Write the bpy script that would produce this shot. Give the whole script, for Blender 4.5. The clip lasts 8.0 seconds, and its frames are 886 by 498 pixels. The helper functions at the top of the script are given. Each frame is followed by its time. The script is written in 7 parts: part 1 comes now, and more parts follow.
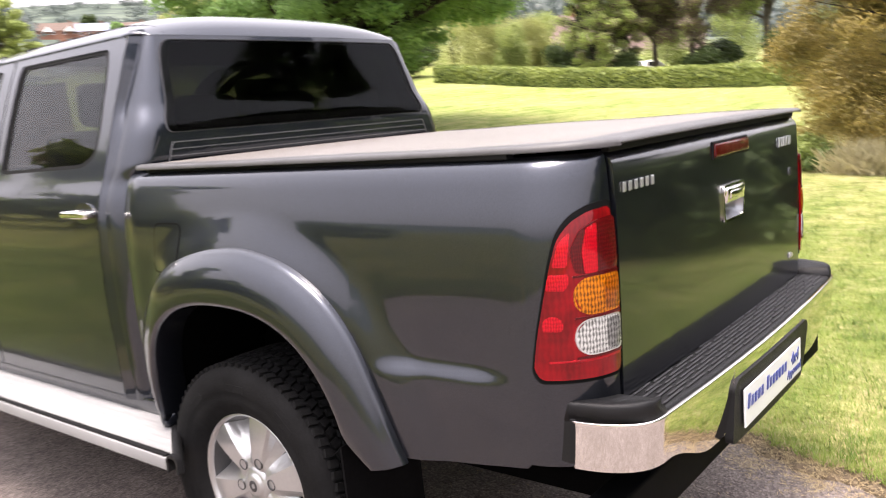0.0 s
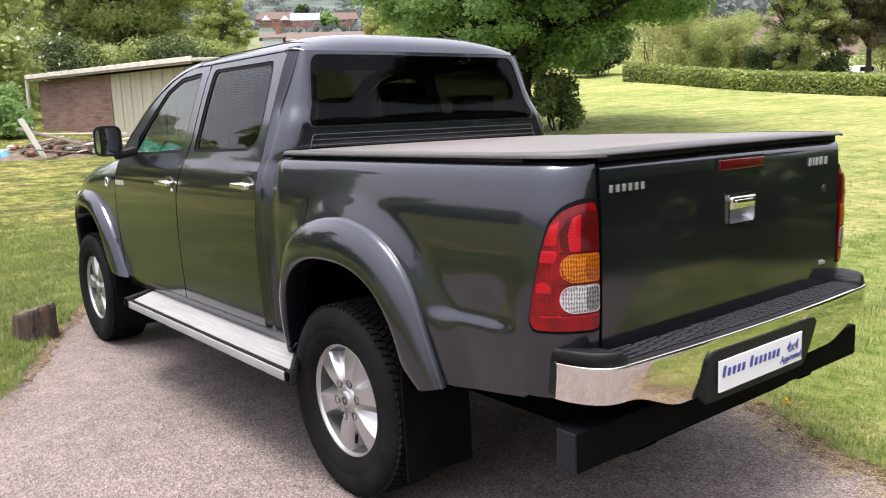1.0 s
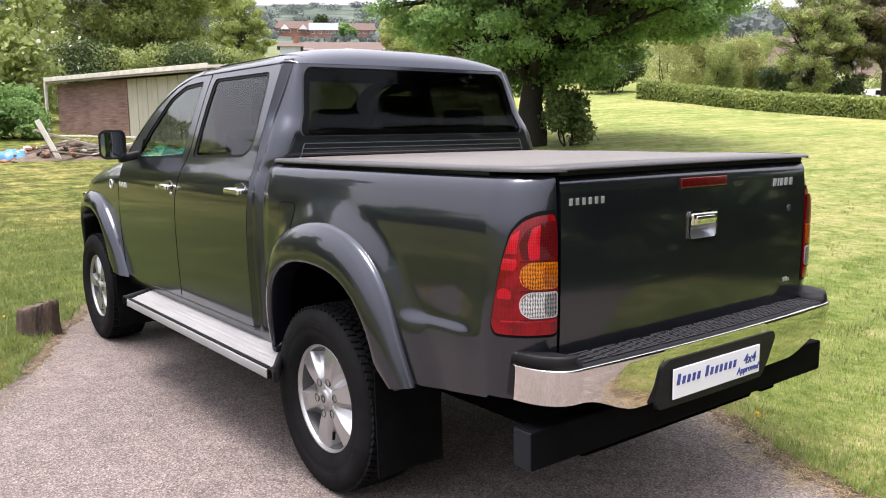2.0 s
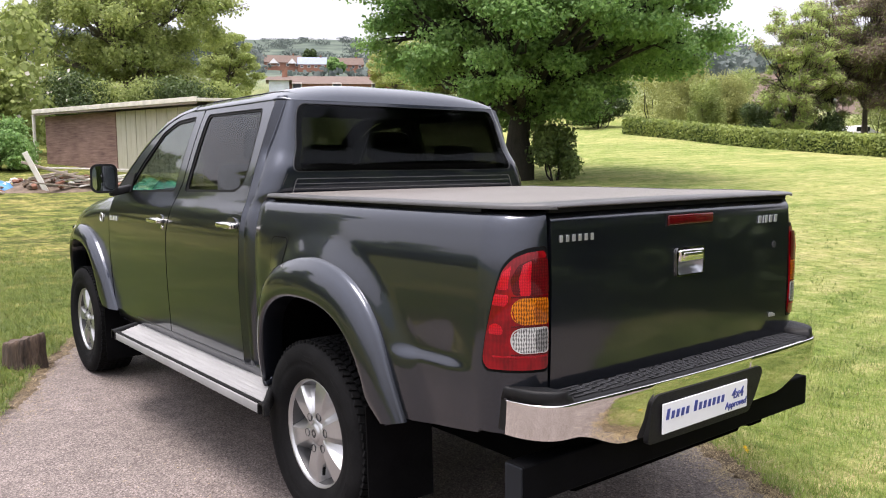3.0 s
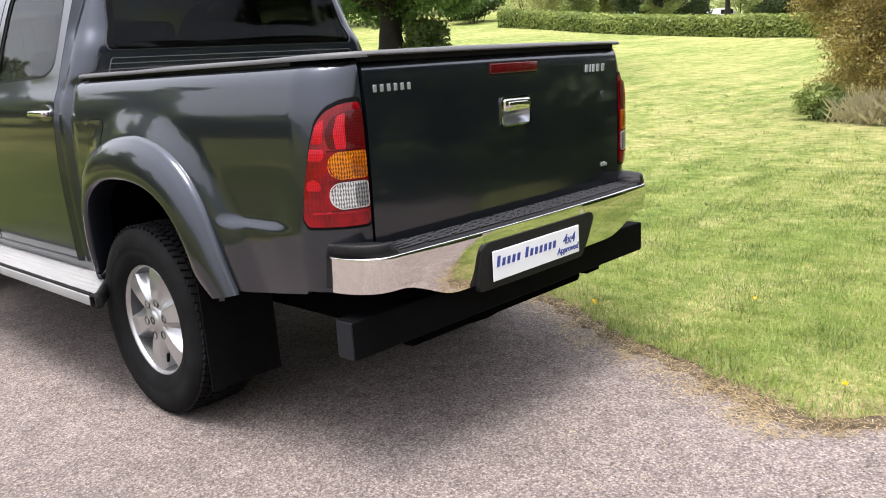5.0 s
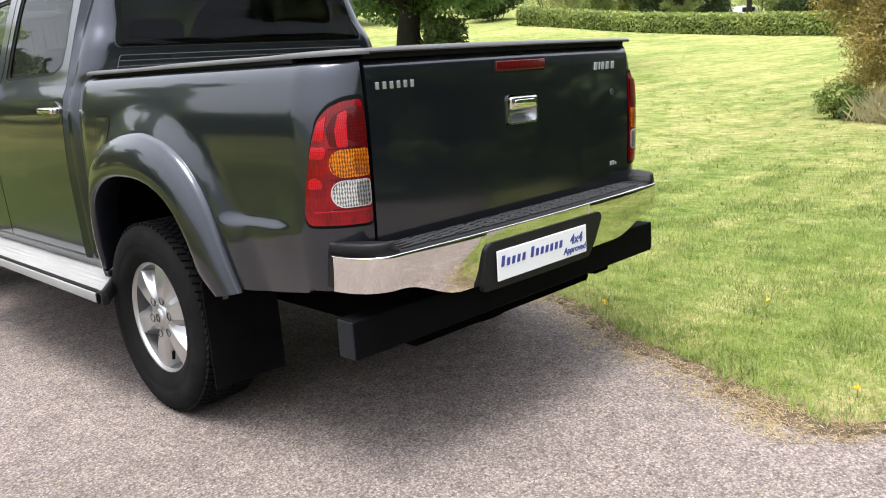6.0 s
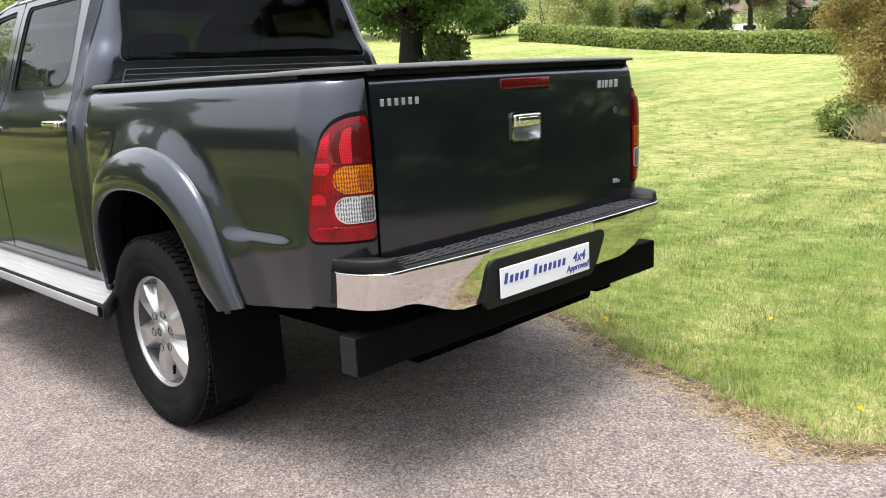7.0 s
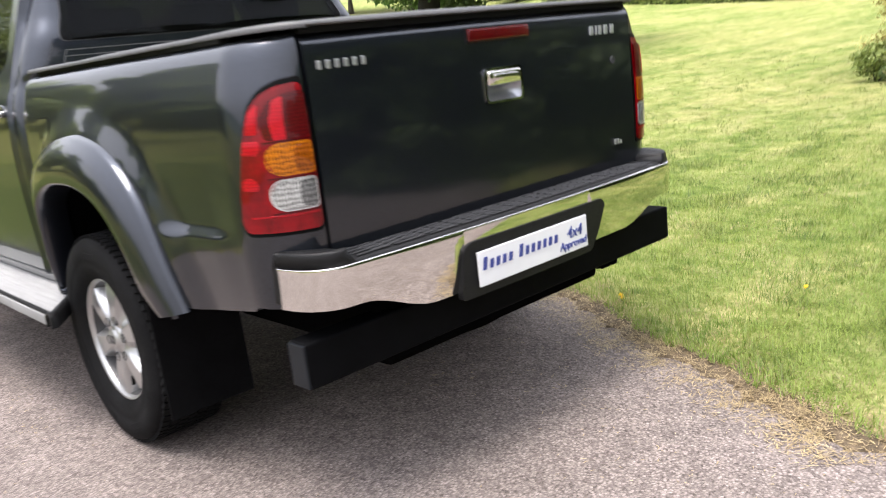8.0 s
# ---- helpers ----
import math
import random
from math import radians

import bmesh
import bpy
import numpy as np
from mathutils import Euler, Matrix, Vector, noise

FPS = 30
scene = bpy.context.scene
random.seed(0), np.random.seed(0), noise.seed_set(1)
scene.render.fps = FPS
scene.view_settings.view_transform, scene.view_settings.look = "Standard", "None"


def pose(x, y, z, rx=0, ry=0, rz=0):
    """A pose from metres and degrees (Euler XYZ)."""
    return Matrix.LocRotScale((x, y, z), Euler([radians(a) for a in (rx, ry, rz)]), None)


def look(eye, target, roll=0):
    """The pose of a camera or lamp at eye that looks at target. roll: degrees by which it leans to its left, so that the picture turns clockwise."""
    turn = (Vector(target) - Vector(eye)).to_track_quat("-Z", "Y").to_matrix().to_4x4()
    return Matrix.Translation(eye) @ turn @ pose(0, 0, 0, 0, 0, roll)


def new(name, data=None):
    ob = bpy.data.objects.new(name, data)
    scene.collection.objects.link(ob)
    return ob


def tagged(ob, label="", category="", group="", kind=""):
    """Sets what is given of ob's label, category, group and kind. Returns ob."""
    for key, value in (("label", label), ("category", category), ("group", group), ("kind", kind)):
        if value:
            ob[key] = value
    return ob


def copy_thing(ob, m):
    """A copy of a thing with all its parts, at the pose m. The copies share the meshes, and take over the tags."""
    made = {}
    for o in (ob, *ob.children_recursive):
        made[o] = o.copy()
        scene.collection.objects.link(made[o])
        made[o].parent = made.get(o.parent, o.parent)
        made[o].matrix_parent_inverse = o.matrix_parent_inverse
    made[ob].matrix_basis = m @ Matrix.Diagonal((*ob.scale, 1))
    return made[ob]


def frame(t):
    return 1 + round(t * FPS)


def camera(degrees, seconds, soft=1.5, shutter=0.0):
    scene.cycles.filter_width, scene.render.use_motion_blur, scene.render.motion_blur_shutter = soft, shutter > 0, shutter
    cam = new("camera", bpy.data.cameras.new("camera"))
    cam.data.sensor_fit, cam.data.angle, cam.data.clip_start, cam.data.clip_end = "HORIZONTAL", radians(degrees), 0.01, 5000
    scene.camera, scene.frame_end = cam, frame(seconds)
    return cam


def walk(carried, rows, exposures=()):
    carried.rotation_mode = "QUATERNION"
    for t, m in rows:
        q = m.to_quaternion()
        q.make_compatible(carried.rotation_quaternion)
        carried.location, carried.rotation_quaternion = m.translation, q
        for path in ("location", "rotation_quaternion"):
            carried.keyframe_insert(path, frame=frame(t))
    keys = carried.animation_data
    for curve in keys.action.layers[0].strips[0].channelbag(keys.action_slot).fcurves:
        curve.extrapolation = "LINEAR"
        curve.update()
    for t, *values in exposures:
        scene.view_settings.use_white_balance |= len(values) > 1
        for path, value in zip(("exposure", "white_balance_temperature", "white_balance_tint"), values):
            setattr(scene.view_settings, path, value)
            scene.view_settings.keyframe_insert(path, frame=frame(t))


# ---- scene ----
cam = camera(57.1, 8.0, soft=1.0, shutter=0.45)
PATH = [
    (0, (-2.16, -1.804, 1.342), (-0.627, -0.563, 1.013), -4.9),
    (0.5, (-2.236, -2.196, 1.373), (-0.891, -0.744, 1.085), -3.1),
    (1, (-2.334, -2.482, 1.364), (-1.11, -0.932, 1.049), -2.3),
    (1.5, (-2.308, -2.63, 1.36), (-1.11, -1.059, 1.052), -1.1),
    (3, (-2.35, -2.679, 1.376), (-1.113, -1.121, 1.171), -0.5),
    (3.5, (-2.344, -2.7, 1.362), (-1.076, -1.165, 1.174), -1.2),
    (4, (-2.25, -2.761, 1.246), (-0.892, -1.325, 0.936), -4.4),
    (4.5, (-2.208, -2.771, 1.224), (-0.792, -1.414, 0.834), -3.7),
    (4.7, (-2.199, -2.778, 1.221), (-0.783, -1.43, 0.797), -3.6),
    (5.8, (-2.137, -2.805, 1.207), (-0.769, -1.42, 0.751), -3.8),
    (6, (-2.132, -2.803, 1.21), (-0.762, -1.415, 0.766), -3.6),
    (6.5, (-2.124, -2.795, 1.212), (-0.755, -1.402, 0.784), -3.2),
    (7, (-2.135, -2.794, 1.218), (-0.759, -1.402, 0.808), -3.1),
    (7.5, (-2.119, -2.753, 1.214), (-0.753, -1.349, 0.808), -2.9),
    (8, (-1.752, -2.671, 1.158), (-0.454, -1.224, 0.689), -6.8),
]
walk(cam, [(t, look(eye, target, roll)) for t, eye, target, roll in PATH],
     exposures=[(0.0, 2.37, 6850, 22), (0.5, 2.06, 6600, 20), (1.5, 1.93, 6480, 20), (3.5, 1.77, 6480, 19), (4.0, 1.77, 6480, 24), (4.5, 1.90, 6460, 20), (6.0, 2.02, 6420, 12), (7.5, 2.03, 6420, 13), (8.0, 2.08, 6450, 15)])

# ---- sky and light: a bright, thinly overcast spring day ----
world = bpy.data.worlds.new("overcast_sky")
scene.world = world
world.use_nodes = True
wn = world.node_tree
wn.nodes.clear()
SUN_EL, SUN_AZ = 78.0, -108.0          # degrees; azimuth from +y towards +x
sky = wn.nodes.new("ShaderNodeTexSky")
sky.sky_type = "NISHITA"
sky.sun_disc = False
sky.sun_elevation = radians(SUN_EL)
sky.sun_rotation = radians(SUN_AZ)
sky.air_density, sky.dust_density, sky.ozone_density = 1.0, 6.0, 1.0
grey = wn.nodes.new("ShaderNodeHueSaturation")
grey.inputs["Saturation"].default_value = 0.22
bg = wn.nodes.new("ShaderNodeBackground")
bg.inputs["Strength"].default_value = 0.125
wout = wn.nodes.new("ShaderNodeOutputWorld")
wn.links.new(sky.outputs[0], grey.inputs["Color"])
veil = wn.nodes.new("ShaderNodeMix")          # the even white of the cloud sheet over the sky's own shading
veil.data_type = "RGBA"
veil.inputs["Factor"].default_value = 0.7
way = wn.nodes.new("ShaderNodeTexCoord")
split = wn.nodes.new("ShaderNodeSeparateXYZ")
wn.links.new(way.outputs["Generated"], split.inputs[0])
cloud = wn.nodes.new("ShaderNodeValToRGB")
cloud.color_ramp.elements[0].position, cloud.color_ramp.elements[0].color = 0.0, (2.05, 2.08, 2.13, 1)
cloud.color_ramp.elements[1].position, cloud.color_ramp.elements[1].color = 1.0, (5.9, 6.35, 7.0, 1)
wn.links.new(split.outputs["Z"], cloud.inputs[0])
wn.links.new(cloud.outputs[0], veil.inputs["B"])
wn.links.new(grey.outputs[0], veil.inputs["A"])
wn.links.new(veil.outputs["Result"], bg.inputs["Color"])
wn.links.new(bg.outputs[0], wout.inputs["Surface"])

sun_data = bpy.data.lights.new("sun", "SUN")
sun_data.energy = 1.2
sun_data.angle = radians(30)
sun_data.color = (1.0, 0.95, 0.87)
sun_ob = new("sun", sun_data)
se, sa = radians(SUN_EL), radians(SUN_AZ)
sun_dir = Vector((math.cos(se) * math.sin(sa), math.cos(se) * math.cos(sa), math.sin(se)))
sun_ob.matrix_world = look(sun_dir * 60, (0, 0, 0))


# ---- materials ----
def shader(name):
    m = bpy.data.materials.new(name)
    m.use_nodes = True
    nt = m.node_tree
    p = nt.nodes["Principled BSDF"]
    return m, nt, p


def ramp(nt, fac, stops):
    r = nt.nodes.new("ShaderNodeValToRGB")
    el = r.color_ramp.elements
    while len(el) < len(stops):
        el.new(0.5)
    for e, (pos, col) in zip(el, stops):
        e.position = pos
        e.color = (*col, 1) if len(col) == 3 else col
    nt.links.new(fac, r.inputs[0])
    return r.outputs[0]


def noise_node(nt, scale, detail=4, rough=0.55, coord="Object", stretch=None, distortion=0.0):
    tc = nt.nodes.new("ShaderNodeTexCoord")
    src = tc.outputs[coord]
    if stretch:
        mp = nt.nodes.new("ShaderNodeMapping")
        mp.inputs["Scale"].default_value = stretch
        nt.links.new(src, mp.inputs[0])
        src = mp.outputs[0]
    n = nt.nodes.new("ShaderNodeTexNoise")
    n.inputs["Scale"].default_value = scale
    n.inputs["Detail"].default_value = detail
    n.inputs["Roughness"].default_value = rough
    n.inputs["Distortion"].default_value = distortion
    nt.links.new(src, n.inputs["Vector"])
    return n.outputs["Fac"]


def mixc(nt, fac, a, b, mode="MIX"):
    m = nt.nodes.new("ShaderNodeMix")
    m.data_type = "RGBA"
    m.blend_type = mode
    for sock, v in ((m.inputs[0], fac), (m.inputs[6], a), (m.inputs[7], b)):
        if isinstance(v, (int, float)):
            sock.default_value = v
        elif isinstance(v, tuple):
            sock.default_value = (*v, 1)
        else:
            nt.links.new(v, sock)
    return m.outputs[2]


def bump(nt, p, height, strength, dist=0.01):
    b = nt.nodes.new("ShaderNodeBump")
    b.inputs["Strength"].default_value = strength
    b.inputs["Distance"].default_value = dist
    nt.links.new(height, b.inputs["Height"])
    nt.links.new(b.outputs[0], p.inputs["Normal"])


def simple(name, col, rough=0.5, metal=0.0, var=0.15, scale=12.0, bumps=0.0, bscale=200.0, coat=0.0, spec=0.5):
    """A surface with colour drift at two scales and fine relief."""
    m, nt, p = shader(name)
    big = noise_node(nt, scale, 5)
    fine = noise_node(nt, scale * 9, 3)
    lo = tuple(c * (1 - var) for c in col)
    hi = tuple(min(1, c * (1 + var)) for c in col)
    c1 = ramp(nt, big, [(0.3, lo), (0.7, hi)])
    c2 = mixc(nt, 0.35, c1, ramp(nt, fine, [(0.3, lo), (0.7, hi)]))
    nt.links.new(c2, p.inputs["Base Color"])
    p.inputs["Roughness"].default_value = rough
    p.inputs["Metallic"].default_value = metal
    p.inputs["Coat Weight"].default_value = coat
    p.inputs["Specular IOR Level"].default_value = spec
    if bumps:
        bump(nt, p, noise_node(nt, bscale, 3), bumps, 0.004)
    return m


def paint_material():
    m, nt, p = shader("grey_metallic_paint")
    flake = noise_node(nt, 900, 1)
    drift = noise_node(nt, 2.5, 4)
    c = mixc(nt, 0.4, ramp(nt, flake, [(0.35, (0.0135, 0.0160, 0.0215)), (0.7, (0.0450, 0.0520, 0.0700))]),
             ramp(nt, drift, [(0.3, (0.023, 0.0267, 0.0355)), (0.7, (0.028, 0.0327, 0.0440))]))
    nt.links.new(c, p.inputs["Base Color"])
    p.inputs["Metallic"].default_value = 0.9
    p.inputs["Specular IOR Level"].default_value = 0.0
    p.inputs["Roughness"].default_value = 0.33
    p.inputs["Coat Weight"].default_value = 1.0
    p.inputs["Coat Roughness"].default_value = 0.06
    p.inputs["Coat IOR"].default_value = 1.56
    b = nt.nodes.new("ShaderNodeBump")
    b.inputs["Strength"].default_value = 0.035
    b.inputs["Distance"].default_value = 0.01
    nt.links.new(noise_node(nt, 5, 2), b.inputs["Height"])
    nt.links.new(b.outputs[0], p.inputs["Coat Normal"])
    return m


def glass_material(name, tint, ior):
    """Tinted car glass."""
    m, nt, p = shader(name)
    nt.nodes.remove(p)
    out = nt.nodes["Material Output"]
    gl = nt.nodes.new("ShaderNodeBsdfGlass")
    gl.inputs["Color"].default_value = (*[math.sqrt(c) for c in tint], 1)
    gl.inputs["Roughness"].default_value = 0.0
    gl.inputs["IOR"].default_value = ior
    nt.links.new(gl.outputs[0], out.inputs["Surface"])
    return m


def lens_material(name, col, pitch=90, facet=0.5, deep=0.3, coat=0.7):
    """Moulded lamp plastic: upright flutes crossed by finer steps, shaded and glinting by colour, behind a clear,
    glossy skin.
    """
    m, nt, p = shader(name)
    tc = nt.nodes.new("ShaderNodeTexCoord")
    spin = nt.nodes.new("ShaderNodeMapping")
    spin.inputs["Rotation"].default_value = (0, 0, radians(38))
    nt.links.new(tc.outputs["Object"], spin.inputs[0])
    waves = []
    for axis, per_metre, warp in (("X", pitch, 3.0), ("Z", pitch * 0.6, 3.5)):
        w = nt.nodes.new("ShaderNodeTexWave")
        w.bands_direction = axis
        w.inputs["Scale"].default_value = per_metre * 0.314
        w.inputs["Distortion"].default_value = warp
        w.inputs["Detail"].default_value = 1.0
        w.inputs["Detail Scale"].default_value = 2.0
        nt.links.new(spin.outputs[0], w.inputs["Vector"])
        waves.append(w.outputs["Fac"])
    grid = nt.nodes.new("ShaderNodeMix")
    grid.inputs["Factor"].default_value = 0.36
    nt.links.new(waves[0], grid.inputs["A"])
    nt.links.new(waves[1], grid.inputs["B"])
    # dark folds and glints of the flutes are painted into the base colour
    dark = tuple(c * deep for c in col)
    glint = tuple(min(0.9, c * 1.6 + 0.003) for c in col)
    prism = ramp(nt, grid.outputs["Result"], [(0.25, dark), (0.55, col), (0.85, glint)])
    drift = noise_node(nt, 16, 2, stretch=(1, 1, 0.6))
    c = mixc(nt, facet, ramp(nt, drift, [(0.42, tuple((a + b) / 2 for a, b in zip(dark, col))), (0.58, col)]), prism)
    nt.links.new(c, p.inputs["Base Color"])
    p.inputs["Specular IOR Level"].default_value = 0.1
    p.inputs["Roughness"].default_value = 0.35
    p.inputs["Coat Weight"].default_value = coat
    p.inputs["Coat Roughness"].default_value = 0.02
    p.inputs["Coat IOR"].default_value = 1.36
    bump(nt, p, grid.outputs["Result"], 0.3 * facet, 0.004)
    return m


def leaf_material(name, dark, light, trans=0.35):
    m, nt, p = shader(name)
    geo = nt.nodes.new("ShaderNodeNewGeometry")
    c = ramp(nt, geo.outputs["Random Per Island"], [(0.0, dark), (0.55, tuple((a + b) / 2 for a, b in zip(dark, light))), (1.0, light)])
    big = noise_node(nt, 0.6, 3)
    c = mixc(nt, 0.45, c, ramp(nt, big, [(0.35, dark), (0.68, light)]))
    nt.links.new(c, p.inputs["Base Color"])
    p.inputs["Roughness"].default_value = 0.5
    p.inputs["Specular IOR Level"].default_value = 0.35
    tl = nt.nodes.new("ShaderNodeBsdfTranslucent")
    nt.links.new(c, tl.inputs[0])
    mx = nt.nodes.new("ShaderNodeMixShader")
    mx.inputs[0].default_value = trans
    nt.links.new(p.outputs[0], mx.inputs[1])
    nt.links.new(tl.outputs[0], mx.inputs[2])
    nt.links.new(mx.outputs[0], nt.nodes["Material Output"].inputs["Surface"])
    return m


def blade_material(name, dark, light, k=1.0):
    """Grass whose green shifts from blade to blade and from tuft to tuft."""
    m, nt, p = shader(name)
    geo = nt.nodes.new("ShaderNodeNewGeometry")
    mid = tuple((a + b) / 2 for a, b in zip(dark, light))
    c = ramp(nt, geo.outputs["Random Per Island"], [(0.0, dark), (0.6, mid), (0.9, light), (1.0, (0.46 * k, 0.42 * k, 0.18 * k))])
    c = mixc(nt, 0.40, c, ramp(nt, noise_node(nt, 1.4, 4, 0.6), [(0.35, (0.095 * k, 0.185 * k, 0.020 * k)), (0.66, (0.29 * k, 0.37 * k, 0.085 * k))]))
    c = mixc(nt, 0.35, c, ramp(nt, noise_node(nt, 8.0, 3, 0.6), [(0.36, (0.06 * k, 0.13 * k, 0.014 * k)), (0.62, (0.33 * k, 0.40 * k, 0.10 * k))]))
    nt.links.new(c, p.inputs["Base Color"])
    p.inputs["Roughness"].default_value = 0.45
    p.inputs["Specular IOR Level"].default_value = 0.3
    tl = nt.nodes.new("ShaderNodeBsdfTranslucent")
    nt.links.new(c, tl.inputs[0])
    mx = nt.nodes.new("ShaderNodeMixShader")
    mx.inputs[0].default_value = 0.35
    nt.links.new(p.outputs[0], mx.inputs[1])
    nt.links.new(tl.outputs[0], mx.inputs[2])
    nt.links.new(mx.outputs[0], nt.nodes["Material Output"].inputs["Surface"])
    return m


def bark_material(name, a, b):
    m, nt, p = shader(name)
    n1 = noise_node(nt, 5, 6, 0.65, stretch=(3, 3, 0.6))
    n2 = noise_node(nt, 28, 4, 0.6, stretch=(2, 2, 0.5))
    c = mixc(nt, 0.4, ramp(nt, n1, [(0.35, a), (0.7, b)]), ramp(nt, n2, [(0.35, a), (0.7, b)]))
    nt.links.new(c, p.inputs["Base Color"])
    p.inputs["Roughness"].default_value = 0.9
    bump(nt, p, n2, 0.8, 0.03)
    return m


def asphalt_material():
    m, nt, p = shader("worn_asphalt")
    tc = nt.nodes.new("ShaderNodeTexCoord")
    vor = nt.nodes.new("ShaderNodeTexVoronoi")
    vor.inputs["Scale"].default_value = 125
    nt.links.new(tc.outputs["Object"], vor.inputs["Vector"])
    stone = ramp(nt, vor.outputs["Color"], [(0.18, (0.060, 0.051, 0.047)), (0.32, (0.135, 0.118, 0.110)), (0.62, (0.205, 0.181, 0.170)), (0.90, (0.33, 0.300, 0.283))])
    joint = ramp(nt, vor.outputs["Distance"], [(0.30, (1.0, 1.0, 1.0)), (0.62, (0.38, 0.36, 0.35))])
    grain = ramp(nt, noise_node(nt, 95, 4, 0.75), [(0.38, (0.085, 0.073, 0.068)), (0.60, (0.290, 0.256, 0.240))])
    patch = ramp(nt, noise_node(nt, 1.1, 5, 0.6), [(0.3, (0.84, 0.82, 0.80)), (0.7, (1.10, 1.07, 1.06))])
    blot = ramp(nt, noise_node(nt, 9.0, 5, 0.7), [(0.36, (0.78, 0.77, 0.76)), (0.62, (1.10, 1.09, 1.08))])
    c = mixc(nt, 0.40, stone, grain)
    c = mixc(nt, 0.55, c, joint, "MULTIPLY")
    c = mixc(nt, 1.0, c, patch, "MULTIPLY")
    c = mixc(nt, 0.8, c, blot, "MULTIPLY")
    lift = mixc(nt, 1.0, c, (1.17, 1.155, 1.15), "MULTIPLY")
    nt.links.new(lift, p.inputs["Base Color"])
    p.inputs["Roughness"].default_value = 0.85
    p.inputs["Specular IOR Level"].default_value = 0.25
    height = mixc(nt, 0.5, vor.outputs["Distance"], noise_node(nt, 95, 4, 0.75))
    bump(nt, p, height, 0.7, 0.006)
    return m


def lawn_material():
    m, nt, p = shader("mown_grass")
    fine = ramp(nt, noise_node(nt, 55, 5, 0.7), [(0.40, (0.050, 0.082, 0.018)), (0.52, (0.200, 0.242, 0.072)), (0.63, (0.42, 0.42, 0.19))])
    mid = ramp(nt, noise_node(nt, 1.4, 6, 0.62, stretch=(1.0, 1.6, 1)), [(0.40, (0.115, 0.190, 0.032)), (0.50, (0.270, 0.298, 0.090)), (0.60, (0.440, 0.385, 0.190))])
    far = ramp(nt, noise_node(nt, 0.16, 4, 0.6), [(0.40, (0.165, 0.222, 0.052)), (0.60, (0.420, 0.370, 0.165))])
    c = mixc(nt, 0.5, mid, far)
    c = mixc(nt, 0.4, c, fine)
    tuft = ramp(nt, noise_node(nt, 9.0, 6, 0.75, stretch=(1.0, 0.45, 1)), [(0.38, (0.42, 0.52, 0.28)), (0.47, (0.92, 0.95, 0.85)), (0.53, (1.06, 1.04, 1.06)), (0.60, (1.42, 1.32, 1.5))])
    c = mixc(nt, 0.8, c, tuft, "MULTIPLY")
    swath = ramp(nt, noise_node(nt, 0.9, 4, 0.6, stretch=(0.25, 1.9, 1)), [(0.40, (0.72, 0.82, 0.66)), (0.60, (1.16, 1.10, 1.14))])
    c = mixc(nt, 0.8, c, swath, "MULTIPLY")
    speck = ramp(nt, noise_node(nt, 16.0, 3, 0.6, distortion=0.4), [(0.60, (1, 1, 1)), (0.67, (0.50, 0.47, 0.40))])
    c = mixc(nt, 0.7, c, speck, "MULTIPLY")
    dry = ramp(nt, noise_node(nt, 6.0, 5, 0.7, distortion=0.6), [(0.56, (0, 0, 0)), (0.64, (1, 1, 1))])
    dry = mixc(nt, 1.0, dry, (0.55, 0.55, 0.55), "MULTIPLY")
    c = mixc(nt, dry, c, (0.38, 0.33, 0.175))
    # the rough, unmown side of the drive is a darker, browner sward
    tc = nt.nodes.new("ShaderNodeTexCoord")
    dot = nt.nodes.new("ShaderNodeVectorMath")
    dot.operation = "DOT_PRODUCT"
    dot.inputs[1].default_value = (0.9075, -0.42, 0)
    nt.links.new(tc.outputs["Object"], dot.inputs[0])
    side = nt.nodes.new("ShaderNodeMapRange")
    side.inputs["From Min"].default_value = -2.0
    side.inputs["From Max"].default_value = -2.6
    nt.links.new(dot.outputs["Value"], side.inputs["Value"])
    rough = ramp(nt, noise_node(nt, 2.6, 5, 0.7), [(0.40, (0.30, 0.31, 0.26)), (0.50, (0.58, 0.56, 0.46)), (0.60, (0.95, 0.86, 0.72))])
    c = mixc(nt, side.outputs["Result"], c, mixc(nt, 1.0, c, rough, "MULTIPLY"))
    # beyond the gardens the lawn gives way to rough pasture and woods, haze put into the colour
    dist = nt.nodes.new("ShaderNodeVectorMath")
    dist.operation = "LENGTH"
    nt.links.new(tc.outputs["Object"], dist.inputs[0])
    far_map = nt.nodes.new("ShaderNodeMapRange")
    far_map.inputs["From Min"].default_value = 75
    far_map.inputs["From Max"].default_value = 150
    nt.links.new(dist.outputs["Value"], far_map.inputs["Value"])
    hazed_pasture = ramp(nt, noise_node(nt, 0.02, 4, 0.6), [(0.38, (0.050, 0.068, 0.055)), (0.5, (0.078, 0.098, 0.078)), (0.62, (0.120, 0.145, 0.110))])
    c = mixc(nt, far_map.outputs["Result"], c, hazed_pasture)
    nt.links.new(c, p.inputs["Base Color"])
    p.inputs["Roughness"].default_value = 0.95
    p.inputs["Specular IOR Level"].default_value = 0.1
    bump(nt, p, noise_node(nt, 70, 4, 0.7), 0.9, 0.03)
    return m


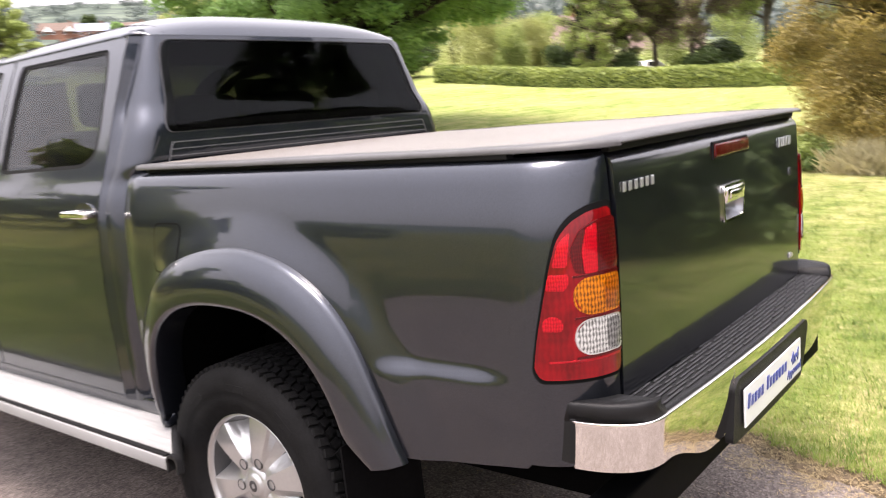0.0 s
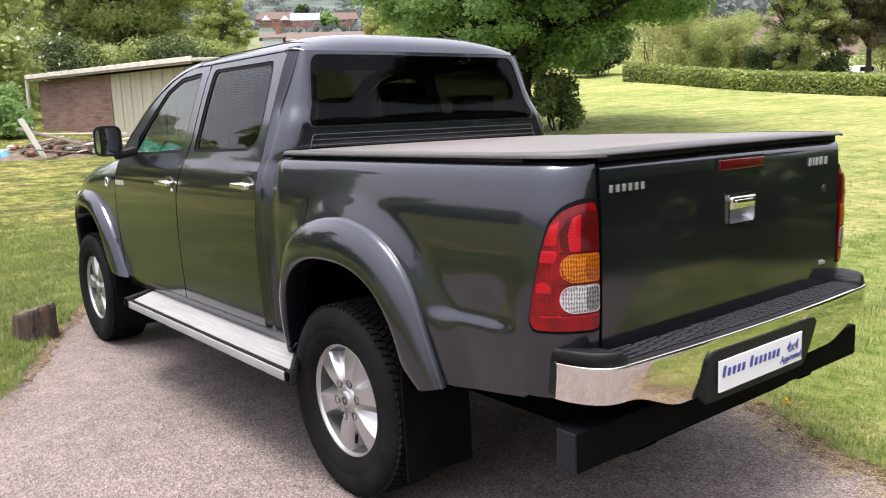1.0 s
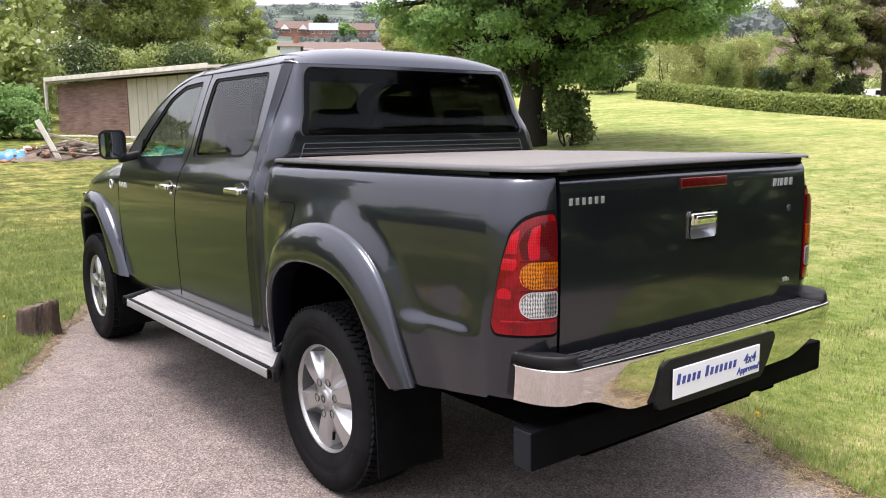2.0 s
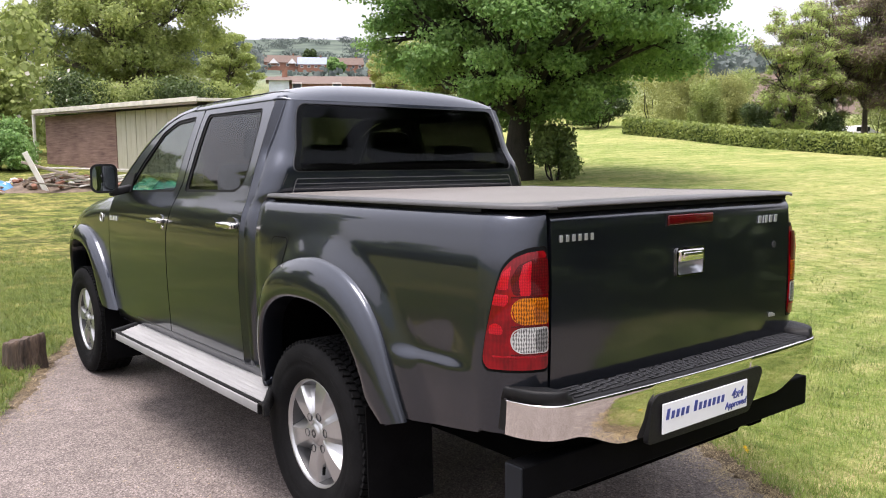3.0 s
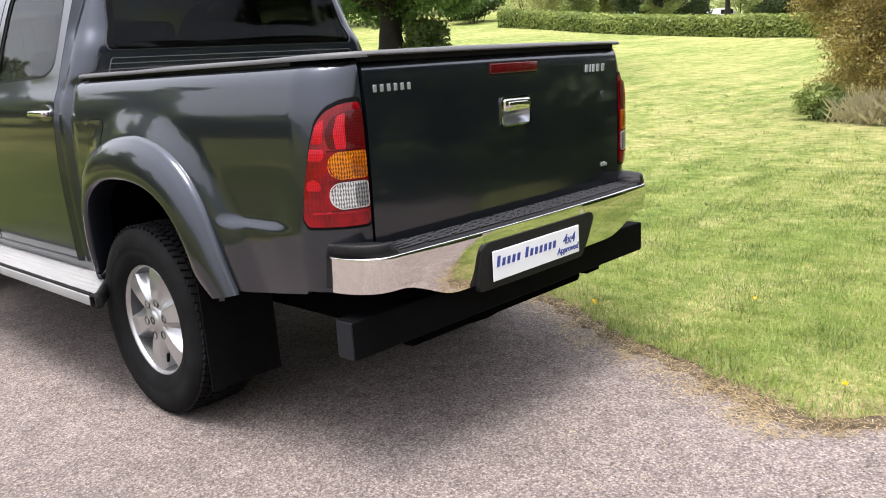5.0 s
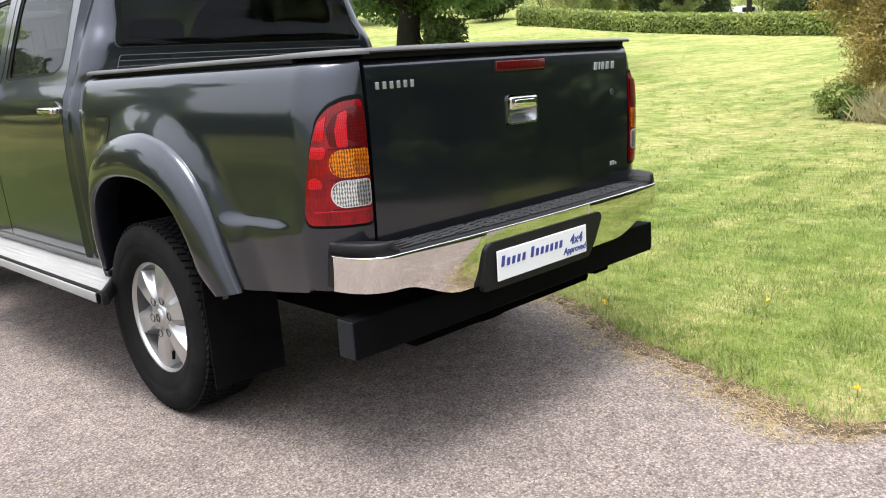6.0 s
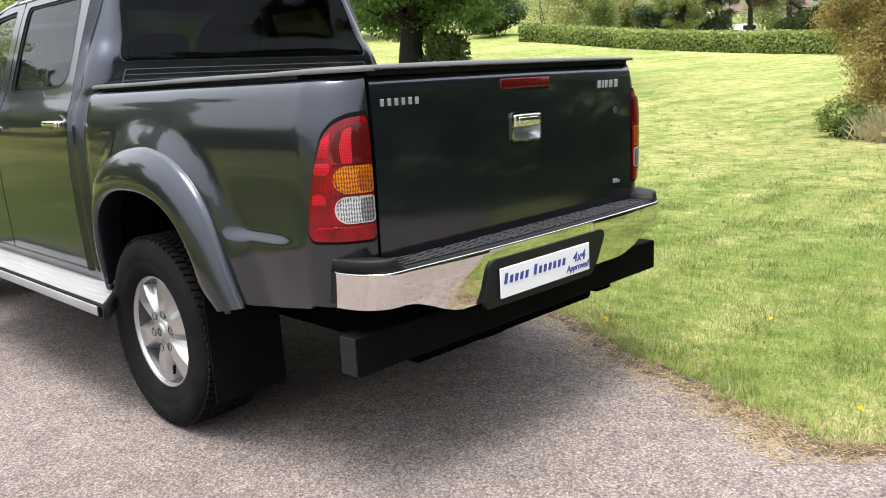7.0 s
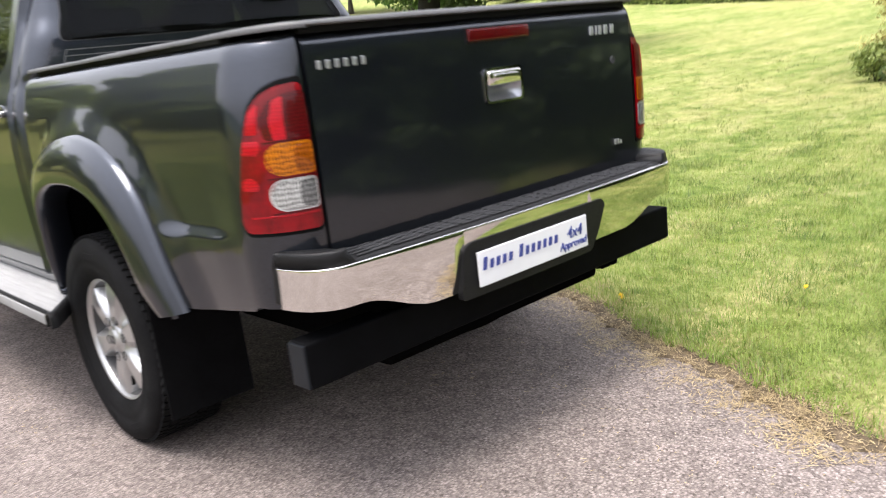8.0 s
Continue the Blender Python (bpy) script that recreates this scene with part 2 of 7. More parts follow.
def stripes_material(name, a, b, scale, rough=0.7, axis=(1, 0, 0)):
    m, nt, p = shader(name)
    n1 = noise_node(nt, scale, 5, 0.6, stretch=(axis[0] * 6 + 0.6, axis[1] * 6 + 0.6, axis[2] * 6 + 0.6))
    n2 = noise_node(nt, 1.3, 4)
    c = mixc(nt, 0.35, ramp(nt, n1, [(0.3, a), (0.7, b)]), ramp(nt, n2, [(0.3, a), (0.7, b)]))
    nt.links.new(c, p.inputs["Base Color"])
    p.inputs["Roughness"].default_value = rough
    bump(nt, p, n1, 0.4, 0.01)
    return m


PAINT = paint_material()
PLASTIC = simple("black_textured_plastic", (0.0060, 0.0060, 0.0065), 0.5, var=0.25, scale=20, bumps=0.25, bscale=600, spec=0.25)
FLAP = simple("black_rubber_sheet", (0.0040, 0.0040, 0.0044), 0.65, var=0.5, scale=8, spec=0.04)
TYRE = simple("tyre_rubber", (0.0085, 0.0085, 0.0088), 0.8, var=0.45, scale=10, bumps=0.3, bscale=150, spec=0.07)
CHROME = simple("chrome", (0.74, 0.72, 0.69), 0.04, 1.0, var=0.03, scale=4)
BADGE = simple("badge_chrome", (0.62, 0.63, 0.64), 0.28, 0.8, var=0.05, scale=30)
ALLOY = simple("silver_painted_alloy", (0.40, 0.40, 0.398), 0.30, 0.75, var=0.08, scale=9, coat=0.5)
# darker copy of the alloy: shade of barrel and bolt holes in the colour
ALLOY_SHADE = simple("shaded_alloy_barrel", (0.055, 0.055, 0.056), 0.5, 0.5, var=0.2, scale=9)
STEP_ALLOY = stripes_material("brushed_step_aluminium", (0.20, 0.20, 0.20), (0.31, 0.31, 0.305), 6, 0.6, (1, 0, 0))
STEEL_BLACK = simple("black_painted_steel", (0.0030, 0.0031, 0.0035), 0.6, var=0.3, scale=10, spec=0.03)
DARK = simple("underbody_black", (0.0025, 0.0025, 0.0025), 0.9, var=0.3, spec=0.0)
INTERIOR = simple("charcoal_trim", (0.022, 0.022, 0.024), 0.8, var=0.25, scale=15, bumps=0.2, bscale=300)
SEAT = simple("grey_seat_fabric", (0.05, 0.05, 0.052), 0.9, var=0.25, scale=30, bumps=0.4, bscale=400)
VINYL = simple("grey_vinyl_cover", (0.138, 0.126, 0.114), 0.5, var=0.12, scale=3, bumps=0.3, bscale=500)
VINYL_EDGE = simple("vinyl_hem", (0.058, 0.057, 0.057), 0.45, var=0.2, scale=8, bumps=0.2, bscale=300)
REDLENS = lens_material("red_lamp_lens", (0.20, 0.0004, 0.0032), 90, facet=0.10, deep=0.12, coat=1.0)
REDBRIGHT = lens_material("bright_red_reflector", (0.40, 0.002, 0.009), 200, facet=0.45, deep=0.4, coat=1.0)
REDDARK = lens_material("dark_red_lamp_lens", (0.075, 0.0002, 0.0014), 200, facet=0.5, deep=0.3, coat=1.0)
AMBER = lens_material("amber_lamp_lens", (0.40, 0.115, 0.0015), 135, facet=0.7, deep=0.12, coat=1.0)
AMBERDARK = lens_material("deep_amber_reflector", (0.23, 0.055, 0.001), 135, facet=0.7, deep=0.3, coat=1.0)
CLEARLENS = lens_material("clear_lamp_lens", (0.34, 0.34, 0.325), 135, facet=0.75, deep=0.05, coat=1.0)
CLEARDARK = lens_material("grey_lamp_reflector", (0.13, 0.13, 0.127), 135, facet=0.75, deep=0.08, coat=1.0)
PLATE = simple("white_plate", (0.68, 0.69, 0.71), 0.25, var=0.03, scale=6, coat=0.6)
PLATE_INK = simple("blue_ink", (0.035, 0.05, 0.22), 0.4, var=0.1)
GLASS = glass_material("clear_car_glass", (0.50, 0.54, 0.52), 1.5)
TINT = glass_material("privacy_glass", (0.040, 0.043, 0.044), 1.45)
TINT_SIDE = glass_material("side_tinted_glass", (0.26, 0.27, 0.275), 1.5)
# a lighter grey than the pad, so that its ridges stand out
RIDGE = simple("lighter_ridge_plastic", (0.028, 0.028, 0.030), 0.55, var=0.35, scale=30, spec=0.3)
HOLLOW = simple("dull_silver_recess", (0.30, 0.31, 0.33), 0.28, 0.8, var=0.08, scale=20)
MIRROR = simple("mirror_glass", (0.22, 0.235, 0.25), 0.02, 1.0, var=0.02)
GASKET = simple("black_lamp_gasket", (0.003, 0.003, 0.003), 0.6, var=0.2, spec=0.1)
TRIM = simple("black_window_seal", (0.006, 0.006, 0.006), 0.6, var=0.2, spec=0.15)
EDGE_LINE = simple("dark_gasket_line", (0.030, 0.031, 0.034), 0.5, var=0.1)
SEAM = simple("grey_sealant_line", (0.075, 0.077, 0.082), 0.6, var=0.1)
ASPHALT = asphalt_material()
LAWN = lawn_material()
BLADE = blade_material("grass_blades", (0.080, 0.155, 0.017), (0.36, 0.44, 0.10))
BLADE_ROUGH = blade_material("rough_grass_blades", (0.045, 0.080, 0.012), (0.24, 0.27, 0.065), 0.68)
STRAW = leaf_material("dry_clippings", (0.12, 0.075, 0.035), (0.52, 0.41, 0.22), 0.1)
EARTH = simple("bare_earth_edge", (0.115, 0.085, 0.052), 0.95, var=0.75, scale=30, bumps=1.0, bscale=110)
PETAL = simple("yellow_petals", (0.80, 0.56, 0.02), 0.6, var=0.15)
BARK = bark_material("dark_bark", (0.008, 0.0065, 0.005), (0.032, 0.026, 0.019))
STUMP_BARK = bark_material("peeling_stump_bark", (0.012, 0.008, 0.0055), (0.115, 0.075, 0.05))
BARK_PALE = bark_material("grey_brown_bark", (0.055, 0.046, 0.036), (0.17, 0.145, 0.115))
LEAF_MAPLE = leaf_material("maple_leaves", (0.100, 0.205, 0.060), (0.33, 0.49, 0.17), 0.6)
LEAF_OLIVE = leaf_material("olive_spring_leaves", (0.170, 0.230, 0.065), (0.46, 0.51, 0.19), 0.58)
LEAF_SPRING = leaf_material("fresh_spring_leaves", (0.23, 0.32, 0.085), (0.58, 0.66, 0.25), 0.58)
LEAF_SHRUB = leaf_material("glossy_shrub_leaves", (0.040, 0.075, 0.020), (0.22, 0.29, 0.09), 0.35)
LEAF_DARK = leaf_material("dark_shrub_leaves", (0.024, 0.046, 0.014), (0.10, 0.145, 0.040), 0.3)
LEAF_HEDGE = leaf_material("laurel_hedge_leaves", (0.085, 0.130, 0.026), (0.40, 0.46, 0.13), 0.35)
LEAF_WILLOW = leaf_material("yellow_green_leaves", (0.24, 0.265, 0.085), (0.50, 0.52, 0.21), 0.55)
LEAF_GOLD = leaf_material("golden_conifer_sprays", (0.075, 0.068, 0.016), (0.60, 0.46, 0.14), 0.4)
# greyed, bluish, low-contrast leaf colour carries the haze of distance
LEAF_FAR = leaf_material("haze_tinted_foliage", (0.090, 0.112, 0.105), (0.135, 0.162, 0.140), 0.4)
BLOSSOM = leaf_material("white_blossom", (0.62, 0.55, 0.52), (0.85, 0.82, 0.78), 0.2)
TWIG = leaf_material("bare_brown_twigs", (0.13, 0.10, 0.072), (0.30, 0.24, 0.18), 0.2)
DRYGRASS = leaf_material("dry_plume_grass", (0.46, 0.42, 0.25), (0.86, 0.80, 0.55), 0.45)
BRICK = simple("red_brown_brickwork", (0.235, 0.112, 0.074), 0.9, var=0.35, scale=2.2, bumps=0.6, bscale=30)
BOARD = stripes_material("weathered_brown_board", (0.085, 0.045, 0.038), (0.33, 0.215, 0.180), 3.0, 0.9, (0, 0, 1))
CREAM = stripes_material("cream_sheet_cladding", (0.36, 0.345, 0.27), (0.47, 0.45, 0.365), 2.0, 0.6, (1, 0, 0))
FELT = simple("pale_roof_edge", (0.60, 0.57, 0.50), 0.8, var=0.3, scale=4, bumps=0.5, bscale=60)
PALEWOOD = stripes_material("pale_weathered_timber", (0.45, 0.42, 0.37), (0.72, 0.70, 0.66), 4, 0.8)
GREYWOOD = stripes_material("grey_timber", (0.20, 0.165, 0.13), (0.36, 0.31, 0.26), 4, 0.85)
RUBBLE = simple("mixed_rubble", (0.125, 0.092, 0.066), 0.95, var=0.5, scale=5, bumps=0.7, bscale=40)
GREEN_SHEET = simple("green_plastic", (0.015, 0.30, 0.17), 0.35, var=0.15, scale=3)
BLUE_SHEET = simple("blue_plastic", (0.05, 0.20, 0.42), 0.4, var=0.2, scale=5)
WHITEWALL = simple("white_render", (0.74, 0.73, 0.71), 0.85, var=0.08, scale=1.0)
PALEBLUE = simple("pale_blue_grey_render", (0.50, 0.54, 0.60), 0.7, var=0.15, scale=1.5)
ROOFTILE = simple("brown_roof_tiles", (0.125, 0.088, 0.070), 0.9, var=0.3, scale=2.0, bumps=0.5, bscale=20)
SOLAR = simple("blue_grey_panels", (0.20, 0.23, 0.30), 0.3, var=0.25, scale=1.5)
FARGLASS = simple("dark_window_glass", (0.03, 0.035, 0.04), 0.15, var=0.2)
WHITEPAINT = simple("white_car_paint", (0.78, 0.78, 0.78), 0.3, var=0.04, coat=0.8)
ENDGRAIN = simple("cut_log_end", (0.080, 0.056, 0.040), 0.9, var=0.4, scale=14, bumps=0.6, bscale=90)


# ---- mesh helpers ----
def link_mesh(name, verts, faces, material, parent=None, label="", smooth=True):
    me = bpy.data.meshes.new(name)
    me.from_pydata([tuple(v) for v in verts], [], [tuple(f) for f in faces])
    me.polygons.foreach_set("use_smooth", [smooth] * len(me.polygons))
    me.materials.append(material)
    me.update()
    ob = new(name, me)
    if parent:
        ob.parent = parent
    if label:
        tagged(ob, label)
    return ob


def part(name, bm, material, parent, label="", smooth=False):
    bmesh.ops.recalc_face_normals(bm, faces=bm.faces)
    me = bpy.data.meshes.new(name)
    bm.to_mesh(me)
    bm.free()
    me.polygons.foreach_set("use_smooth", [smooth] * len(me.polygons))
    me.materials.append(material)
    ob = new(name, me)
    if parent:
        ob.parent = parent
    if label:
        tagged(ob, label)
    return ob


def thing(name, at, label, category, group="", kind=""):
    ob = new(name)
    ob.empty_display_size = 0.2
    ob.location = at
    return tagged(ob, label, category, group, kind)


def box_bm(size, at=(0, 0, 0), rot=None, bevel=0.0, bm=None, segments=2):
    tmp = bmesh.new()
    bmesh.ops.create_cube(tmp, size=1.0)
    for v in tmp.verts:
        v.co = Vector((v.co.x * size[0], v.co.y * size[1], v.co.z * size[2]))
    if bevel:
        bmesh.ops.bevel(tmp, geom=list(tmp.edges), offset=bevel, segments=segments, affect="EDGES", profile=0.5)
    m = Matrix.Translation(at) @ (rot if rot is not None else Matrix.Identity(4))
    bmesh.ops.transform(tmp, matrix=m, verts=tmp.verts)
    if bm is None:
        return tmp
    add_bm(bm, tmp)
    return bm


def add_bm(bm, other):
    table = {}
    for v in other.verts:
        table[v] = bm.verts.new(v.co)
    for f in other.faces:
        bm.faces.new([table[v] for v in f.verts])
    other.free()


def turn(ax, deg):
    return Matrix.Rotation(radians(deg), 4, ax)


def lathe(profile, n, axis_at, bm=None):
    """Rings (offset along x, radius) turned round the x axis through axis_at."""
    bm = bm or bmesh.new()
    rings = []
    for off, r in profile:
        rings.append([bm.verts.new((axis_at[0] + off, axis_at[1] + r * math.sin(2 * math.pi * k / n), axis_at[2] + r * math.cos(2 * math.pi * k / n))) for k in range(n)])
    for a, b in zip(rings, rings[1:]):
        for k in range(n):
            bm.faces.new((a[k], a[(k + 1) % n], b[(k + 1) % n], b[k]))
    return bm


def tube_arrays(points, radii, n=8):
    pts = [Vector(p) for p in points]
    vs, fs = [], []
    side = Vector((1, 0, 0))
    for i, p in enumerate(pts):
        d = (pts[min(i + 1, len(pts) - 1)] - pts[max(i - 1, 0)]).normalized()
        s = side - d * side.dot(d)
        if s.length < 1e-3:
            s = Vector((0, 1, 0)) - d * d.y
        s.normalize()
        side = s
        t = d.cross(s)
        for k in range(n):
            a = 2 * math.pi * k / n
            vs.append(p + (s * math.cos(a) + t * math.sin(a)) * radii[i])
    for i in range(len(pts) - 1):
        for k in range(n):
            k2 = (k + 1) % n
            fs.append((i * n + k, i * n + k2, (i + 1) * n + k2, (i + 1) * n + k))
    fs.append(tuple(range(n - 1, -1, -1)))
    fs.append(tuple((len(pts) - 1) * n + k for k in range(n)))
    return vs, fs


def join_arrays(chunks):
    vs, fs = [], []
    for v, f in chunks:
        o = len(vs)
        vs.extend(v)
        fs.extend(tuple(i + o for i in q) for q in f)
    return vs, fs


def pchip(xs, ys):
    """A smooth curve through knots that never overshoots."""
    xs, ys = np.array(xs, float), np.array(ys, float)
    h = np.diff(xs)
    d = np.diff(ys) / h
    m = np.zeros(len(xs))
    m[0], m[-1] = d[0], d[-1]
    for i in range(1, len(xs) - 1):
        if d[i - 1] * d[i] > 0:
            w1, w2 = 2 * h[i] + h[i - 1], h[i] + 2 * h[i - 1]
            m[i] = (w1 + w2) / (w1 / d[i - 1] + w2 / d[i])

    def f(x):
        x = min(max(x, xs[0]), xs[-1])
        i = min(int(np.searchsorted(xs, x, side="right")) - 1, len(xs) - 2)
        t = (x - xs[i]) / h[i]
        return float((1 + 2 * t) * (1 - t) ** 2 * ys[i] + t * (1 - t) ** 2 * h[i] * m[i] + t * t * (3 - 2 * t) * ys[i + 1] + t * t * (t - 1) * h[i] * m[i + 1])
    return f


def sstep(a, b, x):
    t = min(1.0, max(0.0, (x - a) / (b - a)))
    return t * t * (3 - 2 * t)


def sheet(rows, thick, outward, closed=False, skip=None, mirror=False):
    """A curved panel of real thickness from a grid of points; outward: a point's outward direction at its middle."""
    P = np.array(rows, float)
    n, m = P.shape[:2]
    du = np.gradient(P, axis=0) if not closed else (np.roll(P, -1, 0) - np.roll(P, 1, 0))
    dv = np.gradient(P, axis=1)
    N = np.cross(du, dv)
    N /= np.maximum(np.linalg.norm(N, axis=2, keepdims=True), 1e-9)
    mid = N.reshape(-1, 3).mean(0)
    flip = float(np.dot(mid, np.array(outward))) < 0
    if flip:
        N = -N
    Q = P - N * thick
    verts = [tuple(p) for p in P.reshape(-1, 3)] + [tuple(q) for q in Q.reshape(-1, 3)]
    off = n * m
    faces = []
    ok = lambda i, j: skip is None or not skip(i, j)
    I = n if closed else n - 1
    for i in range(I):
        for j in range(m - 1):
            if not ok(i, j):
                continue
            i2 = (i + 1) % n
            q = (i * m + j, i2 * m + j, i2 * m + j + 1, i * m + j + 1)
            f = q if not flip else q[::-1]
            faces.append(f)
            faces.append(tuple(k + off for k in f[::-1]))
    edge_use = {}
    for f in faces[0::2]:
        for a, b in zip(f, f[1:] + f[:1]):
            edge_use[(a, b)] = 1
    for (a, b) in list(edge_use):
        if (b, a) not in edge_use:
            o = len(verts)
            verts += [verts[a], verts[b], verts[b + off], verts[a + off]]
            faces.append((o + 1, o, o + 3, o + 2))
    if mirror:
        verts = [(-x, y, z) for x, y, z in verts]
        faces = [f[::-1] for f in faces]
    return verts, faces


def ray_loop(poly, c, angles):
    """Where rays from c at the angles leave a polygon."""
    out = []
    P = [np.array(p, float) for p in poly]
    c = np.array(c, float)
    for a in angles:
        d = np.array((math.cos(a), math.sin(a)))
        best = None
        for p, q in zip(P, P[1:] + P[:1]):
            e = q - p
            den = d[0] * -e[1] + d[1] * e[0]
            if abs(den) < 1e-12:
                continue
            r = p - c
            t = (r[0] * -e[1] + r[1] * e[0]) / den
            s = (d[0] * r[1] - d[1] * r[0]) / den
            if t > 0 and -1e-9 <= s <= 1 + 1e-9 and (best is None or t > best):
                best = t
        out.append(tuple(c + d * best))
    return out


def round_poly(poly, r, n=5):
    """A polygon with its corners rounded."""
    out = []
    P = [np.array(p, float) for p in poly]
    for i, p in enumerate(P):
        a, b = P[i - 1] - p, P[(i + 1) % len(P)] - p
        la, lb = np.linalg.norm(a), np.linalg.norm(b)
        k = min(r, la * 0.45, lb * 0.45)
        s, e = p + a / la * k, p + b / lb * k
        for j in range(n + 1):
            t = j / n
            out.append(tuple((1 - t) ** 2 * s + 2 * t * (1 - t) * p + t * t * e))
    return out


def ring_rows(outer, inner, c, place, steps=16, n=110):
    """Rows for sheet(): a panel with an opening, laid on a surface by place(a, b)."""
    ang = sorted({round(math.atan2(p[1] - c[1], p[0] - c[0]), 5) for p in list(outer) + list(inner)} | {round(-math.pi + 2 * math.pi * k / n, 5) for k in range(n)})
    A, B = ray_loop(outer, c, ang), ray_loop(inner, c, ang)
    return [[place(a[0] + (b[0] - a[0]) * t, a[1] + (b[1] - a[1]) * t) for t in [k / steps for k in range(steps + 1)]] for a, b in zip(A, B)]


def fan_sheet(poly, c, place, thick, outward, steps=4, n=64, mirror=False):
    """A pane that fills an outline."""
    ang = sorted({round(math.atan2(p[1] - c[1], p[0] - c[0]), 5) for p in poly} | {round(-math.pi + 2 * math.pi * k / n, 5) for k in range(n)})
    A = ray_loop(poly, c, ang)
    rows = [[place(c[0] + (a[0] - c[0]) * t, c[1] + (a[1] - c[1]) * t) for t in [0.001] + [k / steps for k in range(1, steps + 1)]] for a in A]
    return sheet(rows, thick, outward, closed=True, mirror=mirror)
# ---- the lie of the land ----
EYE_X, EYE_Y = -2.3, -2.7
fall = pchip([-180, -110, -60, -20, 15, 30, 50, 59, 68, 80, 100, 130, 180], [0, 0, 0.5, 1.2, 1.25, 1.1, 1.08, 0.85, 0.67, 0.5, 0.3, 0, 0])
SKYLINE = pchip([-180, -110, -40, 28, 57, 90, 130, 180], [0.01, 0.02, 0.13, 0.149, 0.133, 0.095, 0.02, 0.01])
DRIVE_DIR = Vector((0.42, 0.9075))
DRIVE_N = (0.9075, -0.42)
DRIVE_L, DRIVE_R = -2.36, 1.10


def drive_side(x, y):
    """Metres across the drive, from its left verge to its right one."""
    return x * DRIVE_N[0] + y * DRIVE_N[1]


def verge(s):
    """How far a verge wanders in or out along the drive."""
    return 0.07 * noise.noise((s * 0.9, 3.1, 0)) + 0.04 * noise.noise((s * 3.1, 7.7, 0)) + 0.025 * noise.noise((s * 11.3, 1.7, 0)) + 0.018 * noise.noise((s * 29.0, 5.7, 0))


def apron(s):
    """How much the drive widens to the right behind the truck."""
    return 8.6 * sstep(-1.55, -3.2, s)


def off_drive(x, y):
    """Metres from the drive's edge on to the grass; negative on the drive."""
    n = drive_side(x, y)
    s = x * DRIVE_DIR[0] + y * DRIVE_DIR[1]
    return max(n - DRIVE_R - apron(s) - verge(s), DRIVE_L - 2.4 * sstep(1.0, -0.6, s) + verge(s + 50) - n)


def rise(x, y):
    """The broad swell of the land, level round the drive and climbing ahead."""
    dx, dy = x - EYE_X, y - EYE_Y
    d = math.hypot(dx, dy)
    if d < 7:
        return 0.0
    az = math.degrees(math.atan2(dx, dy))
    k = fall(az)
    e = min(d, 140)
    h = 0.0077 * k * (e - 7) ** 1.54
    if d > 140:
        slope = h / 140
        crest = SKYLINE(az) + 0.004 * noise.noise((az * 0.15, 2.0, 0))
        h = d * (slope + (crest - slope) * sstep(250, 1500, d))
        h += 2.0 * sstep(200, 500, d) * noise.noise((x * 0.006, y * 0.006, 2.0))
    return h


def land(x, y):
    h = rise(x, y)
    o = off_drive(x, y)
    d = math.hypot(x - EYE_X, y - EYE_Y)
    h += 0.035 * noise.noise((x * 0.7, y * 0.7, 0)) * sstep(0.3, 2.0, o)
    if d < 60:
        h += -0.05 + 0.085 * sstep(-0.10, 0.22, o) + 0.012 * noise.noise((x * 6, y * 6, 5.0)) * sstep(-0.1, 0.2, o)
    return h


def graded(lo, hi, step, reach, grow):
    mid = list(np.arange(lo, hi + 1e-6, step))
    a, s = [], step
    v = lo
    while v > -reach:
        s *= grow
        v -= s
        a.append(v)
    b, s, v = [], step, hi
    while v < reach:
        s *= grow
        v += s
        b.append(v)
    return a[::-1] + mid + b


def build_ground():
    xs = graded(-4.5, 7.0, 0.088, 2600, 1.11)
    ys = graded(-5.0, 6.5, 0.088, 2600, 1.11)
    verts = [(x, y, land(x, y)) for y in ys for x in xs]
    w = len(xs)
    faces = [(j * w + i, j * w + i + 1, (j + 1) * w + i + 1, (j + 1) * w + i) for j in range(len(ys) - 1) for i in range(w - 1)]
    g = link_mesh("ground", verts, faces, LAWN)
    tagged(g, "mown lawn with dry clippings and pale patches", "lawn", kind="structure")
    # the drive, a sheet of its own that runs under the verges
    dv, df = [], []
    ss = list(np.arange(-70, -8, 2.0)) + list(np.arange(-8, 9, 0.25)) + list(np.arange(9, 26, 2.0))
    ns = [DRIVE_L - 0.35 - 0.8 * k for k in range(7, 0, -1)] + list(np.linspace(DRIVE_L - 0.35, DRIVE_R + 0.35, 30)) + [DRIVE_R + 0.35 + 0.7 * k for k in range(1, 15)]
    for s in ss:
        for n in ns:
            x = s * DRIVE_DIR[0] + n * DRIVE_N[0]
            y = s * DRIVE_DIR[1] + n * DRIVE_N[1]
            sink = 0.3 * sstep(0.25, 0.5, off_drive(x, y))
            dv.append((x, y, rise(x, y) - sink + 0.006 * noise.noise((x * 0.8, y * 0.8, 9)) * (1 - sstep(0.0, 0.1, abs(x) - 3))))
    m = len(ns)
    for i in range(len(ss) - 1):
        for j in range(m - 1):
            df.append((i * m + j, (i + 1) * m + j, (i + 1) * m + j + 1, i * m + j + 1))
    d = link_mesh("road", dv, [f[::-1] for f in df], ASPHALT)
    tagged(d, "worn grey-brown asphalt drive with ragged grassy edges", "driveway", kind="structure")


build_ground()


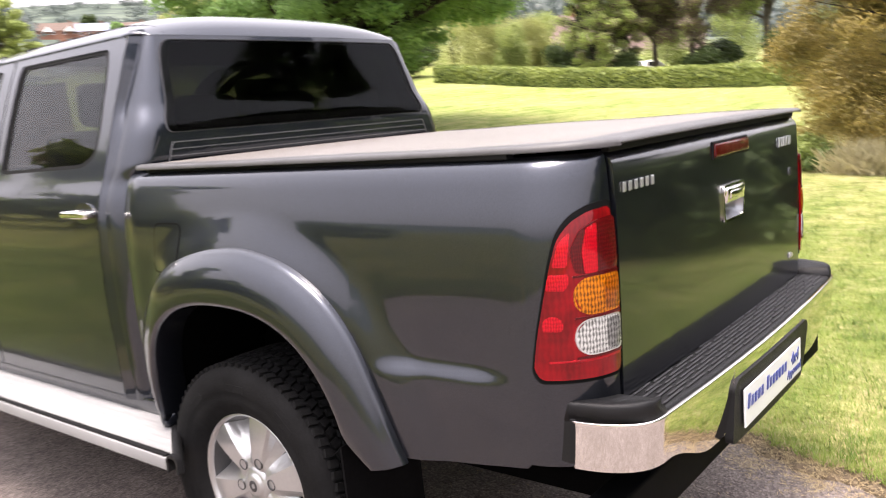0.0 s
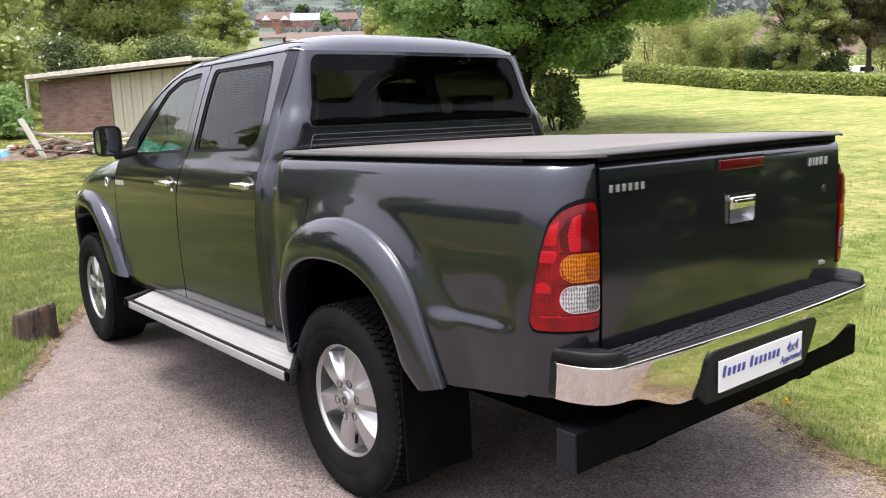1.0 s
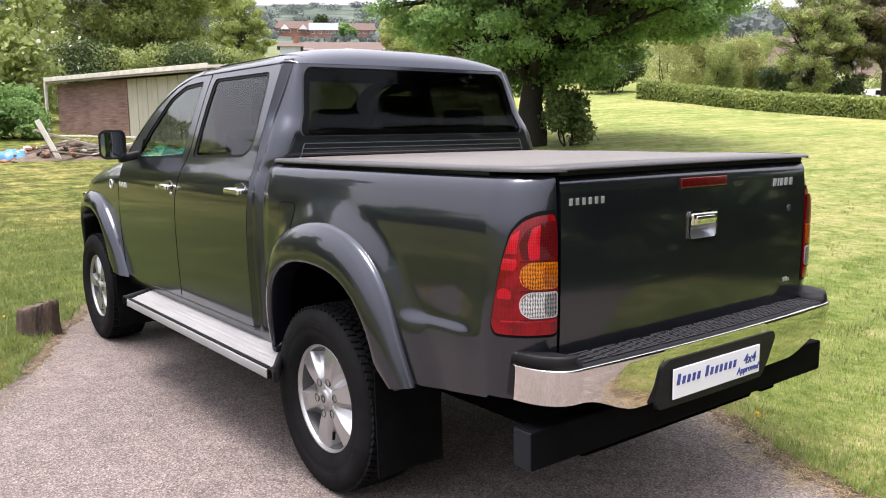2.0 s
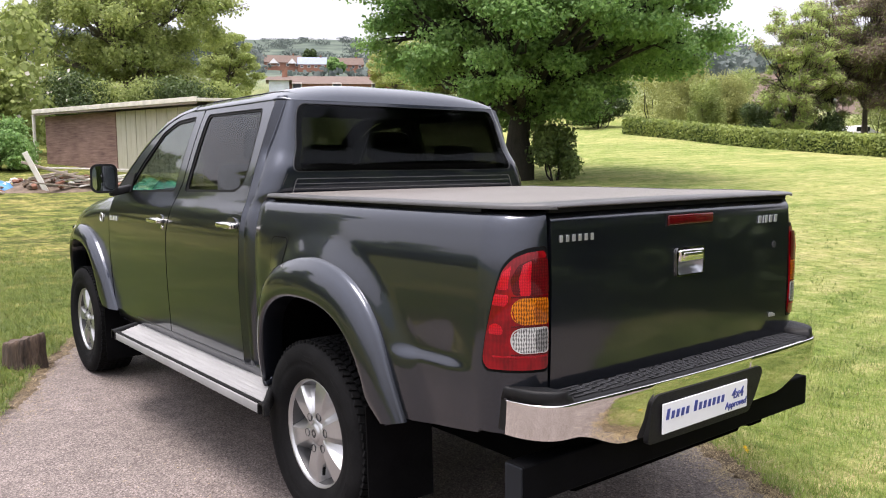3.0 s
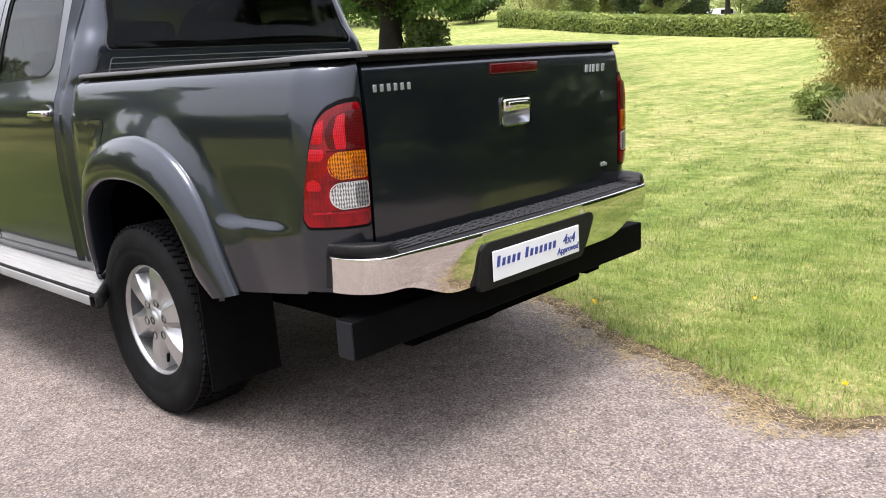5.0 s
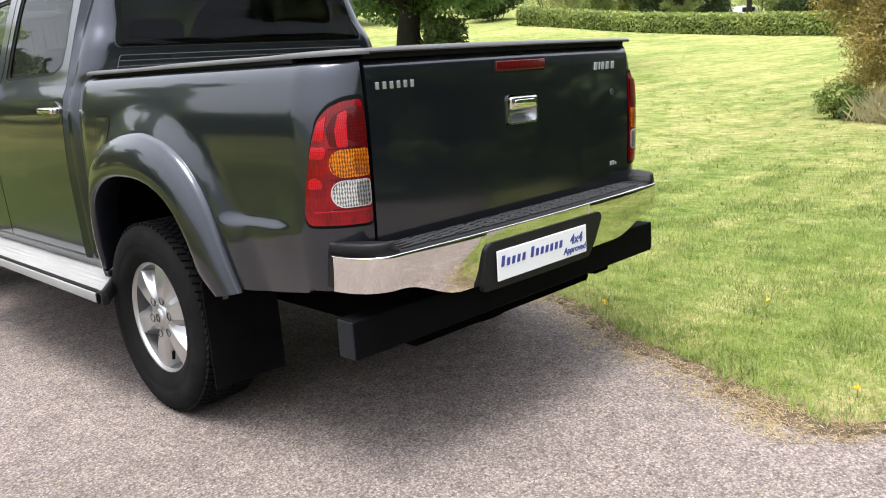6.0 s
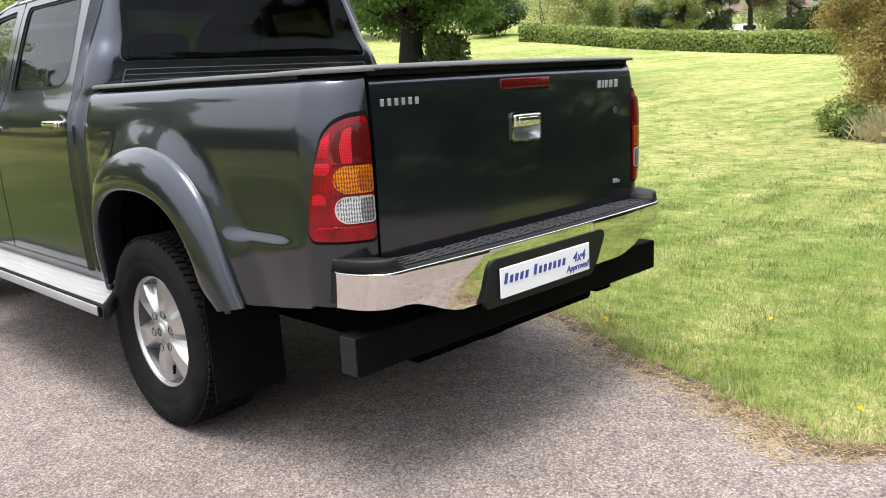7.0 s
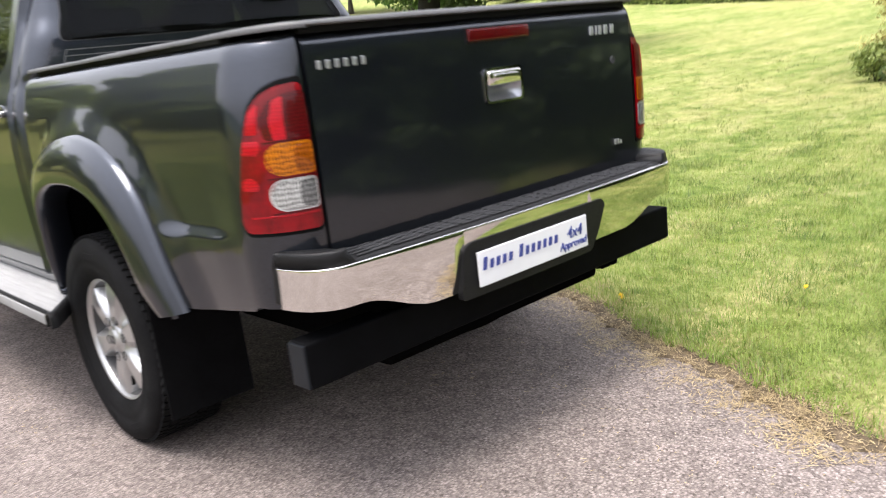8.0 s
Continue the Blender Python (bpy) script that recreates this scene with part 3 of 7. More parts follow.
def verge_soil(side):
    """The bare, littered strip of earth where the asphalt breaks up along the grass."""
    vs, fs = [], []
    ss = list(np.arange(-1.9 if side > 0 else 1.6, 8.0, 0.025))
    us = list(np.linspace(0, 1, 9))
    for s in ss:
        edge = (DRIVE_R + apron(s) + verge(s)) if side > 0 else (DRIVE_L + verge(s + 50))
        w = 0.035 + 0.045 * noise.noise((s * 2.3, 11.0, side)) + 0.035 * noise.noise((s * 9.7, 4.0, side)) + 0.03 * noise.noise((s * 27.0, 4.0, side))
        for u in us:
            n = edge - side * max(0.0, w) * (1 - u) + side * 0.06 * u
            x, y = s * DRIVE_DIR[0] + n * DRIVE_N[0], s * DRIVE_DIR[1] + n * DRIVE_N[1]
            z = -0.010 + 0.016 * sstep(0, 0.25, u) + 0.007 * noise.noise((x * 30, y * 30, 0)) + 0.006 * noise.noise((x * 70, y * 70, 3)) + 0.016 * u
            vs.append((x, y, z))
    m = len(us)
    for i in range(len(ss) - 1):
        for j in range(m - 1):
            q = (i * m + j, (i + 1) * m + j, (i + 1) * m + j + 1, i * m + j + 1)
            fs.append(q if side < 0 else q[::-1])
    ob = link_mesh("verge", vs, fs, EARTH)
    tagged(ob, "strip of bare earth and litter along the drive", "verge", kind="structure")


verge_soil(1)
verge_soil(-1)


# ---- foliage ----
def leaf_cloud(centres, radii, count, size, rng, flat=0.5, long=1.5, hollow=0.55, droop=0.0):
    """Many small folded leaves scattered through clumps, denser towards each clump's skin."""
    centres, radii = np.array(centres, float), np.array(radii, float)
    if radii.ndim == 1:
        radii = np.repeat(radii[:, None], 3, 1)
    vol = radii.prod(1) ** (2 / 3)
    pick = rng.choice(len(centres), count, p=vol / vol.sum())
    u = rng.normal(size=(count, 3))
    u /= np.linalg.norm(u, axis=1, keepdims=True)
    r = hollow + (1 - hollow) * rng.random(count) ** 0.7
    pos = centres[pick] + u * radii[pick] * r[:, None] * (1 + 0.12 * rng.normal(size=(count, 1)))
    nrm = u * (1 - flat) + rng.normal(size=(count, 3)) * 0.55 + np.array((0, 0, flat))
    nrm /= np.linalg.norm(nrm, axis=1, keepdims=True)
    t = rng.normal(size=(count, 3))
    t[:, 2] -= droop
    t -= nrm * (t * nrm).sum(1, keepdims=True)
    t /= np.linalg.norm(t, axis=1, keepdims=True)
    b = np.cross(nrm, t)
    s = size * (0.6 + 0.8 * rng.random(count))[:, None]
    tip = pos + t * s * long * 0.5 - nrm * s * 0.12
    tail = pos - t * s * long * 0.5 - nrm * s * 0.12
    lft = pos + b * s * 0.5
    rgt = pos - b * s * 0.5
    V = np.stack([tail, rgt, tip, lft], 1).reshape(-1, 3)
    F = np.arange(count * 4).reshape(-1, 4)
    return V, F


def cloud_object(name, V, F, material, parent=None, label=""):
    me = bpy.data.meshes.new(name)
    nv, nf = len(V), len(F)
    k = F.shape[1]
    me.vertices.add(nv)
    me.vertices.foreach_set("co", np.asarray(V, np.float32).ravel())
    me.loops.add(nf * k)
    me.loops.foreach_set("vertex_index", np.asarray(F, np.int32).ravel())
    me.polygons.add(nf)
    me.polygons.foreach_set("loop_start", np.arange(0, nf * k, k, dtype=np.int32))
    me.update(calc_edges=True)
    me.materials.append(material)
    ob = new(name, me)
    if parent:
        ob.parent = parent
    if label:
        tagged(ob, label)
    return ob


def wander(a, b, rng, n=6, sway=0.12):
    a, b = np.array(a, float), np.array(b, float)
    L = np.linalg.norm(b - a)
    off = np.cumsum(rng.normal(size=(n + 1, 3)) * sway * L / n, 0)
    off -= np.linspace(0, 1, n + 1)[:, None] * off[-1]
    off[0] = 0
    return [tuple(a + (b - a) * k / n + off[k]) for k in range(n + 1)]


def tree(name, at, label, height, crown_low, radius, trunk_r, leaf, bark, count, size, seed, clumps=26, lean=(0, 0), squash=1.0, twigs=0, top=1.0, clump_r=0.30, spread=1.0, hollow=0.55):
    """A tapered trunk with limbs that reach into a crown of leafy clumps."""
    rng = np.random.default_rng(seed)
    root = thing(name, at, label, "tree")
    fork = crown_low + (height - crown_low) * 0.18
    chunks = []
    trunk_top = np.array((lean[0] * 0.35, lean[1] * 0.35, fork + (height - fork) * 0.55))
    tp = wander((0, 0, -0.3), trunk_top, rng, 9, 0.05)
    tr = [trunk_r * (1.45 if k == 0 else 1.12 if k == 1 else 1 - 0.8 * k / 9) for k in range(10)]
    chunks.append(tube_arrays(tp, tr, 12))
    cs, rs = [], []
    mid = np.array((lean[0], lean[1], (crown_low + height) / 2))
    semi = np.array((radius, radius, (height - crown_low) / 2 * squash))
    for k in range(clumps):
        u = rng.normal(size=3)
        u /= np.linalg.norm(u)
        rr = rng.uniform(0.45, 0.86) if k % 4 else rng.uniform(0.1, 0.45)
        c = mid + u * semi * rr
        if c[2] > mid[2]:
            shrink = 1 - (1 - top) * (c[2] - mid[2]) / semi[2]
            c[:2] = mid[:2] + (c[:2] - mid[:2]) * shrink
        cs.append(c)
        r0 = radius * clump_r * rng.uniform(0.7, 1.25)
        rs.append((r0 * spread, r0 * spread, r0 * 0.62))
        if k % 2 == 0 or k < 12:
            j = rng.integers(3, 8)
            s = np.array(tp[j])
            pts = wander(s, c, rng, 6, 0.16)
            r1 = tr[j] * rng.uniform(0.35, 0.6)
            chunks.append(tube_arrays(pts, [r1 * (1 - 0.85 * q / 6) + 0.012 for q in range(7)], 7))
            for q in range(2):
                e = c + rng.normal(size=3) * r0 * 0.6
                chunks.append(tube_arrays(wander(pts[3], e, rng, 4, 0.2), [r1 * 0.4 * (1 - 0.8 * z / 4) + 0.008 for z in range(5)], 5))
    vs, fs = join_arrays(chunks)
    link_mesh("trunk", vs, fs, bark, root)
    V, F = leaf_cloud(cs, rs, count, size, rng, hollow=hollow, droop=0.5)
    cloud_object("crown", V, F, leaf, root)
    if twigs:
        V, F = leaf_cloud(cs, np.array(rs) * 1.1, twigs, 0.05, rng, 0.1, 14.0, 0.2)
        cloud_object("twig_work", V, F, TWIG, root, "fine bare brown twigs")
    return root


def bush(name, at, label, size3, leaf, count, leaf_size, seed, clumps=12, long=1.5, category="shrub", stems=5, droop=0.0):
    rng = np.random.default_rng(seed)
    root = thing(name, at, label, category)
    cs, rs, chunks = [], [], []
    for k in range(clumps):
        a, q = rng.uniform(0, 2 * math.pi), math.sqrt(rng.random()) * 0.7
        z = rng.uniform(0.14, 0.8)
        cs.append((size3[0] * q * math.cos(a) * (1.15 - z * 0.6), size3[1] * q * math.sin(a) * (1.15 - z * 0.6), size3[2] * z))
        rs.append((size3[0] * 0.36, size3[1] * 0.36, size3[2] * 0.22))
    for k in range(stems):
        c = cs[k % clumps]
        chunks.append(tube_arrays(wander((c[0] * 0.2, c[1] * 0.2, -0.1), c, rng, 4, 0.15), [0.035, 0.03, 0.024, 0.018, 0.01], 6))
    vs, fs = join_arrays(chunks)
    link_mesh("stems", vs, fs, BARK, root)
    V, F = leaf_cloud(cs, rs, count, leaf_size, rng, 0.35, long, 0.4, droop)
    V[:, 2] = np.maximum(V[:, 2], 0.01)
    cloud_object("leaves", V, F, leaf, root)
    return root


def at_az(az, d):
    """A place on the land by compass bearing and distance from the head of the drive."""
    x, y = EYE_X + d * math.sin(radians(az)), EYE_Y + d * math.cos(radians(az))
    return x, y, land(x, y)
# ---- the pickup truck: it stands along +y, its rear axle over the origin ----
truck = thing("pickup_truck", (0, 0, 0), "dark grey metallic double-cab pickup truck parked on the drive", "pickup truck")
LEFT = (-1, 0, 0)
cab_w = pchip([0.40, 0.60, 0.80, 0.95, 1.08, 1.16, 1.22, 1.30, 1.45, 1.60, 1.668], [0.824, 0.836, 0.847, 0.850, 0.845, 0.832, 0.808, 0.784, 0.736, 0.682, 0.652])
bed_w = pchip([0.50, 0.62, 0.758, 0.796, 0.95, 1.08, 1.17, 1.212, 1.232, 1.238], [0.815, 0.834, 0.8475, 0.833, 0.843, 0.837, 0.819, 0.804, 0.786, 0.765])
bed_plain = pchip([0.50, 0.62, 0.80, 0.95, 1.08, 1.17, 1.212, 1.232, 1.238], [0.815, 0.832, 0.842, 0.843, 0.837, 0.819, 0.804, 0.786, 0.765])


def both(name, maker, material, parent=truck, label="", smooth=True):
    """The same panel on the near side and, mirrored, on the far side."""
    obs = []
    for mirror in (False, True):
        vs, fs = maker(mirror)
        obs.append(link_mesh(name, vs, fs, material, parent, label, smooth))
    return obs


def arch(y, yc, a, h, z0, e=2.5):
    q = abs(y - yc) / a
    return z0 + h * (1 - q ** e) ** (1 / e) if q < 1 else None


REAR_ARCH = (-0.025, 0.415, 0.43, 0.465)
FRONT_ARCH = (3.085, 0.425, 0.44, 0.465)


def bed_half(y, z):
    k = sstep(-0.47, -0.60, y) * (1 - sstep(-0.76, -0.90, y))
    w = bed_w(z) * k + bed_plain(z) * (1 - k)
    # the haunch that swells out over the wheel arch
    r = math.hypot((y + 0.03) * 0.95, z - 0.50)
    w += 0.026 * sstep(0.64, 0.51, r) * sstep(0.42, 0.25, y)
    return w - 0.028 * sstep(-0.1, -1.0, y) - 0.012 * sstep(0.465, 0.530, y)


CORNER_R, CORNER_Y, REAR_Y = 0.155, -0.885, -1.040
ARC = CORNER_R * math.pi / 2


def corner_place(p, z, off=0.0):
    """A point of the rear corner, p metres round it from the tailgate gap."""
    w = bed_half(CORNER_Y, z)
    if p <= ARC:
        a = math.pi / 2 - p / CORNER_R
        w0 = bed_half(CORNER_Y, 0.95)
        cx, cy = -(w0 - CORNER_R), CORNER_Y
        nx, ny = -math.cos(a), -math.sin(a)
        rx = CORNER_R + off + w - w0
        ry = CORNER_R + off + (w - w0) * (0.2 + 0.7 * math.cos(a)) * (1 if w < w0 else 0.3)
        return (cx + nx * rx, cy + ny * ry, z)
    y = CORNER_Y + (p - ARC)
    return (-bed_half(y, z) - off, y, z)


def bed_side(mirror):
    zs = [0.0, 0.02, 0.06, 0.12] + list(np.linspace(0.18, 0.46, 22)) + [0.5, 0.54, 0.58, 0.62, 0.66, 0.70, 0.74, 0.77, 0.8, 0.83, 0.86, 0.88, 0.9, 0.915, 0.93, 0.943, 0.955, 0.965, 0.975, 0.983, 0.99, 0.996, 1.0]
    ys = [0.526, 0.522, 0.510, 0.490, 0.465, 0.440, 0.415]
    yc, a = REAR_ARCH[0], REAR_ARCH[1]
    q = [math.sin(t) for t in np.linspace(-math.pi / 2, math.pi / 2, 41)]
    ys += [yc + a - 0.0005 + 0.001] + [yc - a * v * 0.9995 for v in q] + [yc - a - 0.001] + list(np.linspace(-0.47, CORNER_Y, 40))
    rows = []
    for y in ys:
        o = arch(y, *REAR_ARCH)
        lo = o if o else 0.552 + 0.040 * sstep(-0.6, -1.05, y)
        rows.append([(-bed_half(y, lo + (1.238 - lo) * t), y, lo + (1.238 - lo) * t) for t in zs])
    for k in range(1, 19):
        p = ARC * (1 - k / 18) 
        lo = 0.592
        rows.append([corner_place(p, lo + (1.238 - lo) * t) for t in zs])
    return sheet(rows, 0.018, LEFT, mirror=mirror)


both("bed_side", bed_side, PAINT)


def flare(arc_spec, outer_pts, mirror, half, tail=0.055, foot=0.525):
    """A wheel arch flare: a broad painted brow from the body out to the lip, with a turned-in edge."""
    yc, a, h, z0 = arc_spec
    n = 44
    rows = []
    fy = pchip([p[0] for p in outer_pts], [p[1] for p in outer_pts])
    fz = pchip([p[0] for p in outer_pts], [p[2] for p in outer_pts])
    for k in range(n + 1):
        t = k / n
        # inner lip: up the front, over the wheel and down behind it
        if t < 0.12:
            py, pz = yc + a, 0.50 + (z0 - 0.50) * t / 0.12 - 0.0
        else:
            k84 = min(t, 0.84)
            v = -math.cos(math.pi * (k84 - 0.12) / 0.72 * 0.93)
            py, pz = yc - a * v, z0 + h * (1 - abs(v) ** 2.5) ** 0.4
            if t > 0.84:
                q = (t - 0.84) / 0.16
                py, pz = py + (yc - a - tail - py) * q ** 1.3, pz + (foot - pz) * q
        oy, oz = fy(t), fz(t)
        row = []
        for u, b in ((0.0, 0.000), (0.012, 0.010), (0.035, 0.017), (0.08, 0.021), (0.16, 0.030), (0.3, 0.043), (0.5, 0.052), (0.75, 0.058), (0.93, 0.060), (1.0, 0.056)):
            y, z = oy + (py - oy) * u, oz + (pz - oz) * u
            fade = sstep(0.0, 0.10, t) * 0.6 + 0.4
            row.append((-(half(y, z) + b * fade), y, z))
        x, y, z = row[-1]
        row.append((x + 0.012, y + (yc - y) * 0.012, z - 0.004))
        row.append((x + 0.10, y + (yc - y) * 0.01, z))
        rows.append(row)
    vs, fs = sheet(rows, 0.006, LEFT, mirror=mirror)
    m = len(rows[0])
    for r in (0, n):
        o = len(vs)
        vs += [vs[r * m + k] for k in range(m)]
        fs.append(tuple(range(o, o + m)))
    return vs, fs


REAR_OUT = [(0, 0.462, 0.50), (0.10, 0.459, 0.64), (0.20, 0.440, 0.80), (0.30, 0.345, 0.925), (0.40, 0.200, 1.000), (0.48, 0.045, 1.034), (0.55, -0.065, 1.041), (0.64, -0.200, 1.021), (0.73, -0.330, 0.965), (0.84, -0.455, 0.838), (0.93, -0.522, 0.69), (1.0, -0.572, 0.540)]
FRONT_OUT = [(0, 3.64, 0.50), (0.10, 3.60, 0.62), (0.20, 3.55, 0.78), (0.30, 3.44, 0.905), (0.40, 3.29, 0.98), (0.48, 3.13, 1.005), (0.55, 3.01, 1.0), (0.64, 2.85, 0.955), (0.73, 2.735, 0.88), (0.84, 2.615, 0.75), (0.93, 2.53, 0.61), (1.0, 2.475, 0.50)]
both("wheel_arch_flare", lambda m: flare(REAR_ARCH, REAR_OUT, m, bed_half, 0.060, 0.530), PAINT)


def fender_top(y):
    return FENDER_TOP(y)


FENDER_TOP = pchip([2.40, 2.8, 3.2, 3.6, 3.93], [1.205, 1.185, 1.135, 1.05, 0.92])


def fender_half(y, z):
    w = cab_w(min(z, 1.15)) * (1 - 0.17 * sstep(3.05, 4.05, y))
    d = max(0.0, 1 - (fender_top(y) - z) / 0.11)
    return w - 0.085 * d * d


def fender(mirror):
    ts = list(np.linspace(0, 0.7, 10)) + list(np.linspace(0.75, 1.0, 9))
    yc, a = FRONT_ARCH[0], FRONT_ARCH[1]
    ys = [2.524, 2.54, 2.57, 2.60, 2.63, yc - a - 0.001] + [yc + a * math.sin(t) * 0.9995 for t in np.linspace(-math.pi / 2, math.pi / 2, 31)] + [yc + a + 0.001] + list(np.linspace(3.53, 3.93, 12))
    rows = []
    for y in ys:
        lo = arch(y, *FRONT_ARCH) or 0.52
        hi = fender_top(y)
        lo = min(lo, hi - 0.06)
        rows.append([(-fender_half(y, lo + (hi - lo) * t), y, lo + (hi - lo) * t) for t in ts])
    return sheet(rows, 0.015, LEFT, mirror=mirror)


both("front_wing", fender, PAINT)
both("wheel_arch_flare", lambda m: flare(FRONT_ARCH, FRONT_OUT, m, fender_half), PAINT)


# doors
def side_place(y, z):
    return (-cab_w(z), y, z)


FRONT_DOOR = [(2.50, 0.515), (2.515, 0.80), (2.515, 1.10), (2.49, 1.195), (2.43, 1.262), (2.325, 1.36), (2.19, 1.465), (2.03, 1.555), (1.87, 1.622), (1.71, 1.660), (1.60, 1.674), (1.425, 1.675), (1.440, 1.30), (1.480, 1.22), (1.545, 1.04), (1.556, 0.85), (1.568, 0.512)]
REAR_DOOR = [(1.558, 0.512), (1.546, 0.85), (1.535, 1.04), (1.470, 1.22), (1.430, 1.30), (1.415, 1.675), (0.690, 1.674), (0.655, 1.666), (0.640, 1.640), (0.636, 1.55), (0.640, 1.37), (0.648, 1.20), (0.651, 1.05), (0.664, 0.85), (0.670, 0.515)]
FRONT_WIN = round_poly([(1.520, 1.250), (2.30, 1.236), (2.13, 1.405), (1.93, 1.570), (1.76, 1.630), (1.505, 1.642)], 0.03)
REAR_WIN = round_poly([(1.388, 1.252), (0.79, 1.262), (0.712, 1.295), (0.700, 1.38), (0.712, 1.56), (0.735, 1.640), (1.362, 1.644)], 0.03)


def shrink(poly, c, k):
    return [(c[0] + (p[0] - c[0]) * k, c[1] + (p[1] - c[1]) * k) for p in poly]


def door(outer, win, c, seal_k, glass, handle_y, handle_z, mirror, name):
    vs, fs = sheet(ring_rows(outer, win, c, side_place, 22, 120), 0.028, LEFT, closed=True, mirror=mirror)
    d = link_mesh(name, vs, fs, PAINT, truck)
    ins = shrink(win, c, seal_k)
    off = lambda y, z: (-cab_w(z) + 0.006, y, z)
    vs, fs = sheet(ring_rows(win, ins, c, off, 2, 90), 0.012, LEFT, closed=True, mirror=mirror)
    link_mesh("window_seal", vs, fs, TRIM, d, "black rubber window seal")
    off2 = lambda y, z: (-cab_w(z) + 0.010, y, z)
    vs, fs = fan_sheet(shrink(win, c, (seal_k + 1) / 2), c, off2, 0.004, LEFT, mirror=mirror)
    link_mesh("window_glass", vs, fs, glass, d, "tinted window glass").visible_shadow = False
    # pull handle on a cupped base
    s = 1 if mirror else -1
    w = cab_w(handle_z)
    bm = box_bm((0.017, 0.158, 0.025), (s * (w + 0.036), handle_y, handle_z), bevel=0.0095, segments=4)
    box_bm((0.036, 0.028, 0.024), (s * (w + 0.016), handle_y - 0.062, handle_z), bevel=0.007, bm=bm)
    box_bm((0.036, 0.028, 0.024), (s * (w + 0.016), handle_y + 0.062, handle_z), bevel=0.007, bm=bm)
    part("door_handle", bm, CHROME, d, "chrome pull handle", True)
    rows = [[(-(w + 0.003 - 0.0) - 0.002 * math.cos(b * 1.57), handle_y - 0.01 + 0.062 * b * math.cos(a), handle_z - 0.006 + 0.042 * b * math.sin(a)) for b in (0.05, 0.5, 0.85, 1.0)] for a in np.linspace(0, 2 * math.pi, 21)[:-1]]
    vs, fs = sheet(rows, 0.01, LEFT, closed=True, mirror=mirror)
    link_mesh("handle_cup", vs, fs, PAINT, d)
    if name == "front_door" and not mirror:
        part("key_lock", lathe([(0, 0.0), (-0.006, 0.008), (0, 0.012), (0.006, 0.012)], 16, (-(w + 0.004), handle_y - 0.052, handle_z - 0.034)), CHROME, d, "", True)
    return d


for mir in (False, True):
    door(FRONT_DOOR, FRONT_WIN, (1.80, 1.37), 0.925, GLASS, 1.645, 1.097, mir, "front_door")
    door(REAR_DOOR, REAR_WIN, (1.05, 1.44), 0.935, TINT_SIDE, 0.735, 1.119, mir, "rear_door")


# cab back: a wrap-round shell with the rear window
def back_y(z):
    return 0.512 + 0.265 * max(0.0, z - 1.34) * sstep(1.32, 1.44, z) + 0.024 * sstep(1.265, 1.205, z)


DOOR_EDGE = pchip([0.40, 0.52, 0.85, 1.05, 1.20, 1.37, 1.55, 1.64, 1.70], [0.670, 0.670, 0.664, 0.651, 0.648, 0.640, 0.636, 0.640, 0.646])


def cab_r(z):
    return min(0.085, DOOR_EDGE(z) - 0.012 - back_y(z))


def cab_taper(z):
    """How much the cab narrows towards its rear corners."""
    return 0.012 + 0.030 * sstep(1.25, 1.62, z)


def back_place(s, z, off=0.0):
    w, yr, rad = cab_w(z) - cab_taper(z), back_y(z), cab_r(z)
    sg = 1 if s >= 0 else -1
    a = abs(s)
    if a <= 1:
        return (sg * a * (w - rad), yr - 0.022 * (1 - a * a) - off, z)
    if a <= 2:
        t = (a - 1) * math.pi / 2
        r = rad + off
        return (sg * (w - rad + r * math.sin(t)), yr + rad - r * math.cos(t), z)
    return (sg * (w + off + cab_taper(z) * (a - 2)), yr + rad + (DOOR_EDGE(z) - 0.0038 - yr - rad) * (a - 2), z)


BACK_WIN = round_poly([(-0.985, 1.354), (0.985, 1.354), (0.985, 1.656), (-0.985, 1.656)], 0.06, 8)
SQ = 0.28    # evens out the two measures of the wrap-round panel
squeeze = lambda poly: [(p[0] * SQ, p[1]) for p in poly]
rim_pts = [(-3 + 6 * k / 90, 0.5) for k in range(91)] + [(3 - 6 * k / 90, 1.670) for k in range(91)]
vs, fs = sheet(ring_rows(squeeze(rim_pts), squeeze(BACK_WIN), (0, 1.495), lambda s, z: back_place(s / SQ, z), 40, 160), 0.02, (0, -1, 0), closed=True)
cab_back = link_mesh("cab_back", vs, fs, PAINT, truck)
seal = lambda s, z: back_place(s, z, -0.004)
vs, fs = sheet(ring_rows(BACK_WIN, shrink(BACK_WIN, (0, 1.495), 0.95), (0, 1.495), seal, 3, 140), 0.010, (0, -1, 0), closed=True)
link_mesh("window_seal", vs, fs, TRIM, cab_back, "black rubber window seal")
pane = lambda s, z: back_place(s, z, -0.001)
vs, fs = fan_sheet(shrink(BACK_WIN, (0, 1.495), 0.992), (0, 1.495), pane, 0.004, (0, -1, 0), 6, 120)
link_mesh("rear_window_glass", vs, fs, TINT, cab_back, "dark privacy glass rear window").visible_shadow = False
lip = lambda s, z: back_place(s, z, 0.003)
vs, fs = sheet(ring_rows(shrink(BACK_WIN, (0, 1.495), 1.006), shrink(BACK_WIN, (0, 1.495), 0.998), (0, 1.495), lip, 1, 140), 0.004, (0, -1, 0), closed=True)
link_mesh("window_gasket", vs, fs, EDGE_LINE, cab_back, "thin dark grey gasket line")
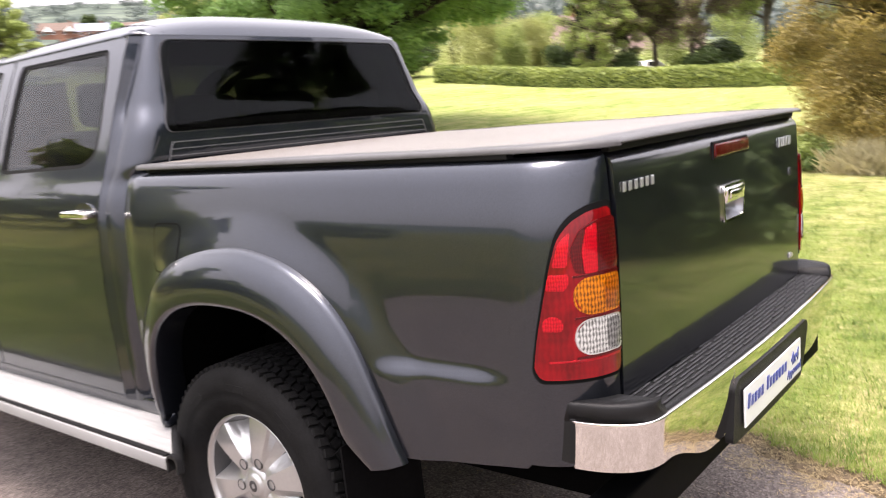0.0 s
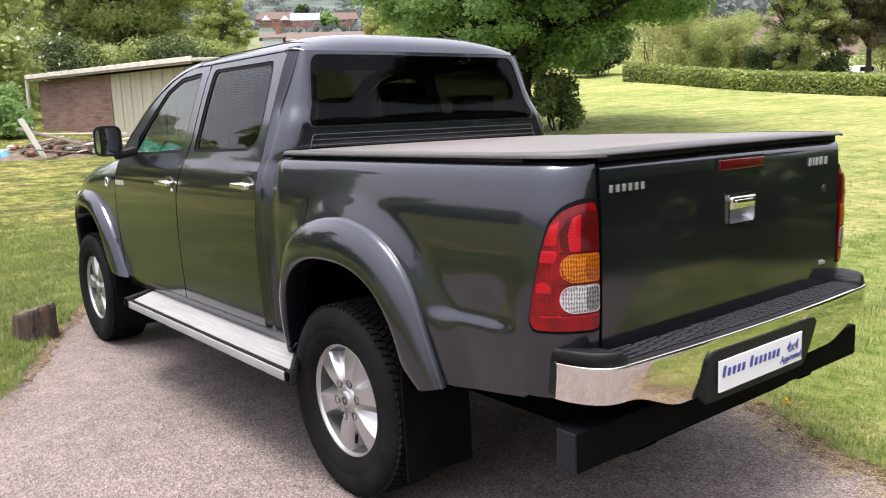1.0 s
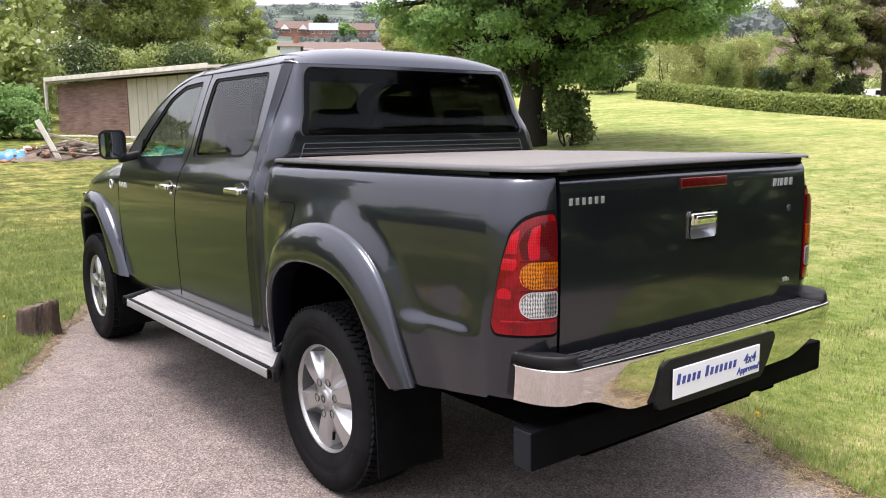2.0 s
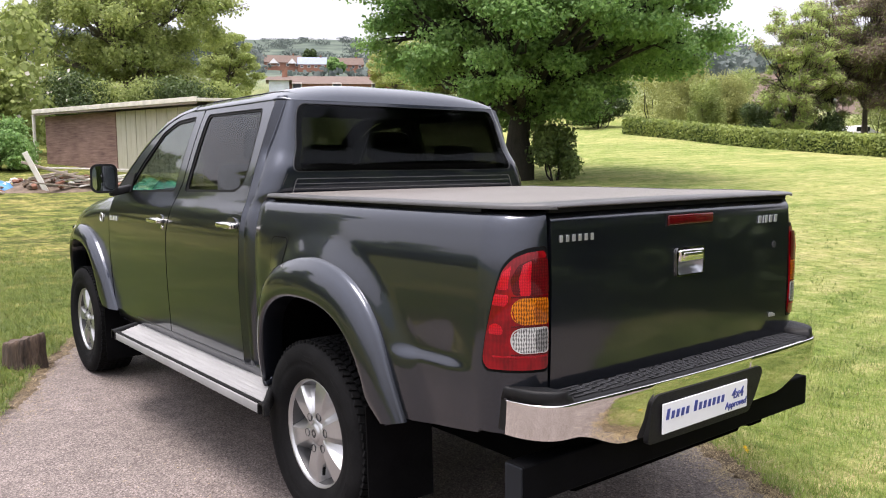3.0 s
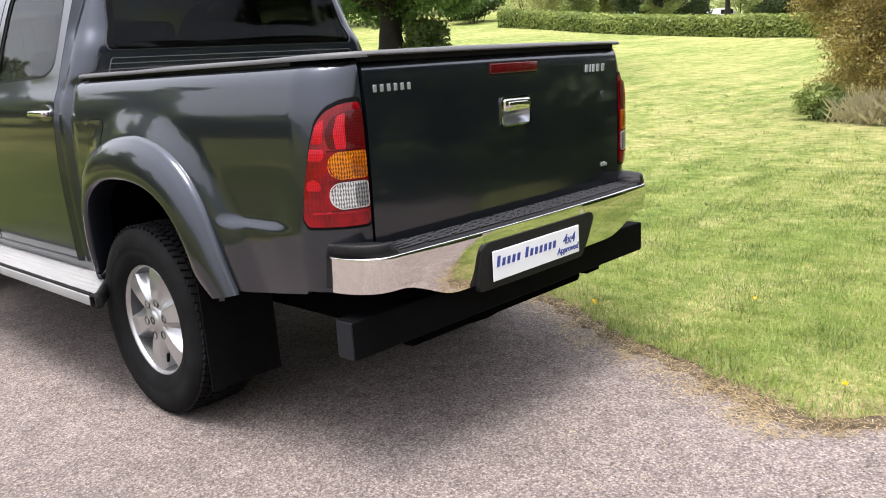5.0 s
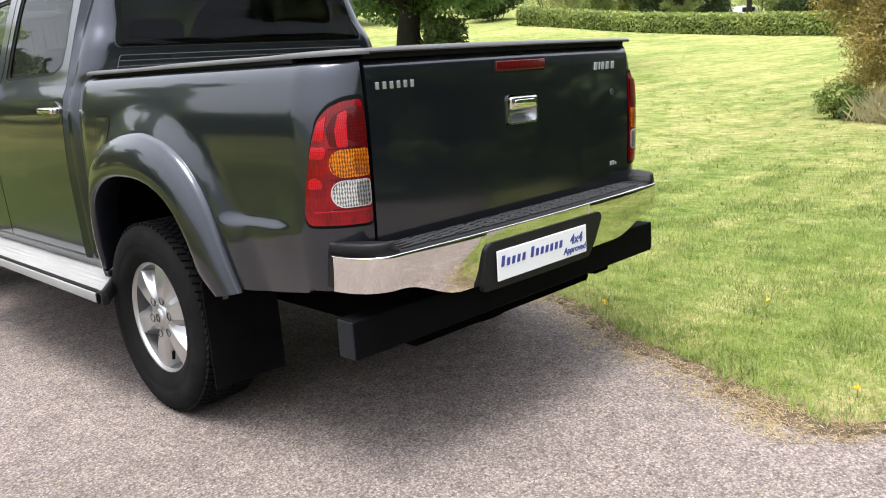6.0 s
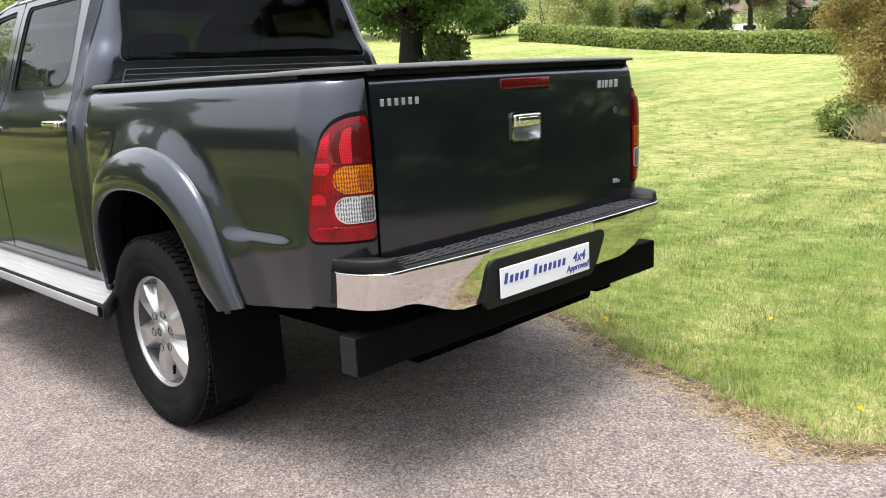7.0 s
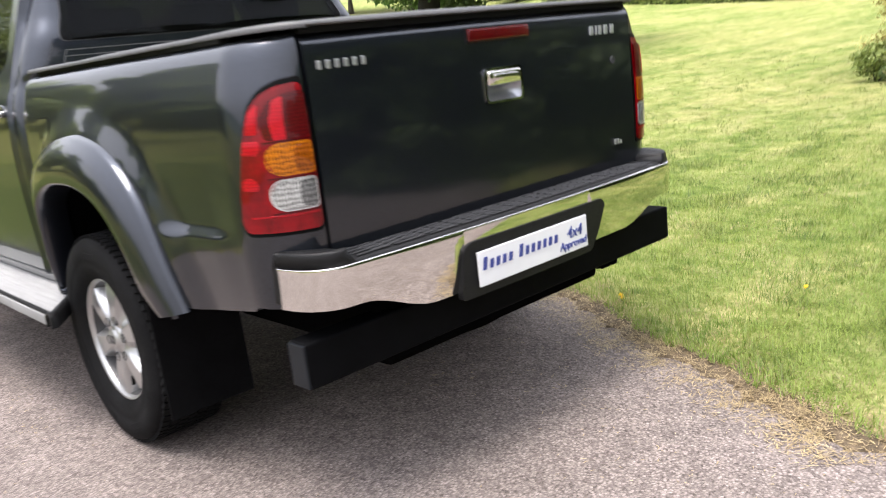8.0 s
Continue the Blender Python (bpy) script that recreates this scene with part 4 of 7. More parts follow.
for z in (1.322, 1.300, 1.278):
    rows = [[back_place(s, z + dz, 0.003) for dz in (-0.0016, 0.0016)] for s in np.linspace(-0.93, 0.93, 40)]
    vs, fs = sheet(rows, 0.004, (0, -1, 0))
    link_mesh("pressed_rib", vs, fs, SEAM, cab_back)
for sg in (-1, 1):
    rows = [[back_place(sg * (s + ds), z, 0.003) for ds in (-0.0030, 0.0030)] for s, z in ((0.915, 1.322), (0.927, 1.3195), (0.931, 1.314), (0.932, 1.30), (0.933, 1.262))]
    vs, fs = sheet(rows, 0.004, (0, -1, 0))
    link_mesh("pressed_rib", vs, fs, SEAM, cab_back)
    rows = [[back_place(sg * (s + ds), z, 0.0012) for ds in (-0.010, 0.010)] for s, z in ((1.02, 1.345), (1.06, 1.31), (1.08, 1.25))]
    vs, fs = sheet(rows, 0.003, (0, -1, 0))
    link_mesh("panel_joint", vs, fs, EDGE_LINE, cab_back)


# roof
def roof_rows():
    rows = []
    us = [math.sin(t) for t in np.linspace(-math.pi / 2, math.pi / 2, 41)]
    w_side, tap, rad = cab_w(1.670), cab_taper(1.670), cab_r(1.670)
    for v in np.linspace(0, 1, 36):
        row = []
        w = w_side - tap * (1 - sstep(0.0, 0.10, v))
        for u in us:
            x = u * w
            edge = max(0.0, (abs(x) - (w - rad)) / rad)
            y0 = back_y(1.67) - 0.022 * max(0.0, 1 - (x / (w - rad)) ** 2) + rad * (1 - math.sqrt(max(0.0, 1 - edge * edge)))
            y1 = 1.56 + 0.16 * (1 - u * u)
            y = y0 + (y1 - y0) * v ** 1.25
            back = 1 - max(0.0, 1 - (y - y0) / 0.22) ** 2.4
            side = (1 - abs(u) ** 3.2) ** 0.62
            row.append((x, y, 1.671 + 0.094 * side * back ** 0.62 - 0.012 * sstep(1.3, 1.7, y) * side))
        rows.append(row)
    return rows


vs, fs = sheet(roof_rows(), 0.02, (0, 0, 1))
link_mesh("roof", vs, fs, PAINT, truck)
for sx in (-1, 1):
    # the joint line of the roof skin, running forward over each rear corner
    pts = []
    for y in np.linspace(0.605, 1.50, 24):
        x = 0.545 + 0.030 * sstep(0.60, 0.75, y)
        e = x / 0.652
        back = 1 - max(0.0, 1 - (y - 0.602) / 0.22) ** 2.4 if y > 0.602 else 0
        pts.append((sx * x, y, 1.673 + 0.094 * (1 - e ** 3.2) ** 0.62 * max(0.0, back) ** 0.62))
    vs, fs = tube_arrays([(x, y, z - 0.002) for x, y, z in pts], [0.0032] * 24, 6)
    link_mesh("roof_moulding", vs, fs, TRIM, truck, "black roof joint moulding")

# windscreen pillars and glass
A_LINE = [(1.55, 1.678), (1.73, 1.662), (1.89, 1.625), (2.05, 1.558), (2.33, 1.368), (2.50, 1.215)]
ay = pchip([0, 1, 2, 3, 4, 5], [p[0] for p in A_LINE])
az_ = pchip([0, 1, 2, 3, 4, 5], [p[1] for p in A_LINE])


def pillar(mirror):
    rows = []
    for k in range(26):
        y, z = ay(k / 5), az_(k / 5)
        w = cab_w(min(z, 1.668))
        rows.append([(-w - 0.001, y, z), (-w + 0.012, y + 0.022, z + 0.016), (-w + 0.038, y + 0.05, z + 0.028), (-w + 0.065, y + 0.08, z + 0.032)])
    return sheet(rows, 0.02, (-0.7, 0.4, 0.6), mirror=mirror)


both("windscreen_pillar", pillar, PAINT)
rows = []
for k in range(16):
    y, z = ay(k / 3), az_(k / 3)
    w = cab_w(min(z, 1.668)) - 0.062
    rows.append([(u * w, y + 0.078 + 0.12 * (1 - u * u), z + 0.030) for u in np.linspace(-1, 1, 15)])
vs, fs = sheet(rows, 0.005, (0, 0.6, 0.6))
link_mesh("windscreen", vs, fs, GLASS, truck, "clear windscreen glass").visible_shadow = False

# bonnet and nose
rows = []
for y in np.linspace(2.53, 3.93, 30):
    hw = fender_half(y, fender_top(y)) - 0.006
    rows.append([(u * hw, y + 0.03 * (1 - u * u) * sstep(3.5, 3.93, y), fender_top(y) + 0.002 + 0.05 * (1 - u ** 4)) for u in np.linspace(-1, 1, 25)])
vs, fs = sheet(rows, 0.015, (0, 0, 1))
link_mesh("bonnet", vs, fs, PAINT, truck)
rows = []
for z in np.linspace(0.42, 0.94, 14):
    hw = fender_half(3.90, min(z, 0.85))
    rows.append([(u * hw, 3.93 + 0.10 * math.sqrt(max(0, 1 - u ** 4)) + 0.03 * math.sin((z - 0.42) * 6), z) for u in np.linspace(-1, 1, 25)])
vs, fs = sheet(rows, 0.03, (0, 1, 0))
nose = link_mesh("front_bumper", vs, fs, PAINT, truck)
part("grille", box_bm((0.86, 0.03, 0.15), (0, 4.045, 0.83), bevel=0.01), CHROME, nose, "chrome radiator grille")
for sx in (-1, 1):
    part("headlight", box_bm((0.24, 0.10, 0.17), (sx * 0.585, 3.93, 0.86), bevel=0.03, segments=3), CLEARLENS, truck, "clear headlight", True)


# tailgate
def tailgate_y(x, z):
    return REAR_Y - 0.004 - 0.010 * (1 - (x / 0.655) ** 2) - 0.004 * math.sin(math.pi * min(1, max(0, (z - 0.735) / 0.5))) + 0.030 * max(0.0, (z - 1.208) / 0.03) ** 2


def build_tailgate():
    xs = [-0.655, -0.652, -0.60, -0.5, -0.4, -0.3, -0.2, -0.14, -0.079, 0.0, 0.079, 0.14, 0.2, 0.3, 0.4, 0.5, 0.60, 0.652, 0.655]
    zs = [0.714, 0.717, 0.75, 0.78, 0.84, 0.90, 0.95, 1.0, 1.045, 1.092, 1.12, 1.15, 1.18, 1.208, 1.220, 1.230, 1.238]
    rows = [[(x, tailgate_y(x, z), z) for z in zs] for x in xs]
    vs, fs = sheet(rows, 0.035, (0, -1, 0), skip=lambda i, j: i in (8, 9) and j in (7, 8))
    gate = link_mesh("tailgate", vs, fs, PAINT, truck)
    yf = tailgate_y(0, 1.05)
    # handle: a chrome surround, a lifting flap and a hollow below it
    outer = round_poly([(-0.079, 0.999), (0.079, 0.999), (0.079, 1.096), (-0.079, 1.096)], 0.018)
    inner = round_poly([(-0.072, 1.005), (0.072, 1.005), (0.072, 1.090), (-0.072, 1.090)], 0.014)
    prof = lambda x, z: (x, yf - 0.006, z)
    vs, fs = sheet(ring_rows(outer, inner, (0, 1.048), prof, 3, 60), 0.008, (0, -1, 0), closed=True)
    link_mesh("handle_surround", vs, fs, CHROME, gate, "chrome handle surround")
    part("handle_flap", box_bm((0.138, 0.016, 0.042), (0, yf - 0.004, 1.068), turn("X", 9), bevel=0.007, segments=3), CHROME, gate, "chrome lift handle", True)
    part("handle_flap_edge", box_bm((0.10, 0.006, 0.022), (0, yf - 0.0125, 1.068), turn("X", 9), bevel=0.0028), CHROME, gate, "", True)
    rows = [[(x, yf + 0.03 * math.sqrt(max(0.0, 1 - (x / 0.072) ** 2)) * math.sin(math.pi * (z - 1.004) / 0.052) - 0.003, z) for z in np.linspace(1.004, 1.054, 9)] for x in np.linspace(-0.072, 0.072, 17)]
    vs, fs = sheet(rows, 0.003, (0, -1, 0))
    link_mesh("handle_hollow", vs, fs, HOLLOW, gate, "bright handle recess")
    # high brake lamp
    yb = tailgate_y(0, 1.19)
    part("brake_lamp_seat", box_bm((0.266, 0.008, 0.046), (0.0, yb + 0.001, 1.190), bevel=0.003), TRIM, gate)
    part("brake_lamp", box_bm((0.252, 0.012, 0.034), (0.0, yb - 0.003, 1.190), bevel=0.005, segments=3), REDDARK, gate, "red high-level brake lamp", True)
    # maker's and model marks as plain chrome bars
    def mark(w, h, x, z, slant=0.0):
        lean = Matrix.Identity(4)
        lean[0][2] = slant
        return part("chrome_mark", box_bm((w, 0.005, h), (x, tailgate_y(x, z) - 0.0025, z), lean, bevel=0.0016), BADGE, gate)
    for k in range(6):
        mark(0.0120, 0.0205, -0.618 + k * 0.0262, 1.160)
    for w, x in ((0.018, 0.438), (0.0075, 0.4635), (0.014, 0.485), (0.018, 0.516), (0.018, 0.552)):
        mark(w, 0.0275, x, 1.166, 0.12)
    for k in range(3):
        mark(0.0095, 0.017 if k < 2 else 0.012, 0.531 + k * 0.0165, 0.797 - 0.003 * (k == 2))
    part("lock_barrel", lathe([(0, 0.0), (0, 0.007), (0.003, 0.0125), (-0.006, 0.0135)], 18, (0, 0, 0)), EDGE_LINE, gate, "", True).matrix_basis = Matrix.Translation((0.545, tailgate_y(0.545, 1.066) - 0.001, 1.066)) @ turn("Z", -90)
    return gate


build_tailgate()


# tail lamps
def lamp_sheet(poly, c, off, thick, mirror, dome=0.0, n=72):
    far = max(math.hypot(p[0] - c[0], p[1] - c[1]) for p in poly)

    def put(p, z):
        k = math.hypot(p - c[0], z - c[1]) / far
        return corner_place(max(0.0, p), z, off + dome * (1 - k * k))
    return fan_sheet(poly, c, put, thick, (-0.7, -0.7, 0), 14, n, mirror)


LAMP = round_poly([(0.006, 0.782), (0.190, 0.786), (0.203, 0.81), (0.192, 0.88), (0.178, 0.945), (0.161, 1.025), (0.145, 1.078), (0.115, 1.112), (0.072, 1.129), (0.010, 1.134)], 0.018)
LAMP_C = (0.095, 0.93)
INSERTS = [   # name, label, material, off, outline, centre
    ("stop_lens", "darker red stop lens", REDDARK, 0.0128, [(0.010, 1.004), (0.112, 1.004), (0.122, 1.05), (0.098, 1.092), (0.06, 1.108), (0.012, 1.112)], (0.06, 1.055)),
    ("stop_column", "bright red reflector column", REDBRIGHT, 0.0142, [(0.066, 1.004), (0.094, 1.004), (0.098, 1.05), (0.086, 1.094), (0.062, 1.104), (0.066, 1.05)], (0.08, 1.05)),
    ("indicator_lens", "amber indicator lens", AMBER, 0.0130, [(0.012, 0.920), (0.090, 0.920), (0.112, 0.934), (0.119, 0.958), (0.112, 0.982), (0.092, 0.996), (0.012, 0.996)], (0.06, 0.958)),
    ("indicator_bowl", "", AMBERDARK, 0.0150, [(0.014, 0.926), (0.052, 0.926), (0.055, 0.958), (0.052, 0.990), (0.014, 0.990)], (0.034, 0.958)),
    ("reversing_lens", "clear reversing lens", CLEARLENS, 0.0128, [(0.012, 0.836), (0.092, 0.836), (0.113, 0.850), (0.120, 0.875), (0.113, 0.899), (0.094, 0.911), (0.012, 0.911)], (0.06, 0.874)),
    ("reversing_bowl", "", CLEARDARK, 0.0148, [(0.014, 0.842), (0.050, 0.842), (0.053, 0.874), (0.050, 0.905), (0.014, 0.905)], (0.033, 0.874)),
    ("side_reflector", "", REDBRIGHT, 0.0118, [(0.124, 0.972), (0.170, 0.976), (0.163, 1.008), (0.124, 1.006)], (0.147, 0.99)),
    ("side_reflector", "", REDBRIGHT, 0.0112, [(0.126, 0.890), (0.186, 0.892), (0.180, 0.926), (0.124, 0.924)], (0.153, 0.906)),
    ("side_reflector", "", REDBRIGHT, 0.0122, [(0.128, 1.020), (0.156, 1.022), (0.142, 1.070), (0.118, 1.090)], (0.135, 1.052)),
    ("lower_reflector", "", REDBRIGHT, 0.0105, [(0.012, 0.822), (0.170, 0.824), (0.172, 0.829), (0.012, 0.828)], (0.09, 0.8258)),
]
for mir in (False, True):
    vs, fs = lamp_sheet(shrink(LAMP, LAMP_C, 1.050), LAMP_C, 0.0035, 0.006, mir)
    lamp = link_mesh("tail_lamp", vs, fs, GASKET, truck, "tall wrap-round rear lamp cluster")
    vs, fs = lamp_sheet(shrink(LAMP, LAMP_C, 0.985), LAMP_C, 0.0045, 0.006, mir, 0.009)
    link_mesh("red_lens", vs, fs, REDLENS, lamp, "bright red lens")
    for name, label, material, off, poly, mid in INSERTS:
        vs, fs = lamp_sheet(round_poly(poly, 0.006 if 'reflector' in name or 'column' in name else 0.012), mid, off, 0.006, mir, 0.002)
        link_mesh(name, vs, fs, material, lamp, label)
        if name in ("indicator_lens", "reversing_lens"):
            outline = round_poly(poly, 0.012)
            edge = lambda p, z, o=off: corner_place(max(0.0, p), z, o + 0.0012)
            vs, fs = sheet(ring_rows(shrink(outline, mid, 1.02), shrink(outline, mid, 0.965), mid, edge, 1, 60), 0.003, (-0.7, -0.7, 0), closed=True, mirror=mir)
            link_mesh("lens_edge", vs, fs, AMBER if name == "indicator_lens" else BADGE, lamp)
    for z in (1.0, 0.915, 0.832):
        rows = [[corner_place(p, z + dz, 0.0150) for dz in (-0.002, 0.002)] for p in np.linspace(0.012, 0.118, 10)]
        vs, fs = sheet(rows, 0.004, (-0.7, -0.7, 0), mirror=mir)
        link_mesh("lens_rib", vs, fs, REDDARK, lamp)


# rear bumper
def bumper_plan(x):
    a = abs(x)
    if a < 0.66:
        return -1.168 + 0.020 * (a / 0.66) ** 2
    t = (a - 0.66) / 0.128
    return -1.148 + 0.165 * (1 - math.sqrt(max(0.0, 1 - t ** 2.6)))


def bumper_low(x):
    a = abs(x)
    return 0.532 + 0.066 * sstep(0.42, 0.66, a)


def build_bumper():
    xs = [0.7875 * math.sin(t) for t in np.linspace(-math.pi / 2, math.pi / 2, 61)]
    xs = sorted(set([round(x, 5) for x in xs] + [-0.322, -0.3215, 0.2215, 0.222]))
    rows = []
    for x in xs:
        lo = 0.655 if -0.3218 < x < 0.2218 else bumper_low(x)
        hi = 0.700
        row = []
        for t in np.linspace(0, 1, 11):
            z = lo + (hi - lo) * t
            full = (z - 0.53) / 0.17
            row.append((x, bumper_plan(x) + 0.018 * (1 - full) ** 1.6, z))
        row[-1:] = [(x, bumper_plan(x) + dy, z) for dy, z in ((0.0, 0.6980), (0.0006, 0.6998), (0.0020, 0.7010), (0.0085, 0.7014))]
        rows.append(row)
    vs, fs = sheet(rows, 0.012, (0, -1, 0))
    bumper = link_mesh("rear_bumper", vs, fs, CHROME, truck, "polished chrome rear step bumper")
    # black surround and the show plate
    frame_poly = round_poly([(-0.352, 0.512), (0.205, 0.512), (0.246, 0.560), (0.292, 0.642), (0.276, 0.662), (-0.305, 0.662), (-0.330, 0.645)], 0.016)
    vs, fs = fan_sheet(frame_poly, (-0.03, 0.585), lambda x, z: (x, bumper_plan(x) - 0.0035, z), 0.02, (0, -1, 0), 6, 96)
    link_mesh("plate_surround", vs, fs, PLASTIC, bumper, "black plastic plate surround")
    plate = part("number_plate", box_bm((0.474, 0.005, 0.097), (-0.056, -1.1745, 0.5845), bevel=0.0022), PLATE, bumper, "white show plate with blue lettering")
    # the dealer's name as plain slanted bars, then the words that stand beside it
    sh = Matrix.Identity(4)
    sh[0][2] = 0.22
    for x0, n in ((-0.268, 5), (-0.122, 7)):
        for k in range(n):
            h = 0.024 if k else 0.034
            part("ink_bar", box_bm((0.0135, 0.002, h), (x0 + k * 0.0255, -1.1783, 0.5925 + (0.005 if not k else 0)), sh), PLATE_INK, plate)
    for body, size, x, z in (("4x4", 0.038, 0.056, 0.580), ("Approved", 0.0250, 0.020, 0.551)):
        cu = bpy.data.curves.new("lettering", "FONT")
        cu.offset = 0.0006
        cu.body, cu.size, cu.extrude, cu.shear = body, size * 1.25, 0.001, 0.2
        cu.materials.append(PLATE_INK)
        ob = new("lettering", cu)
        ob.parent = plate
        ob.matrix_basis = Matrix.Translation((x + 0.026, -1.1778, z)) @ turn("X", 90)
    # black step pad with ridges and raised ends
    rows = []
    for x in np.linspace(-0.66, 0.66, 31):
        yo = bumper_plan(x)
        rows.append([(x, y, z) for y, z in ((yo + 0.008, 0.690), (yo + 0.010, 0.704), (yo + 0.018, 0.708), (yo + 0.06, 0.709), (-1.03, 0.710), (-1.012, 0.706))])
    vs, fs = sheet(rows, 0.012, (0, 0, 1))
    pad = link_mesh("step_pad", vs, fs, PLASTIC, bumper, "black ridged step pad")
    ridge = None
    for r in range(9):
        y = -1.143 + r * 0.0128
        x = -0.64 + 0.05 * (r % 2)
        while x < 0.56:
            if ridge is None:
                ridge = part("pad_ridge", box_bm((0.102, 0.0058, 0.0040), bevel=0.0014, segments=1), RIDGE, pad)
                ob = ridge
            else:
                ob = new("pad_ridge", ridge.data)
                ob.parent = pad
            ob.location = (x + 0.049, y + 0.018 * (x / 0.66) ** 2, 0.7115)
            x += 0.113
    for sx in (-1, 1):
        plan = [(0.655 + 0.1345 * math.sin(q), ) for q in np.linspace(0, math.pi / 2, 15)]
        plan = [(a - 0.005 * sstep(0.66, 0.78, a), bumper_plan(min(a, 0.7879)) + 0.006) for (a,) in plan] + [(0.7845, -0.968), (0.700, -0.968), (0.648, -1.02)]
        bm = bmesh.new()
        low = [bm.verts.new((sx * a, y, 0.698)) for a, y in plan]
        top = [bm.verts.new((sx * (a - 0.004 * (a > 0.7) + 0.012 * (a < 0.67)), y + 0.005 * (y < -1.05), 0.739 - 0.016 * sstep(0.70, 0.655, a))) for a, y in plan]
        bm.faces.new(top)
        bm.faces.new(low[::-1])
        for i in range(len(plan)):
            j = (i + 1) % len(plan)
            bm.faces.new((low[i], low[j], top[j], top[i]))
        bmesh.ops.recalc_face_normals(bm, faces=bm.faces)
        bmesh.ops.bevel(bm, geom=[e for e in bm.edges if all(v in top for v in e.verts)], offset=0.009, segments=3, affect="EDGES", profile=0.6)
        part("corner_pad", bm, PLASTIC, bumper, "raised black corner pad", True)
        part("end_cap", box_bm((0.012, 0.055, 0.10), (sx * 0.778, -0.970, 0.655), bevel=0.004), PLASTIC, bumper)
    return bumper


build_bumper()
bar = part("underrun_bar", box_bm((1.58, 0.075, 0.118), (0.0, -1.035, 0.463), bevel=0.007, segments=3), STEEL_BLACK, truck, "black steel underrun bar below the bumper", False)
END_CAP = simple("grey_plastic_cap", (0.0085, 0.0105, 0.0135), 0.45, var=0.15, spec=0.2)
for sx in (-1, 1):
    part("bar_cap", box_bm((0.006, 0.070, 0.112), (sx * 0.793, -1.035, 0.463), bevel=0.0025), END_CAP, bar, "dark blue-grey end cap")
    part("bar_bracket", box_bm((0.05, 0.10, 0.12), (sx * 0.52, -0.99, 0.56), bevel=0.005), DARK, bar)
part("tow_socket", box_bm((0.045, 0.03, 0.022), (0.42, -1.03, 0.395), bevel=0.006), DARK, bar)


# load-bed cover
def cover_rows():
    rows = []
    for y in [-1.060, -1.059, -1.054, -1.03, -0.98, -0.9, -0.7, -0.45, -0.2, 0.05, 0.25, 0.42, 0.472, 0.480]:
        row = []
        for u in [-1, -0.998, -0.992, -0.975, -0.94, -0.86, -0.7, -0.45, -0.2, 0, 0.2, 0.45, 0.7, 0.86, 0.94, 0.975, 0.992, 0.998, 1]:
            q = max(0.0, (CORNER_Y + 0.02 - y) / 0.20)
            hw = 0.637 + 0.150 * math.sqrt(max(0.0, 1 - q * q)) - 0.026 * sstep(-0.1, -1.0, y)
            rear = min(1.0, max(0.0, (y + 1.060) / 0.012)) ** 0.5
            sidek = min(1.0, (1 - abs(u)) / 0.014) ** 0.5
            z = 1.2525 + 0.008 * rear * sidek + 0.006 * (1 - u * u) * rear
            z += 0.0016 * math.sin(y * 9 + u * 2) * sidek * rear
            row.append((u * hw, y, z))
        rows.append(row)
    return rows


vs, fs = sheet(cover_rows(), 0.006, (0, 0, 1))
cover = link_mesh("bed_cover", vs, fs, VINYL, truck, "taut grey soft cover over the load bed")
for sx in (-1, 1):
    part("cover_rail", box_bm((0.030, 1.33, 0.018), (sx * 0.747, -0.195, 1.2440), bevel=0.003), TRIM, cover, "black clamp rail")
part("cover_rail", box_bm((1.30, 0.020, 0.018), (0, -1.026, 1.2440), bevel=0.003), TRIM, cover, "black clamp rail")

hem_rows = cover_rows()
for cols in (slice(0, 5), slice(-5, None)):
    near = cols.start == 0
    out = -0.0025 if near else 0.0025
    rows = []
    for row in hem_rows:
        strip = [(x + out, y - 0.001, z + 0.0018) for x, y, z in row[cols]]
        x, y, z = strip[0 if near else -1]
        skirt = [(x + 0.4 * out, y, z - 0.0035), (x + 0.2 * out, y, z - 0.0070)]
        rows.append(skirt[::-1] + strip if near else strip + skirt)
    vs, fs = sheet(rows, 0.004, (0, 0, 1))
    link_mesh("hem", vs, fs, VINYL_EDGE, cover, "grey stitched hem")
vs, fs = sheet([[(x, y - 0.0025, z + 0.0016) for x, y, z in row] for row in hem_rows[:5]], 0.006, (0, 0, 1))
link_mesh("hem", vs, fs, VINYL_EDGE, cover, "grey stitched hem")

# fuel flap
FUEL = round_poly([(0.215, 0.958), (0.362, 0.948), (0.348, 1.096), (0.212, 1.098)], 0.028)
flap_place = lambda y, z: (-bed_half(y, z) - 0.0022, y, z)
vs, fs = fan_sheet(shrink(FUEL, (0.285, 1.03), 0.93), (0.285, 1.03), flap_place, 0.004, LEFT, 8)
link_mesh("fuel_flap", vs, fs, PAINT, truck, "body-colour fuel filler flap")
vs, fs = sheet(ring_rows(FUEL, shrink(FUEL, (0.285, 1.03), 0.90), (0.285, 1.03), lambda y, z: (-bed_half(y, z) - 0.0012, y, z), 1, 60), 0.003, LEFT, closed=True)
link_mesh("flap_gap", vs, fs, GASKET, truck)


